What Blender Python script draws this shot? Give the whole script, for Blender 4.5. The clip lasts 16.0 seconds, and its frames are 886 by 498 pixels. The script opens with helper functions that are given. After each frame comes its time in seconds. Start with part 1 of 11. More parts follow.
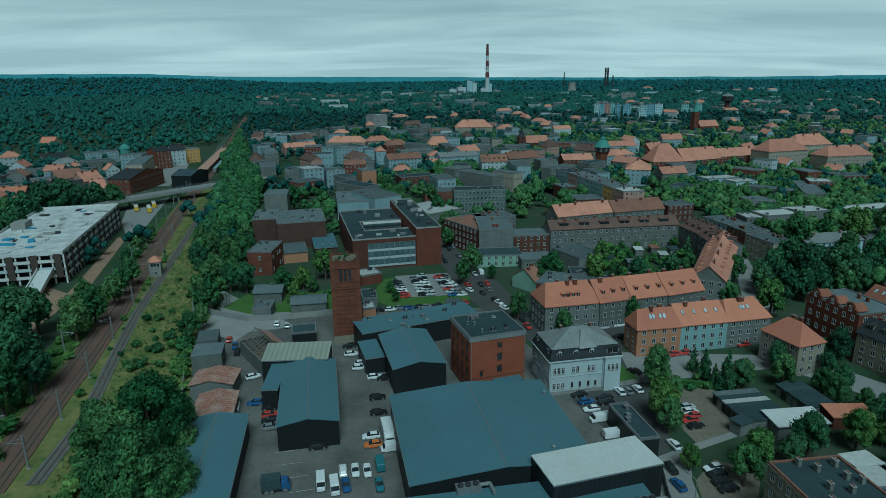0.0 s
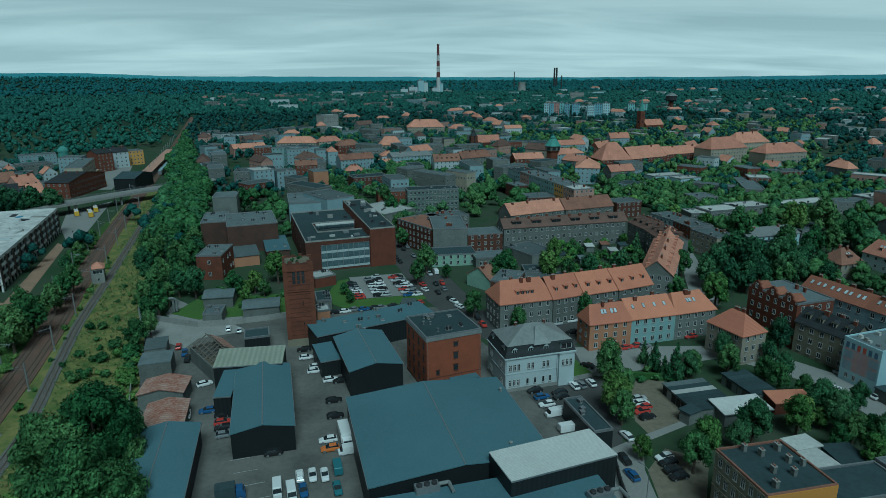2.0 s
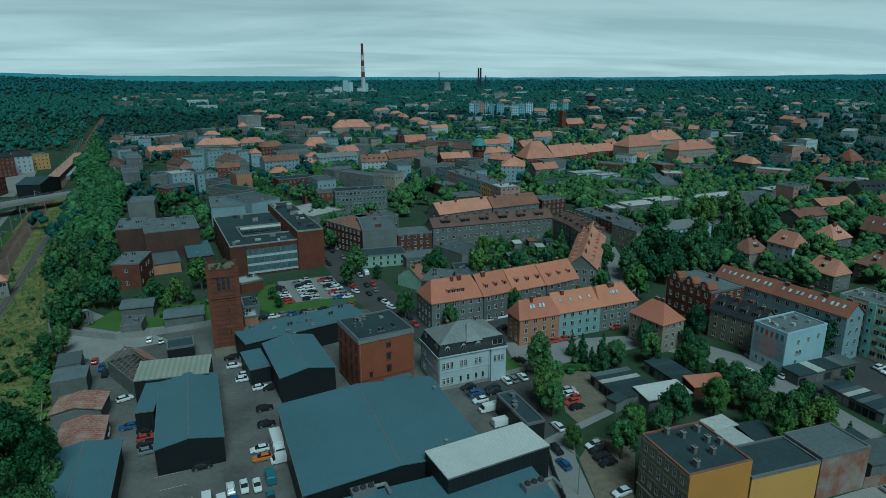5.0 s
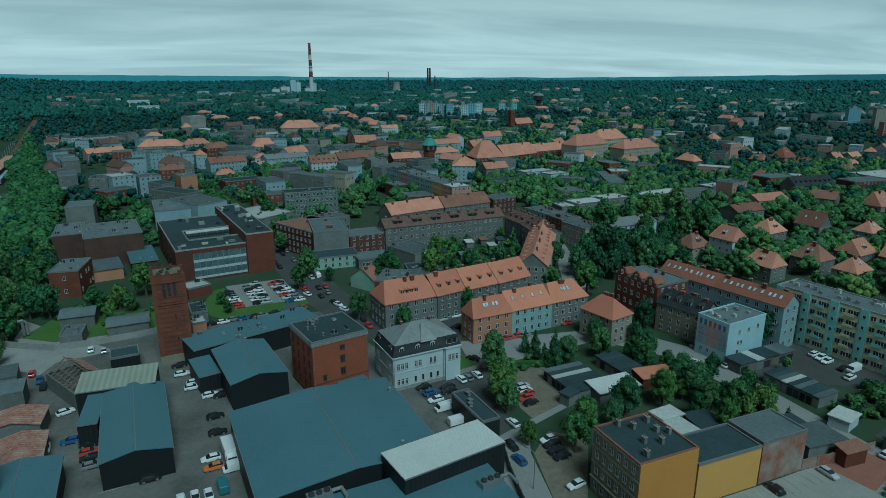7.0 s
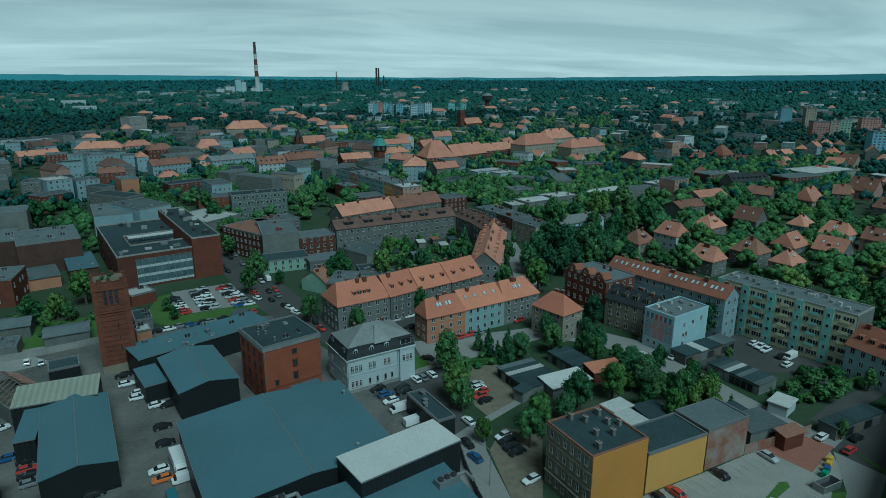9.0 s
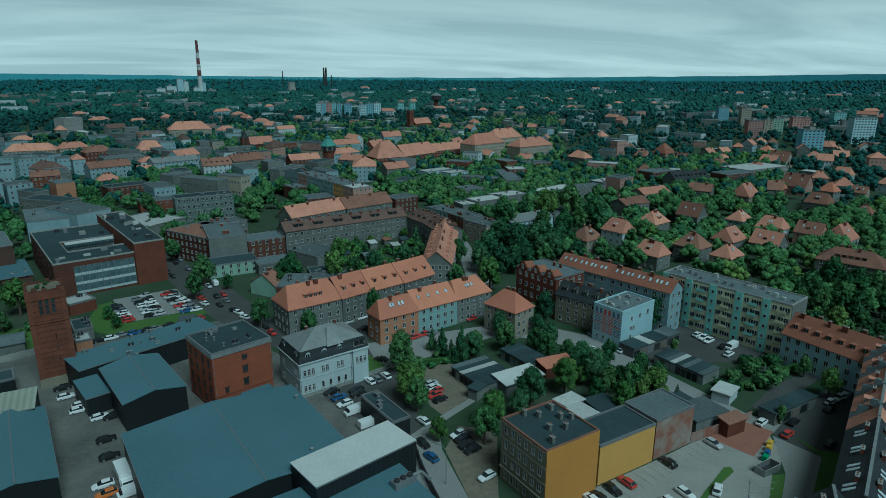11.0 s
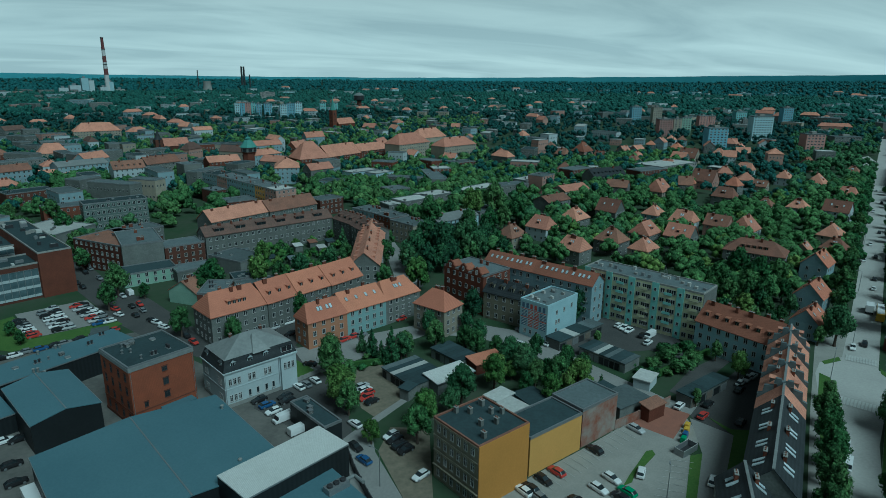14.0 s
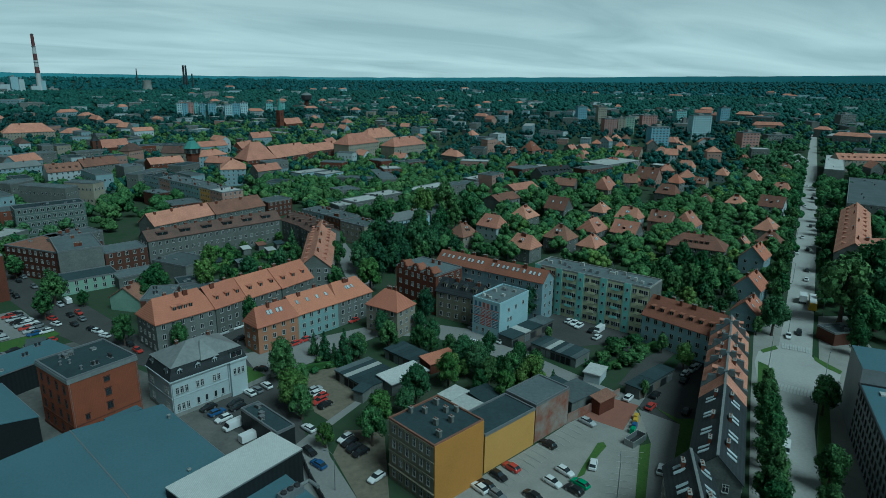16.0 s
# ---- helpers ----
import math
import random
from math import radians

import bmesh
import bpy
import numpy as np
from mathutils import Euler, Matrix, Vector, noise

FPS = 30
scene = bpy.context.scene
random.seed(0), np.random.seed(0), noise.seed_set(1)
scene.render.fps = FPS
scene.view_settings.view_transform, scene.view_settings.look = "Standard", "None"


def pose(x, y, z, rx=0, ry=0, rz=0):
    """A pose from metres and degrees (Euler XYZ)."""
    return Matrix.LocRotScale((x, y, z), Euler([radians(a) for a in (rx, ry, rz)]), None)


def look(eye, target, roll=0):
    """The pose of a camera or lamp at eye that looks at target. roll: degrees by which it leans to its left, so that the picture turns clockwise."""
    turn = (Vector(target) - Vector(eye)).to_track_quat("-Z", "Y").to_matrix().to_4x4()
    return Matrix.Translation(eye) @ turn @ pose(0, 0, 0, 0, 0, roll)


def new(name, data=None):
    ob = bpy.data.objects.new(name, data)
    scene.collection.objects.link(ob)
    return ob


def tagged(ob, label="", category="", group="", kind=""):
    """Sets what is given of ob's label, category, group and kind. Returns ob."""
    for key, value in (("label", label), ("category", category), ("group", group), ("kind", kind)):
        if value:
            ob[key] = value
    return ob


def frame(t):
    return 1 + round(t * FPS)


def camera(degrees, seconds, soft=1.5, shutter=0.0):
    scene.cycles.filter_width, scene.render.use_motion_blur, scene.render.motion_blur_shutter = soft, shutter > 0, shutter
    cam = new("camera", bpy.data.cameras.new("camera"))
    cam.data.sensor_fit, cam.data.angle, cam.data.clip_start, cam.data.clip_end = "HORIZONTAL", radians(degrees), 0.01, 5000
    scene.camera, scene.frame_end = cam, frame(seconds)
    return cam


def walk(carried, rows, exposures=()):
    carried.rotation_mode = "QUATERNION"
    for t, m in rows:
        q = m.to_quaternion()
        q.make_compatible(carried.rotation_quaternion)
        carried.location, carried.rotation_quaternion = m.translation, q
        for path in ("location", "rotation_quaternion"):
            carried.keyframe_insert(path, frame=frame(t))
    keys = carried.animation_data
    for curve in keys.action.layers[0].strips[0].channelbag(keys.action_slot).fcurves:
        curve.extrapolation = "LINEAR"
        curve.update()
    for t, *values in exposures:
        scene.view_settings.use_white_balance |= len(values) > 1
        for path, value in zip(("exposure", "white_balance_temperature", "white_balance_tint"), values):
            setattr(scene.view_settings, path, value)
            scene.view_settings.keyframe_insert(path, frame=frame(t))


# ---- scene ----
H = 80.0
cam = camera(71.0, 16.0, soft=0.65)
TURNS = [
    (0.0, 0.000, -15.708, -0.510),
    (2.0, 4.371, -15.757, -0.403),
    (4.0, 8.821, -15.790, -0.284),
    (6.0, 13.336, -15.808, -0.152),
    (8.0, 17.901, -15.813, -0.007),
    (10.0, 22.502, -15.806, 0.152),
    (12.0, 27.125, -15.788, 0.324),
    (14.0, 31.755, -15.762, 0.510),
    (16.0, 36.378, -15.729, 0.710),
]


def heading(yaw, pitch):
    a, b = radians(yaw), radians(pitch)
    return Vector((math.sin(a) * math.cos(b), math.cos(a) * math.cos(b), H + math.sin(b)))


walk(cam, [(t, look((0, 0, H), heading(yaw, pitch), roll)) for t, yaw, pitch, roll in TURNS],
     [(0.0, -1.08, 4550, -22.5), (16.0, -1.08, 4550, -22.5)])

# ---- sky and sun: a bright, thinly overcast day ----
SUN_ELEV, SUN_AZ = 52.0, 172.0
SKY_LOW, SKY_HIGH = 1.48, 0.22


def build_world():
    w = bpy.data.worlds.new("sky")
    scene.world = w
    w.use_nodes = True
    nt = w.node_tree
    nt.nodes.clear()
    out = nt.nodes.new("ShaderNodeOutputWorld")
    sky = nt.nodes.new("ShaderNodeTexSky")
    sky.sky_type = "NISHITA"
    sky.sun_disc = False
    sky.sun_elevation, sky.sun_rotation = radians(SUN_ELEV), radians(SUN_AZ)
    bg1 = nt.nodes.new("ShaderNodeBackground")
    bg1.inputs["Strength"].default_value = 0.08
    nt.links.new(sky.outputs[0], bg1.inputs["Color"])
    co = nt.nodes.new("ShaderNodeTexCoord")
    sep = nt.nodes.new("ShaderNodeSeparateXYZ")
    nt.links.new(co.outputs["Generated"], sep.inputs[0])
    # a thin cloud sheet: direction divided by its height, streaked by the wind
    def math_node(op, a, b):
        n = nt.nodes.new("ShaderNodeMath")
        n.operation = op
        for i, q in enumerate((a, b)):
            if isinstance(q, float):
                n.inputs[i].default_value = q
            else:
                nt.links.new(q, n.inputs[i])
        return n.outputs[0]

    up = math_node("MAXIMUM", sep.outputs["Z"], 0.0)
    low = math_node("ADD", up, 0.09)
    dv = nt.nodes.new("ShaderNodeVectorMath")
    dv.operation = "DIVIDE"
    cb = nt.nodes.new("ShaderNodeCombineXYZ")
    for i in range(3):
        nt.links.new(low, cb.inputs[i])
    nt.links.new(co.outputs["Generated"], dv.inputs[0])
    nt.links.new(cb.outputs[0], dv.inputs[1])
    mp = nt.nodes.new("ShaderNodeMapping")
    mp.inputs["Rotation"].default_value = (0, 0, radians(-14))
    mp.inputs["Scale"].default_value = (0.2, 0.45, 0.0)
    nt.links.new(dv.outputs[0], mp.inputs[0])
    ns = nt.nodes.new("ShaderNodeTexNoise")
    ns.inputs["Scale"].default_value = 1.6
    ns.inputs["Detail"].default_value = 6
    ns.inputs["Roughness"].default_value = 0.55
    ns.inputs["Distortion"].default_value = 0.6
    nt.links.new(mp.outputs[0], ns.inputs["Vector"])
    rp = nt.nodes.new("ShaderNodeValToRGB")
    rp.color_ramp.elements[0].position, rp.color_ramp.elements[1].position = 0.36, 0.64
    rp.color_ramp.elements[0].color = (0.69, 0.68, 0.63, 1)
    rp.color_ramp.elements[1].color = (0.98, 0.93, 0.83, 1)
    nt.links.new(ns.outputs[0], rp.inputs[0])
    # the sky overhead, out of view, is dimmed to cut the fill light
    dim = nt.nodes.new("ShaderNodeMapRange")
    dim.inputs[1].default_value, dim.inputs[2].default_value = 0.04, 0.32
    dim.inputs[3].default_value, dim.inputs[4].default_value = SKY_LOW, SKY_HIGH
    nt.links.new(up, dim.inputs[0])
    bg2 = nt.nodes.new("ShaderNodeBackground")
    nt.links.new(rp.outputs[0], bg2.inputs["Color"])
    nt.links.new(dim.outputs[0], bg2.inputs["Strength"])
    mix = nt.nodes.new("ShaderNodeMixShader")
    mix.inputs[0].default_value = 0.92
    nt.links.new(bg1.outputs[0], mix.inputs[1])
    nt.links.new(bg2.outputs[0], mix.inputs[2])
    nt.links.new(mix.outputs[0], out.inputs["Surface"])


build_world()
sun = new("sun", bpy.data.lights.new("sun", "SUN"))
sun.data.energy, sun.data.angle, sun.data.color = 4.9, radians(28), (1.0, 0.95, 0.86)
_a, _e = radians(SUN_AZ), radians(SUN_ELEV)
sun.matrix_world = look((0, 0, 0), (-math.sin(_a) * math.cos(_e), -math.cos(_a) * math.cos(_e), -math.sin(_e)))

# ---- materials ----
MATS = {}


def mat(name, base, other=None, rough=0.8, fine=3.0, coarse=0.25, bump=0.15, metal=0.0, vary=0.0, spec=0.35, wave=None, patch=0.5):
    """A procedural surface: two colours mixed by coarse stains and fine grain, with a little relief. vary: brightness that differs from thing to thing.
    wave: (count per metre, axis) for ribs or courses."""
    if name in MATS:
        return MATS[name]
    m = bpy.data.materials.new(name)
    MATS[name] = m
    m.use_nodes = True
    nt = m.node_tree
    b = nt.nodes["Principled BSDF"]
    other = other or tuple(c * 0.72 for c in base)
    co = nt.nodes.new("ShaderNodeTexCoord")
    n1 = nt.nodes.new("ShaderNodeTexNoise")
    n1.inputs["Scale"].default_value, n1.inputs["Detail"].default_value = coarse, 5
    n1.inputs["Roughness"].default_value = 0.62
    n2 = nt.nodes.new("ShaderNodeTexNoise")
    n2.inputs["Scale"].default_value, n2.inputs["Detail"].default_value = fine, 4
    for n in (n1, n2):
        nt.links.new(co.outputs["Object"], n.inputs["Vector"])
    r1 = nt.nodes.new("ShaderNodeMapRange")
    r1.inputs[1].default_value, r1.inputs[2].default_value = 0.36, 0.66
    nt.links.new(n1.outputs[0], r1.inputs[0])
    mul = nt.nodes.new("ShaderNodeMath")
    mul.operation = "MULTIPLY_ADD"
    mul.inputs[1].default_value = patch
    nt.links.new(r1.outputs[0], mul.inputs[0])
    r2 = nt.nodes.new("ShaderNodeMapRange")
    r2.inputs[1].default_value, r2.inputs[2].default_value = 0.3, 0.7
    r2.inputs[3].default_value, r2.inputs[4].default_value = 0.0, 1.0 - patch
    nt.links.new(n2.outputs[0], r2.inputs[0])
    nt.links.new(r2.outputs[0], mul.inputs[2])
    mx = nt.nodes.new("ShaderNodeMix")
    mx.data_type = "RGBA"
    mx.inputs[6].default_value = (*base, 1)
    mx.inputs[7].default_value = (*other, 1)
    nt.links.new(mul.outputs[0], mx.inputs[0])
    colour, height = mx.outputs[2], n2.outputs[0]
    if wave:
        wv = nt.nodes.new("ShaderNodeTexWave")
        wv.bands_direction = wave[1]
        wv.inputs["Scale"].default_value = wave[0] / 3.1416 * 0.5
        wv.inputs["Distortion"].default_value = 0.15
        nt.links.new(co.outputs["Object"], wv.inputs["Vector"])
        dk = nt.nodes.new("ShaderNodeMix")
        dk.data_type, dk.blend_type = "RGBA", "MULTIPLY"
        rr = nt.nodes.new("ShaderNodeMapRange")
        rr.inputs[3].default_value, rr.inputs[4].default_value = 0.78, 1.0
        nt.links.new(wv.outputs[1], rr.inputs[0])
        dk.inputs[0].default_value = 1.0
        nt.links.new(colour, dk.inputs[6])
        nt.links.new(rr.outputs[0], dk.inputs[7])
        colour, height = dk.outputs[2], wv.outputs[1]
    if vary:
        oi = nt.nodes.new("ShaderNodeObjectInfo")
        hs = nt.nodes.new("ShaderNodeHueSaturation")
        mr = nt.nodes.new("ShaderNodeMapRange")
        mr.inputs[3].default_value, mr.inputs[4].default_value = 1 - vary, 1 + vary
        nt.links.new(oi.outputs["Random"], mr.inputs[0])
        nt.links.new(mr.outputs[0], hs.inputs["Value"])
        mh = nt.nodes.new("ShaderNodeMapRange")
        mh.inputs[3].default_value, mh.inputs[4].default_value = 0.5 - vary * 0.02, 0.5 + vary * 0.02
        nt.links.new(oi.outputs["Random"], mh.inputs[0])
        nt.links.new(mh.outputs[0], hs.inputs["Hue"])
        nt.links.new(colour, hs.inputs["Color"])
        colour = hs.outputs[0]
    nt.links.new(colour, b.inputs["Base Color"])
    b.inputs["Roughness"].default_value = rough
    b.inputs["Metallic"].default_value = metal
    b.inputs["Specular IOR Level"].default_value = spec if spec > 0.4 else spec * 0.45
    if bump:
        bp = nt.nodes.new("ShaderNodeBump")
        bp.inputs["Strength"].default_value = bump
        bp.inputs["Distance"].default_value = 0.06
        nt.links.new(height, bp.inputs["Height"])
        nt.links.new(bp.outputs[0], b.inputs["Normal"])
    return m


def foliage(name, dark, light, vary=0.25, gap_shade=0.4):
    """Leaves: colour differs leaf by leaf and tree by tree, with the shade of gaps painted into it."""
    m = bpy.data.materials.new(name)
    MATS[name] = m
    m.use_nodes = True
    nt = m.node_tree
    b = nt.nodes["Principled BSDF"]
    ge = nt.nodes.new("ShaderNodeNewGeometry")
    mx = nt.nodes.new("ShaderNodeMix")
    mx.data_type = "RGBA"
    mx.inputs[6].default_value = (*dark, 1)
    mx.inputs[7].default_value = (*light, 1)
    ns = nt.nodes.new("ShaderNodeTexNoise")
    ns.inputs["Scale"].default_value, ns.inputs["Detail"].default_value = 0.11, 2
    nt.links.new(ge.outputs["Position"], ns.inputs["Vector"])
    nr = nt.nodes.new("ShaderNodeMapRange")
    nr.inputs[1].default_value, nr.inputs[2].default_value, nr.inputs[4].default_value = 0.34, 0.66, 0.6
    nt.links.new(ns.outputs[0], nr.inputs[0])
    ad = nt.nodes.new("ShaderNodeMath")
    ad.operation = "MULTIPLY_ADD"
    ad.inputs[1].default_value = 0.4
    nt.links.new(ge.outputs["Random Per Island"], ad.inputs[0])
    nt.links.new(nr.outputs[0], ad.inputs[2])
    nt.links.new(ad.outputs[0], mx.inputs[0])
    oi = nt.nodes.new("ShaderNodeObjectInfo")
    hs = nt.nodes.new("ShaderNodeHueSaturation")
    mr = nt.nodes.new("ShaderNodeMapRange")
    mr.inputs[3].default_value, mr.inputs[4].default_value = 1 - vary, 1 + vary * 1.2
    nt.links.new(oi.outputs["Random"], mr.inputs[0])
    nt.links.new(mr.outputs[0], hs.inputs["Value"])
    mh = nt.nodes.new("ShaderNodeMapRange")
    mh.inputs[3].default_value, mh.inputs[4].default_value = 0.52, 0.475
    nt.links.new(oi.outputs["Random"], mh.inputs[0])
    nt.links.new(mh.outputs[0], hs.inputs["Hue"])
    nt.links.new(mx.outputs[2], hs.inputs["Color"])
    # fine noise multiplies the shade between leaf sprays into the colour
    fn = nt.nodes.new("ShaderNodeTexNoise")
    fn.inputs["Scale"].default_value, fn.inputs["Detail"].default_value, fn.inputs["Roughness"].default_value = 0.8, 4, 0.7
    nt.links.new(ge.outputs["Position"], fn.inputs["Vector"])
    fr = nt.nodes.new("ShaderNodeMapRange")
    fr.inputs[1].default_value, fr.inputs[2].default_value, fr.inputs[3].default_value, fr.inputs[4].default_value = 0.36, 0.64, gap_shade, 1.9 - gap_shade
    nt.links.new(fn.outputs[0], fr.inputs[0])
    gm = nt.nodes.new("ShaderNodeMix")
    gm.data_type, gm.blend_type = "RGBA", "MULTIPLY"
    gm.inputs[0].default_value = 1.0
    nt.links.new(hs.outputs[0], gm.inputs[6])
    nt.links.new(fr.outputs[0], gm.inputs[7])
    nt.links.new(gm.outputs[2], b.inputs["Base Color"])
    bp = nt.nodes.new("ShaderNodeBump")
    bp.inputs["Strength"].default_value, bp.inputs["Distance"].default_value = 0.9, 0.9
    nt.links.new(fn.outputs[0], bp.inputs["Height"])
    nt.links.new(bp.outputs[0], b.inputs["Normal"])
    b.inputs["Roughness"].default_value = 0.6
    b.inputs["Specular IOR Level"].default_value = 0.08
    return m


mat("grass", (0.09, 0.145, 0.035), (0.05, 0.10, 0.025), 0.95, 1.6, 0.05, 0.3)
mat("dry_grass", (0.23, 0.20, 0.075), (0.045, 0.098, 0.022), 0.95, 0.9, 0.16, 0.3, patch=0.65)
mat("rough_grass", (0.07, 0.115, 0.026), (0.03, 0.06, 0.016), 0.95, 1.2, 0.12, 0.3)
mat("site_soil", (0.31, 0.20, 0.135), (0.19, 0.135, 0.10), 0.95, 0.8, 0.1, 0.3)
mat("town_ground", (0.055, 0.066, 0.046), (0.026, 0.056, 0.022), 0.95, 0.35, 0.03, 0.2, patch=0.7)
mat("asphalt", (0.082, 0.080, 0.077), (0.052, 0.052, 0.052), 0.9, 2.0, 0.08, 0.1)
mat("asphalt_light", (0.25, 0.245, 0.235), (0.19, 0.187, 0.18), 0.9, 1.5, 0.07, 0.1)
mat("asphalt_worn", (0.41, 0.40, 0.38), (0.31, 0.305, 0.29), 0.9, 1.5, 0.07, 0.1)
mat("yard_concrete", (0.163, 0.155, 0.142), (0.073, 0.073, 0.069), 0.9, 0.9, 0.07, 0.12, patch=0.7)
mat("peeling_wall", (0.21, 0.075, 0.045), (0.27, 0.255, 0.23), 0.9, 1.2, 0.22, 0.3, patch=0.85)
mat("bare_soil", (0.20, 0.17, 0.13), (0.10, 0.095, 0.07), 0.95, 0.8, 0.09, 0.3)
mat("paving", (0.30, 0.29, 0.265), (0.22, 0.215, 0.20), 0.9, 2.5, 0.2, 0.1)
mat("red_paving", (0.27, 0.12, 0.085), (0.20, 0.10, 0.075), 0.9, 2.5, 0.3, 0.1)
mat("ballast", (0.165, 0.092, 0.066), (0.085, 0.066, 0.056), 0.95, 2.5, 0.15, 0.4)
mat("ballast_grey", (0.16, 0.16, 0.155), (0.10, 0.10, 0.095), 0.95, 2.5, 0.15, 0.4)
mat("rail_steel", (0.24, 0.20, 0.17), (0.16, 0.12, 0.10), 0.45, 2, 0.4, 0.05, 0.7)
mat("sleeper", (0.13, 0.10, 0.08), None, 0.9, 3, 0.5)
mat("road_paint", (0.50, 0.50, 0.48), (0.30, 0.30, 0.29), 0.8, 2, 0.5, 0.0)
mat("roof_teal", (0.098, 0.162, 0.19), (0.074, 0.127, 0.153), 0.55, 2.2, 0.05, 0.05, 0.0, 0.05)
mat("roof_white", (0.62, 0.62, 0.60), (0.50, 0.50, 0.48), 0.6, 2.0, 0.15, 0.3, 0.0, 0, 0.35, (9.0, "X"))
mat("roof_ribbed", (0.33, 0.34, 0.28), (0.24, 0.26, 0.21), 0.6, 2.0, 0.15, 0.3, 0.0, 0, 0.35, (1.5, "X"))
mat("cladding_dark", (0.022, 0.026, 0.028), (0.016, 0.018, 0.020), 0.5, 2, 0.2, 0.1, 0.0, 0, 0.35, (2.0, "X"))
mat("rust_metal", (0.24, 0.075, 0.045), (0.44, 0.33, 0.28), 0.85, 1.6, 0.3, 0.3, 0.0, 0, 0.3, (2.2, "X"))
mat("felt_dark", (0.048, 0.07, 0.076), (0.03, 0.043, 0.048), 0.9, 1.2, 0.12, 0.1, 0.0, 0.2)
mat("felt_grey", (0.13, 0.152, 0.158), (0.075, 0.09, 0.095), 0.9, 1.2, 0.12, 0.1, 0.0, 0.25)
mat("felt_light", (0.47, 0.47, 0.45), (0.30, 0.30, 0.29), 0.85, 1.2, 0.12, 0.1, 0.0, 0.15)
mat("zinc_grey", (0.27, 0.28, 0.275), (0.19, 0.20, 0.20), 0.5, 1.2, 0.15, 0.1, 0.3, 0.05)
mat("slate_dark", (0.045, 0.05, 0.054), (0.024, 0.027, 0.03), 0.6, 3, 0.3, 0.2, 0, 0.1, 0.35, (3.0, "Y"))
mat("tile_orange", (0.52, 0.215, 0.135), (0.40, 0.165, 0.105), 0.8, 3, 0.18, 0.35, 0, 0.12, 0.3, (8.0, "X"))
mat("tile_faded", (0.58, 0.275, 0.19), (0.36, 0.17, 0.12), 0.85, 2.5, 0.2, 0.35, 0, 0.15, 0.3, (8.0, "X"))
mat("tile_dull", (0.30, 0.125, 0.08), (0.20, 0.09, 0.06), 0.85, 2.5, 0.2, 0.35, 0, 0.1, 0.3, (8.0, "X"))
mat("tile_old", (0.175, 0.10, 0.08), (0.085, 0.065, 0.058), 0.85, 2.5, 0.25, 0.35, 0, 0.15, 0.3, (8.0, "X"))
mat("panel_slate", (0.13, 0.165, 0.155), (0.085, 0.11, 0.105), 0.85, 2.0, 0.2, 0.1, 0, 0.05)
mat("tile_brown", (0.30, 0.145, 0.10), (0.15, 0.09, 0.07), 0.85, 2.5, 0.2, 0.35, 0, 0.2, 0.3, (8.0, "X"))
mat("brick_orange", (0.30, 0.098, 0.052), (0.20, 0.072, 0.042), 0.9, 5, 0.3, 0.25, 0, 0.05, 0.3, (9.0, "Z"))
mat("brick_red", (0.175, 0.064, 0.04), (0.105, 0.044, 0.031), 0.9, 5, 0.22, 0.25, 0, 0.12, 0.3, (9.0, "Z"))
mat("brick_weathered", (0.195, 0.074, 0.044), (0.085, 0.04, 0.03), 0.9, 4, 0.28, 0.25, 0, 0.05, 0.3, (9.0, "Z"))
mat("brick_brown", (0.115, 0.066, 0.05), (0.06, 0.042, 0.036), 0.9, 4, 0.2, 0.25, 0, 0.12, 0.3, (9.0, "Z"))
mat("brick_dark", (0.125, 0.052, 0.036), (0.07, 0.036, 0.028), 0.9, 4, 0.2, 0.25, 0, 0.12, 0.3, (9.0, "Z"))
mat("plaster_grey", (0.17, 0.178, 0.168), (0.10, 0.105, 0.10), 0.9, 2.5, 0.22, 0.15, 0, 0.18)
mat("plaster_beige", (0.34, 0.305, 0.24), (0.23, 0.21, 0.17), 0.9, 2.5, 0.22, 0.15, 0, 0.18)
mat("plaster_white", (0.44, 0.485, 0.50), (0.35, 0.395, 0.41), 0.85, 2.5, 0.18, 0.1, 0, 0.05)
mat("plaster_blue", (0.27, 0.35, 0.38), (0.19, 0.26, 0.29), 0.9, 2.5, 0.2, 0.1, 0, 0.08)
mat("plaster_paleblue", (0.37, 0.49, 0.53), (0.29, 0.40, 0.44), 0.9, 2.5, 0.2, 0.1, 0, 0.05)
mat("plaster_turq", (0.23, 0.33, 0.33), (0.18, 0.27, 0.27), 0.9, 2.5, 0.2, 0.1, 0, 0.08)
mat("plaster_yellow", (0.44, 0.215, 0.05), (0.36, 0.18, 0.042), 0.9, 2.5, 0.12, 0.1)
mat("plaster_cream", (0.53, 0.30, 0.085), (0.45, 0.26, 0.072), 0.9, 2.5, 0.15, 0.1)
mat("plaster_green", (0.27, 0.38, 0.30), (0.20, 0.30, 0.24), 0.9, 2.5, 0.2, 0.1, 0, 0.1)
mat("plaster_pink", (0.36, 0.22, 0.18), (0.27, 0.17, 0.14), 0.9, 2.5, 0.2, 0.1, 0, 0.12)
mat("plaster_orange", (0.37, 0.19, 0.115), (0.29, 0.15, 0.09), 0.9, 2.5, 0.2, 0.1, 0, 0.08)
mat("stucco_stone", (0.24, 0.22, 0.16), (0.15, 0.14, 0.11), 0.9, 3, 0.3, 0.2)
mat("concrete", (0.29, 0.285, 0.27), (0.19, 0.19, 0.18), 0.85, 1.6, 0.12, 0.1, 0, 0.06)
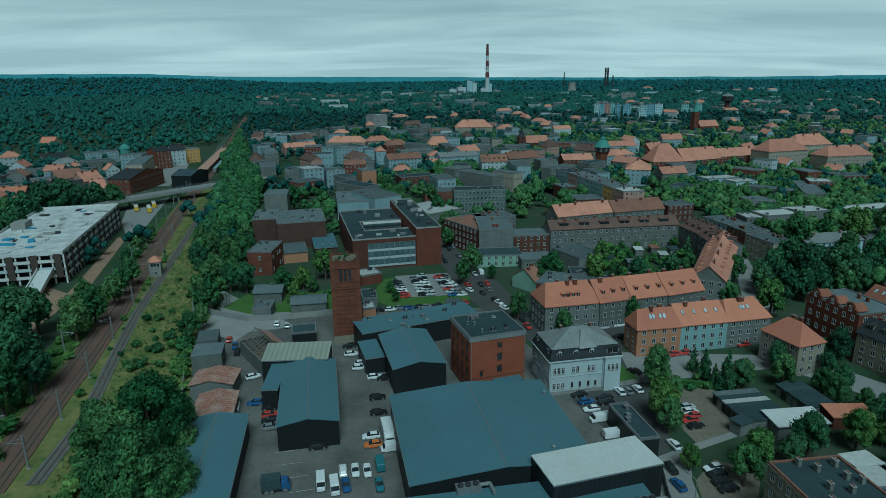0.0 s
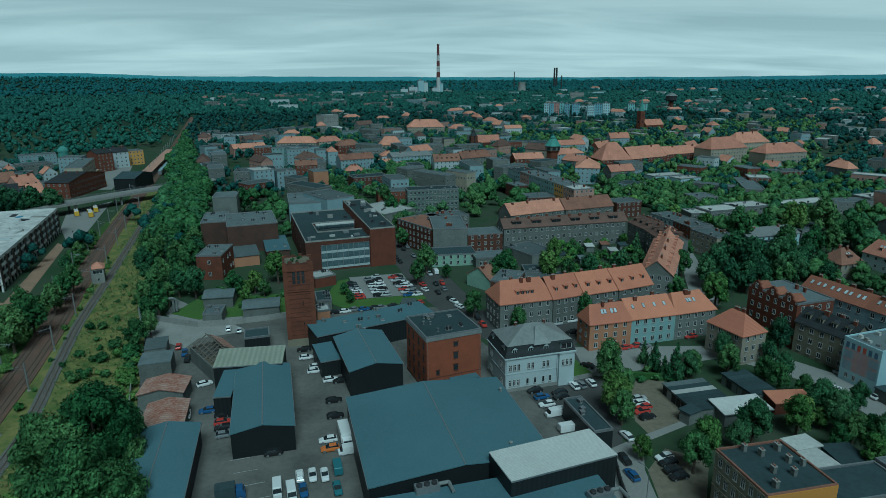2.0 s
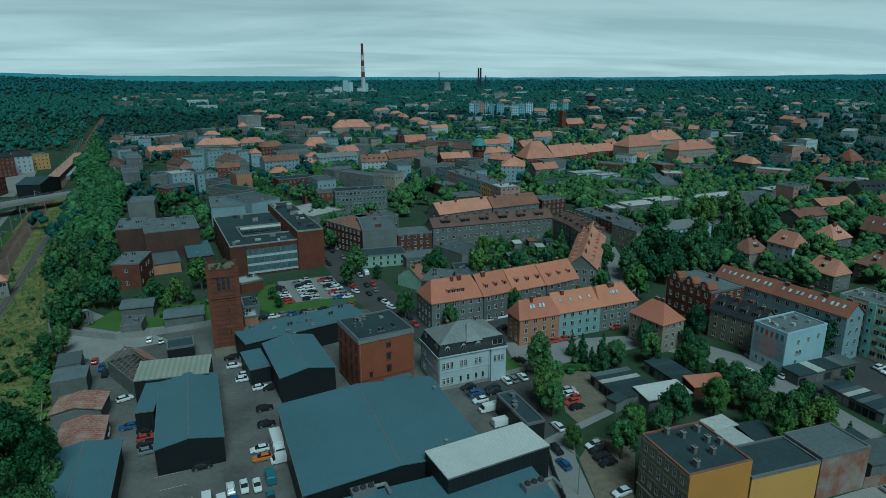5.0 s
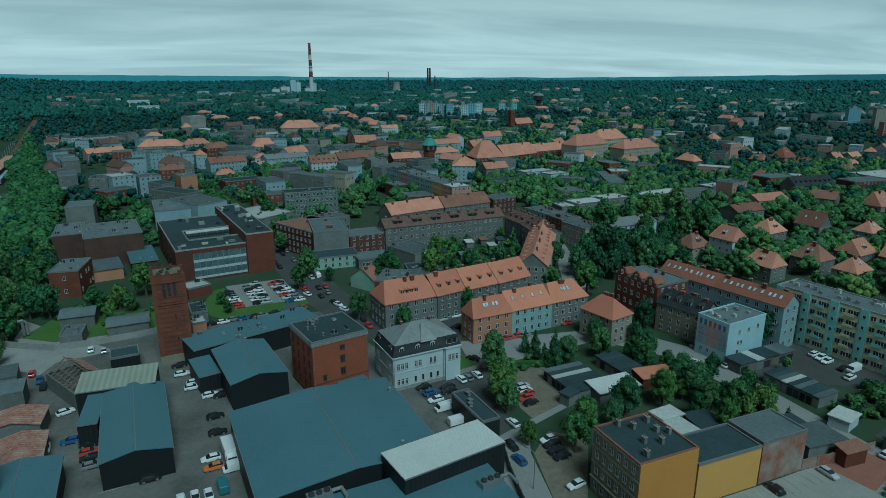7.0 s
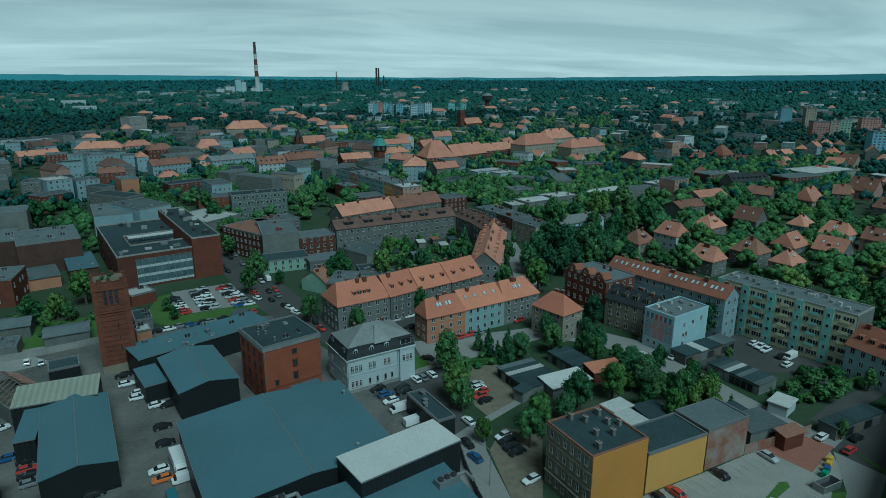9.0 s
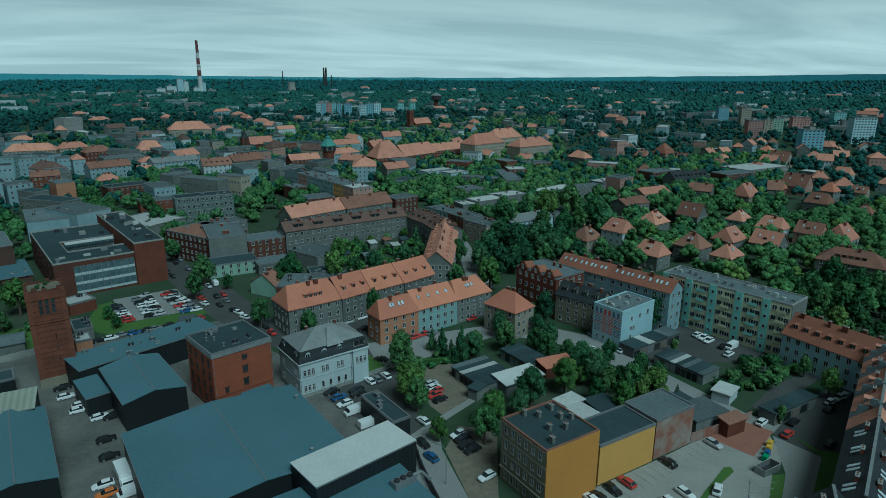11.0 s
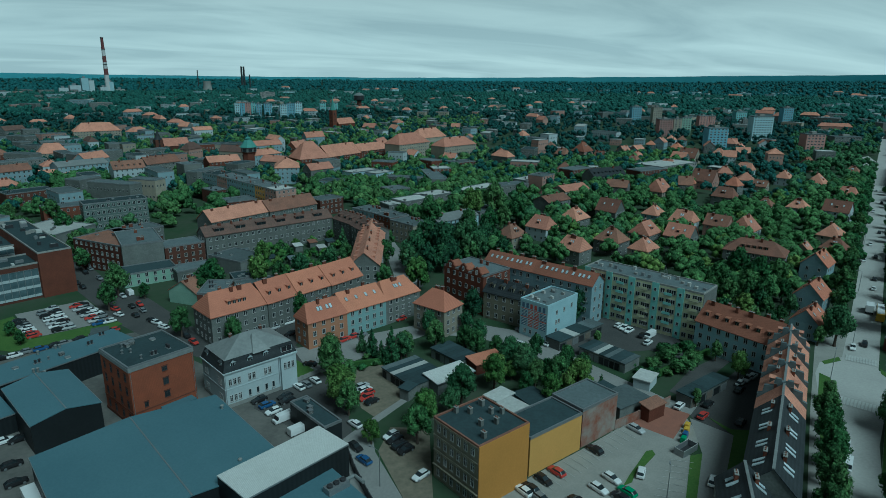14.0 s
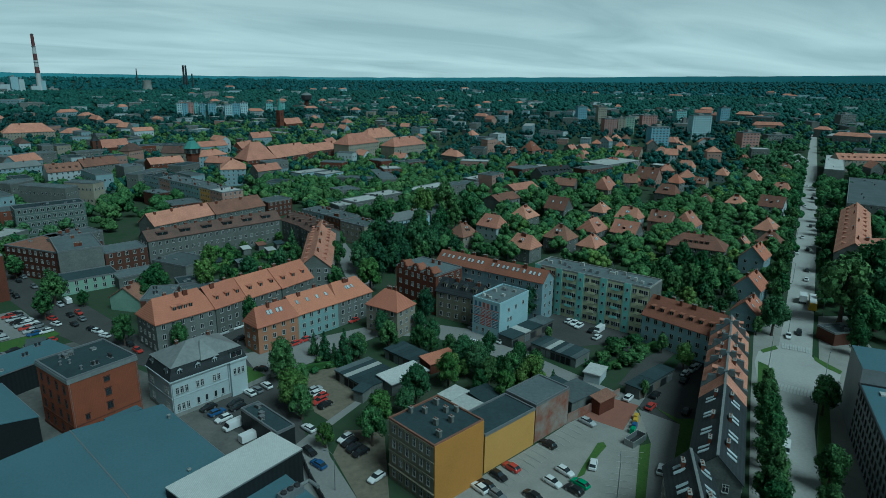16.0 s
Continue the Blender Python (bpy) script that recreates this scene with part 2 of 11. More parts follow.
mat("concrete_new", (0.55, 0.55, 0.54), (0.44, 0.44, 0.43), 0.8, 1.6, 0.12, 0.1)
mat("metal_grey", (0.30, 0.31, 0.32), (0.24, 0.25, 0.26), 0.45, 3, 0.5, 0.05, 0.6)
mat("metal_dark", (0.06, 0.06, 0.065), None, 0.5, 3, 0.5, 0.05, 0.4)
mat("window_frame", (0.46, 0.46, 0.45), (0.36, 0.36, 0.35), 0.6, 3, 0.5, 0, 0, 0.1)
mat("window_glass", (0.018, 0.024, 0.028), (0.03, 0.036, 0.04), 0.08, 0.7, 0.3, 0, 0, 0.3, 0.6)
mat("skylight", (0.45, 0.50, 0.53), (0.36, 0.41, 0.44), 0.15, 1, 0.3, 0, 0, 0.2, 0.6)
mat("copper_green", (0.12, 0.27, 0.23), (0.08, 0.19, 0.165), 0.7, 2, 0.2, 0.1)
mat("bark", (0.09, 0.07, 0.055), (0.05, 0.042, 0.035), 0.95, 6, 1, 0.4)
mat("timber_grey", (0.16, 0.14, 0.12), (0.10, 0.085, 0.07), 0.9, 3, 0.4, 0.2)
mat("chimney_white", (0.50, 0.50, 0.50), (0.42, 0.42, 0.42), 0.8, 0.3, 0.05, 0)
mat("chimney_red", (0.15, 0.055, 0.055), (0.11, 0.05, 0.05), 0.8, 0.3, 0.05, 0)
mat("canopy_faded", (0.46, 0.26, 0.19), (0.36, 0.22, 0.17), 0.8, 1, 0.1, 0.1)
mat("tyre", (0.018, 0.018, 0.018), None, 0.8, 5, 1, 0)
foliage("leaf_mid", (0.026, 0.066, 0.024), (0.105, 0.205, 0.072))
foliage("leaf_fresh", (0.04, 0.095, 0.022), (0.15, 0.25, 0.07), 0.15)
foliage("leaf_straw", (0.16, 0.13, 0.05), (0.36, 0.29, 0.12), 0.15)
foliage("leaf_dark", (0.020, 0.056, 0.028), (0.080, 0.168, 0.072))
# leaves near the horizon: haze is put into this bluish colour
foliage("distant_leaf_hazed", (0.013, 0.050, 0.056), (0.044, 0.112, 0.122), 0.1, 0.3)
# the hills' pale blue is haze given as surface colour
mat("hazed_hills", (0.13, 0.33, 0.38), (0.10, 0.27, 0.32), 0.95, 0.01, 0.002, 0)
# leaves of the far woods, tinted blue green by painted haze
foliage("far_leaf_hazed", (0.013, 0.046, 0.042), (0.050, 0.125, 0.102), 0.25, 0.22)

# ---- helpers for building ----


def mesh_from(name, verts, faces, mats, index=None, smooth=False):
    me = bpy.data.meshes.new(name)
    me.from_pydata([tuple(v) for v in verts], [], faces)
    for m in mats:
        me.materials.append(MATS[m])
    if index is not None:
        me.polygons.foreach_set("material_index", index)
    if smooth:
        me.polygons.foreach_set("use_smooth", [True] * len(faces))
    me.update()
    return me


class Geo:
    """Collects faces of one mesh, with a material for each."""

    def __init__(self):
        self.v, self.f, self.m, self.mats = [], [], [], []

    def slot(self, m):
        if m not in self.mats:
            self.mats.append(m)
        return self.mats.index(m)

    def face(self, pts, m):
        i = len(self.v)
        self.v += [tuple(p) for p in pts]
        self.f.append(tuple(range(i, i + len(pts))))
        self.m.append(self.slot(m))

    def box(self, x0, y0, z0, x1, y1, z1, m, top=None):
        i = len(self.v)
        self.v += [(x0, y0, z0), (x1, y0, z0), (x1, y1, z0), (x0, y1, z0), (x0, y0, z1), (x1, y0, z1), (x1, y1, z1), (x0, y1, z1)]
        fs = [(0, 3, 2, 1), (4, 5, 6, 7), (0, 1, 5, 4), (1, 2, 6, 5), (2, 3, 7, 6), (3, 0, 4, 7)]
        s, t = self.slot(m), self.slot(top or m)
        for k, q in enumerate(fs):
            self.f.append(tuple(i + n for n in q))
            self.m.append(t if k == 1 else s)

    def obox(self, c, u, w, h, hu, hw, hh, m):
        """A box round c with half sizes along the axes u, w, h."""
        c, u, w, h = (Vector(q) for q in (c, u, w, h))
        i = len(self.v)
        for c3 in (-1, 1):
            for a, b in ((-1, -1), (1, -1), (1, 1), (-1, 1)):
                self.v.append(tuple(c + u * hu * a + w * hw * b + h * hh * c3))
        s = self.slot(m)
        for q in [(0, 3, 2, 1), (4, 5, 6, 7), (0, 1, 5, 4), (1, 2, 6, 5), (2, 3, 7, 6), (3, 0, 4, 7)]:
            self.f.append(tuple(i + n for n in q))
            self.m.append(s)

    def tube(self, profile, m, n=12, cx=0.0, cy=0.0, cap=True):
        """A turned shape: profile of (radius, z)."""
        i = len(self.v)
        for r, z in profile:
            for k in range(n):
                a = 2 * math.pi * k / n
                self.v.append((cx + r * math.cos(a), cy + r * math.sin(a), z))
        s = self.slot(m)
        for j in range(len(profile) - 1):
            for k in range(n):
                a, b = i + j * n + k, i + j * n + (k + 1) % n
                self.f.append((a, b, b + n, a + n))
                self.m.append(s)
        if cap:
            self.f.append(tuple(i + (len(profile) - 1) * n + k for k in range(n)))
            self.m.append(s)

    def rod(self, a, b, r, m, n=6):
        a, b = Vector(a), Vector(b)
        d = (b - a).normalized()
        p = d.orthogonal().normalized()
        q = d.cross(p)
        i = len(self.v)
        for c in (a, b):
            for k in range(n):
                t = 2 * math.pi * k / n
                self.v.append(tuple(c + p * r * math.cos(t) + q * r * math.sin(t)))
        s = self.slot(m)
        for k in range(n):
            self.f.append((i + k, i + (k + 1) % n, i + n + (k + 1) % n, i + n + k))
            self.m.append(s)
        self.f.append(tuple(i + n + k for k in range(n)))
        self.m.append(s)

    def mesh(self, name):
        return mesh_from(name, self.v, self.f, self.mats, self.m)


def part(name, geo, parent, label="", place=None):
    """Links a Geo or a mesh as one object under a thing or a part."""
    me = geo.mesh(name) if isinstance(geo, Geo) else geo
    ob = new(name, me)
    ob.parent = parent
    if place is not None:
        ob.matrix_basis = place
    if label:
        ob["label"] = label
    return ob


def empty(name, x, y, z=0.0, yaw=0.0):
    ob = new(name)
    ob.matrix_basis = pose(x, y, z, 0, 0, yaw)
    return ob


def solid(name, geo, x=0, y=0, z=0, yaw=0, **tags):
    ob = new(name, geo.mesh(name) if isinstance(geo, Geo) else geo)
    ob.matrix_basis = pose(x, y, z, 0, 0, yaw)
    return tagged(ob, **tags)


SHARED = {}
FOOT = []


def relief(xs, zs, depth, mats):
    """One connected sheet of raised and sunken cells that faces -y; depth and material cell by cell, column by column."""
    g = Geo()
    nx, nz = len(xs) - 1, len(zs) - 1
    ids = {}

    def vid(x, z, d):
        k = (round(x, 4), round(z, 4), round(d, 4))
        if k not in ids:
            ids[k] = len(g.v)
            g.v.append((x, -d, z))
        return ids[k]

    def quad(a, b, c, d, m):
        g.f.append((a, b, c, d))
        g.m.append(g.slot(m))

    for i in range(nx):
        for j in range(nz):
            d, m = depth[i][j], mats[i][j]
            x0, x1, z0, z1 = xs[i], xs[i + 1], zs[j], zs[j + 1]
            quad(vid(x0, z0, d), vid(x1, z0, d), vid(x1, z1, d), vid(x0, z1, d), m)
            e = depth[i + 1][j] if i + 1 < nx else 0.0
            if e != d:
                quad(vid(x1, z0, d), vid(x1, z0, e), vid(x1, z1, e), vid(x1, z1, d), m if d > e else mats[i + 1][j])
            e = depth[i][j + 1] if j + 1 < nz else 0.0
            if e != d:
                quad(vid(x0, z1, d), vid(x1, z1, d), vid(x1, z1, e), vid(x0, z1, e), m if d > e else mats[i][j + 1])
            if i == 0 and d:
                quad(vid(x0, z0, 0), vid(x0, z0, d), vid(x0, z1, d), vid(x0, z1, 0), m)
            if j == 0 and d:
                quad(vid(x0, z0, 0), vid(x1, z0, 0), vid(x1, z0, d), vid(x0, z0, d), m)
    return g


def window_mesh(w, h, style="plain", frame_m="window_frame", sill_m="concrete"):
    """A window: a frame proud of the wall with panes set back in it, mullions and a sill, in one piece. Its back lies in the plane y=0, it faces -y."""
    key = (round(w, 2), round(h, 2), style, frame_m, sill_m)
    if key in SHARED:
        return SHARED[key]
    t, d = 0.1, 0.07
    n = {"plain": 2, "triple": 3, "cross": 2, "single": 1}[style]
    xs = [-w / 2]
    for k in range(n):
        xs += [-w / 2 + w * k / n + (t if k == 0 else t / 2), -w / 2 + w * (k + 1) / n - (t if k == n - 1 else t / 2)]
    xs.append(w / 2)
    zs = [-0.12, 0.0, t] + ([h * 0.66 - .04, h * 0.66 + .04] if style == "cross" else []) + [h - t, h]
    dep, ms = [], []
    for i in range(len(xs) - 1):
        pane_x = i % 2 == 1
        cd, cm = [0.17], [sill_m]
        for j in range(1, len(zs) - 1):
            pane = pane_x and j % 2 == 0
            cd.append(0.012 if pane else d)
            cm.append("window_glass" if pane else frame_m)
        dep.append(cd)
        ms.append(cm)
    SHARED[key] = relief(xs, zs, dep, ms).mesh("window")
    return SHARED[key]


SIDES = {"f": 0, "r": 90, "b": 180, "l": 270}


def side_pose(side, L, W, along, z, out=0.004):
    """Local pose on a wall: along is measured from the wall's middle, to the right as seen from outside."""
    d = {"f": W / 2, "b": W / 2, "l": L / 2, "r": L / 2}[side]
    return pose(0, 0, 0, 0, 0, SIDES[side]) @ pose(along, -d - out, z)


def far_window(g, m, w, h, frame_m):
    """A plain framed window for a house too far off to pick its windows apart."""
    def put(x0, z0, x1, z1, y, mm):
        g.face([m @ Vector(q) for q in ((x0, y, z0), (x1, y, z0), (x1, y, z1), (x0, y, z1))], mm)

    a, t = w / 2, .12
    put(-a, 0, a, h, -.02, frame_m)
    put(-a + t, t, -.05, h - t, -.035, "window_glass")
    put(.05, t, a - t, h - t, -.035, "window_glass")


def windows(root, L, W, h, floors, sides="fblr", pitch=2.6, size=(1.2, 1.6), style="plain", z0=None, storey=None, frame_m="window_frame", skip=0.0, lo=0, rng=None, sill="concrete"):
    storey = storey or h / floors
    z0 = storey * 0.34 if z0 is None else z0
    me = window_mesh(size[0], size[1], style, frame_m, sill)
    far = Geo() if root.location.length > 300 else None
    for s in sides:
        span = L if s in "fb" else W
        n = max(1, int((span - 1.2) / pitch))
        for k in range(lo, floors):
            for i in range(n):
                if skip and (rng or random).random() < skip:
                    continue
                m = side_pose(s, L, W, (i - (n - 1) / 2) * (span - 1.2) / n, z0 + k * storey)
                if far is None:
                    part("window", me, root, place=m)
                else:
                    far_window(far, m, size[0], size[1], frame_m)
    if far is not None and far.f:
        tagged(part("glazing", far, root), kind="stuff")


def roof_geo(L, W, h, kind, rise, m, over=0.35, gable_m=None, thick=0.22, inset=0.0):
    """Roof of a rectangular house whose walls end at height h."""
    g = Geo()
    a, b = L / 2 + over, W / 2 + over
    drop = over * rise / (W / 2) if W else 0
    e = h - drop
    if kind == "flat":
        # one shell: outer face, coping, inner face and the roof deck inside it
        rim = gable_m or "metal_grey"
        corner = ((-1, -1), (1, -1), (1, 1), (-1, 1))
        for off, z in ((.06, h - .15), (.06, h + .45), (-.3, h + .45), (-.3, h + .1)):
            g.v += [(sx * (L / 2 + off), sy * (W / 2 + off), z) for sx, sy in corner]
        for k in range(3):
            for i in range(4):
                j = (i + 1) % 4
                g.f.append((k * 4 + i, k * 4 + j, k * 4 + 4 + j, k * 4 + 4 + i))
                g.m.append(g.slot(rim))
        g.f.append((12, 13, 14, 15))
        g.m.append(g.slot(m))
        return g
    if kind == "low":
        g.box(-a, -b, h, a, b, h + 0.25, m)
        return g
    if kind == "shed":
        g.f.extend([(0, 1, 2, 3), (7, 6, 5, 4), (0, 4, 5, 1), (1, 5, 6, 2), (2, 6, 7, 3), (3, 7, 4, 0)])
        g.v.extend([(-a, -b, h), (a, -b, h), (a, b, h + rise), (-a, b, h + rise)])
        g.v.extend([(-a, -b, h + thick), (a, -b, h + thick), (a, b, h + rise + thick), (-a, b, h + rise + thick)])
        s = g.slot(m)
        g.m.extend([s] * 6)
        return g
    r = L / 2 + over if kind == "gable" else max(L / 2 - W / 2 * (0.85 if kind == "hip" else 0.35), 0.02)
    top = h + rise
    v = [(-a, -b, e), (a, -b, e), (a, b, e), (-a, b, e), (-r, 0, top), (r, 0, top)]
    up = [(x, y, z + thick) for x, y, z in v]
    i = len(g.v)
    g.v += up
    s = g.slot(m)
    g.f += [(0, 1, 5, 4), (2, 3, 4, 5), (1, 2, 5), (3, 0, 4)]
    g.m += [s] * 4
    if kind == "gable":
        g.f = g.f[:2]
        g.m = g.m[:2]
        j = len(g.v)
        g.v += v
        g.f += [(j + 1, j + 0, j + 4, j + 5), (j + 3, j + 2, j + 5, j + 4), (0, j, j + 1, 1), (2, j + 2, j + 3, 3),
                (1, j + 1, j + 5, 5), (5, j + 5, j + 2, 2), (0, 4, j + 4, j), (4, 3, j + 3, j + 4)]
        g.m += [s] * 8
        sg = g.slot(gable_m or m)
        k = len(g.v)
        zt = top - 0.02
        g.v += [(L / 2, -W / 2, h - .01), (L / 2, W / 2, h - .01), (L / 2, 0, zt), (-L / 2, W / 2, h - .01), (-L / 2, -W / 2, h - .01), (-L / 2, 0, zt)]
        g.f += [(k, k + 1, k + 2), (k + 3, k + 4, k + 5)]
        g.m += [sg] * 2
    else:
        j = len(g.v)
        g.v += v[:4]
        g.f += [(j + 3, j + 2, j + 1, j), (0, j, j + 1, 1), (1, j + 1, j + 2, 2), (2, j + 2, j + 3, 3), (3, j + 3, j, 0)]
        g.m += [s] * 5
    return g


def chimney(root, x, y, z, w=0.9, d=0.6, h=1.4, m="brick_red"):
    g = Geo()
    g.box(-w / 2, -d / 2, -1.2, w / 2, d / 2, h, m)
    g.box(-w / 2 - .06, -d / 2 - .06, h, w / 2 + .06, d / 2 + .06, h + .12, "concrete")
    for k in (-1, 1):
        g.box(k * w / 4 - .1, -.1, h + .12, k * w / 4 + .1, .1, h + .4, "tile_brown")
    return part("chimney", g, root, place=pose(x, y, z))


def dormer_mesh(w, h, d, wall_m, roof_m, kind="shed"):
    """A roof dormer: front at y=0 facing -y, body running back d."""
    key = ("dormer", w, h, d, wall_m, roof_m, kind)
    if key not in SHARED:
        g = Geo()
        g.box(-w / 2, 0, -0.4, w / 2, d, h, wall_m)
        g.box(-w / 2 + .15, -.04, .15, w / 2 - .15, .0, h - .15, "window_glass")
        g.box(-.04, -.07, .15, .04, -.04, h - .15, "window_frame")
        g.box(-w / 2 + .08, -.07, .08, w / 2 - .08, -.04, .15, "window_frame")
        g.box(-w / 2 + .08, -.07, h - .15, w / 2 - .08, -.04, h - .08, "window_frame")
        if kind == "shed":
            g.box(-w / 2 - .15, -.25, h, w / 2 + .15, d, h + .14, roof_m)
        else:
            q = w / 2 + .2
            g.face([(-q, -.25, h - .05), (0, -.25, h + w * .45), (0, d + w, h + w * .45), (-q, d, h - .05)], roof_m)
            g.face([(q, -.25, h - .05), (q, d, h - .05), (0, d + w, h + w * .45), (0, -.25, h + w * .45)], roof_m)
            g.face([(-q, -.2, h - .05), (q, -.2, h - .05), (0, -.2, h + w * .45)], wall_m)
        SHARED[key] = g.mesh("dormer")
    return SHARED[key]


def vent_mesh(kind):
    """Small roof outlets: a capped pipe, a twin cowl, a low hatch and a box with louvres."""
    key = ("vent", kind)
    if key not in SHARED:
        g = Geo()
        if kind == 0:
            g.tube([(.3, 0), (.3, .12), (.19, .16), (.19, .75), (.34, .78), (.34, .95), (.1, 1.05)], "metal_grey", 10)
        elif kind == 1:
            for x in (-.45, .45):
                g.tube([(.24, 0), (.24, .7), (.36, .74), (.36, 1.0), (.12, 1.12)], "metal_dark", 10, x)
            g.box(-.9, -.4, 0, .9, .4, .12, "metal_grey")
        elif kind == 2:
            g.box(-.6, -.5, 0, .6, .5, .3, "felt_light")
            g.box(-.68, -.58, .3, .68, .58, .4, "metal_grey")
        else:
            g.box(-.55, -.45, 0, .55, .45, .8, "felt_light")
            for k in range(4):
                g.box(-.6, -.5, .12 + k * .17, .6, .5, .18 + k * .17, "metal_dark")
            g.box(-.65, -.55, .8, .65, .55, .9, "metal_grey")
        SHARED[key] = g.mesh("roof_vent")
    return SHARED[key]


def skylight_mesh(w, h):
    key = ("skylight", w, h)
    if key not in SHARED:
        g = Geo()
        g.box(-w / 2, -h / 2, 0, w / 2, h / 2, .06, "metal_dark")
        g.box(-w / 2 + .08, -h / 2 + .08, .06, w / 2 - .08, h / 2 - .08, .09, "skylight")
        SHARED[key] = g.mesh("skylight")
    return SHARED[key]


def house(name, label, cat, x, y, yaw, L, W, h, roof="gable", rise=3.5, wall="plaster_grey", tile="tile_orange", floors=3, sides="fblr", pitch=2.7, size=(1.2, 1.6),
          style="plain", over=0.35, chim=0, dorm=0, dsize=(1.3, 1.3), dkind="shed", sky=0, gable_m=None, plinth=None, group="", skip=0.0, frame_m="window_frame", chim_m="brick_red",
          dsides="fb", lo=0, boxes=0, band=None):
    """A house with walls, roof, windows, chimneys, dormers and roof windows as parts."""
    root = tagged(empty(name, x, y, 0, yaw), label, cat, group)
    FOOT.append((x, y, radians(yaw), L / 2 + 1, W / 2 + 1))
    g = Geo()
    g.box(-L / 2, -W / 2, -0.5, L / 2, W / 2, h, wall)
    part("wall", g, root)
    if plinth:
        g = Geo()
        g.box(-L / 2 - .05, -W / 2 - .05, -.5, L / 2 + .05, W / 2 + .05, 0.9, plinth)
        part("plinth", g, root)
    if band:
        for k in range(1, floors):
            g = Geo()
            g.box(-L / 2 - .08, -W / 2 - .08, h * k / floors - .1, L / 2 + .08, W / 2 + .08, h * k / floors + .1, band)
            part("cornice", g, root)
    part("roof", roof_geo(L, W, h, roof, rise, tile, over, gable_m or (wall if roof == "gable" else None)), root)
    if floors and sides:
        windows(root, L, W, h, floors, sides, pitch, size, style, frame_m=frame_m, skip=skip, lo=lo)
    rng = random.Random(int(abs(x) * 31 + abs(y) * 17))
    top = h + rise if roof in ("gable", "hip", "halfhip") else h
    run = L if roof == "gable" else max(L - W * .9, 2.0)
    for i in range(chim):
        cx = (i + .5) / chim * run - run / 2 + rng.uniform(-.5, .5)
        cy = rng.choice((-1, 1)) * W * (.08 if roof in ("gable", "hip", "halfhip") else .28)
        chimney(root, cx, cy, (top - .5) if roof != "flat" else h + .1, rng.uniform(.8, 1.5), .6, rng.uniform(1.0, 1.6), chim_m)
    if roof in ("gable", "hip", "halfhip"):
        slope = math.degrees(math.atan2(rise, W / 2))
        for s in dsides:
            turn = pose(0, 0, 0, 0, 0, 0 if s == "f" else 180)
            for i in range(dorm):
                cx = (i + .5) / dorm * (run * .94) - run * .47
                yy = -W / 2 * .68
                part("dormer", dormer_mesh(dsize[0], dsize[1], dsize[1] / max(rise, .1) * W / 2 * 1.05, wall if dkind != "shed" else tile, tile, dkind), root,
                     place=turn @ pose(cx, yy, h + rise * .32))
            for i in range(sky):
                cx = (i + .5) / sky * (run * .9) - run * .45 + rng.uniform(-.4, .4)
                part("skylight", skylight_mesh(.9, 1.5), root, place=turn @ pose(cx, -W / 2 * .45, h + rise * .55 + .24) @ pose(0, 0, 0, slope))
    if tile == "roof_teal" and roof == "gable":
        g = Geo()
        g.box(-L / 2 - over, -.13, h + rise + .16, L / 2 + over, .13, h + rise + .27, "metal_grey")
        part("ridge_cap", g, root, "pale metal ridge cap")
    if tile.startswith("roof_") and roof in ("gable", "shed", "low"):
        for s in (-1, 1):
            g = Geo()
            b = W / 2 + over
            e = h - (over * rise / (W / 2) if roof == "gable" else 0)
            g.box(-L / 2 - over, s * b - .1, e - .05, L / 2 + over, s * b + .1, e + .22, "metal_grey")
            if roof == "gable" or s < 0:
                part("gutter", g, root, "pale metal gutter")
    for i in range(boxes):
        part("roof_vent", vent_mesh(rng.randrange(4)), root, place=pose(rng.uniform(-.42, .42) * L, rng.uniform(-.38, .38) * W, h + (.25 if roof == "low" else .1), 0, 0, rng.uniform(-8, 8)))
    return root


# ---- ground ----


def rise(x, y):
    """Height of the land: flat in the town, lifting slowly to low wooded hills."""
    r = math.hypot(x, y)
    if r < 1500:
        return 0.0
    k = min((r - 1500) / 3300, 1.0)
    n = noise.noise((x / 900, y / 900, 0.3)) * 14 + noise.noise((x / 350, y / 350, 7.1)) * 5
    az = math.degrees(math.atan2(x, y))
    lift = 25 + 50 * min(max((-az - 12) / 14, 0), 1) + 26 * min(max((az - 46) / 20, 0), 1)
    return k * k * lift + k * n * .45


def build_ground():
    rings = [0, 60, 120, 200, 300, 420, 560, 720, 900, 1150, 1500, 1750, 2000, 2250, 2500, 2750, 3000, 3250, 3500, 3750, 4000, 4250, 4450, 4600, 4700, 4760, 4900]
    seg = 240
    v, f, m = [(0, 0, 0)], [], []
    for r in rings[1:]:
        for k in range(seg):
            a = 2 * math.pi * k / seg
            x, y = r * math.sin(a), r * math.cos(a)
            v.append((x, y, rise(x, y) if r < 4800 else -60))
    for k in range(seg):
        f.append((0, 1 + (k + 1) % seg, 1 + k))
        m.append(0)
    for i in range(len(rings) - 2):
        for k in range(seg):
            a, b = 1 + i * seg + k, 1 + i * seg + (k + 1) % seg
            f.append((a, b, b + seg, a + seg))
            m.append(0 if rings[i + 1] < 1150 else 1)
    me = mesh_from("ground", v, f, ["town_ground", "far_wood_floor"], m, True)
    tagged(new("ground", me), "flat town ground rising to low wooded hills", "ground", kind="structure")


mat("far_wood_floor", (0.028, 0.05, 0.03), (0.016, 0.032, 0.022), 0.95, 0.05, 0.004, 0.0)
build_ground()


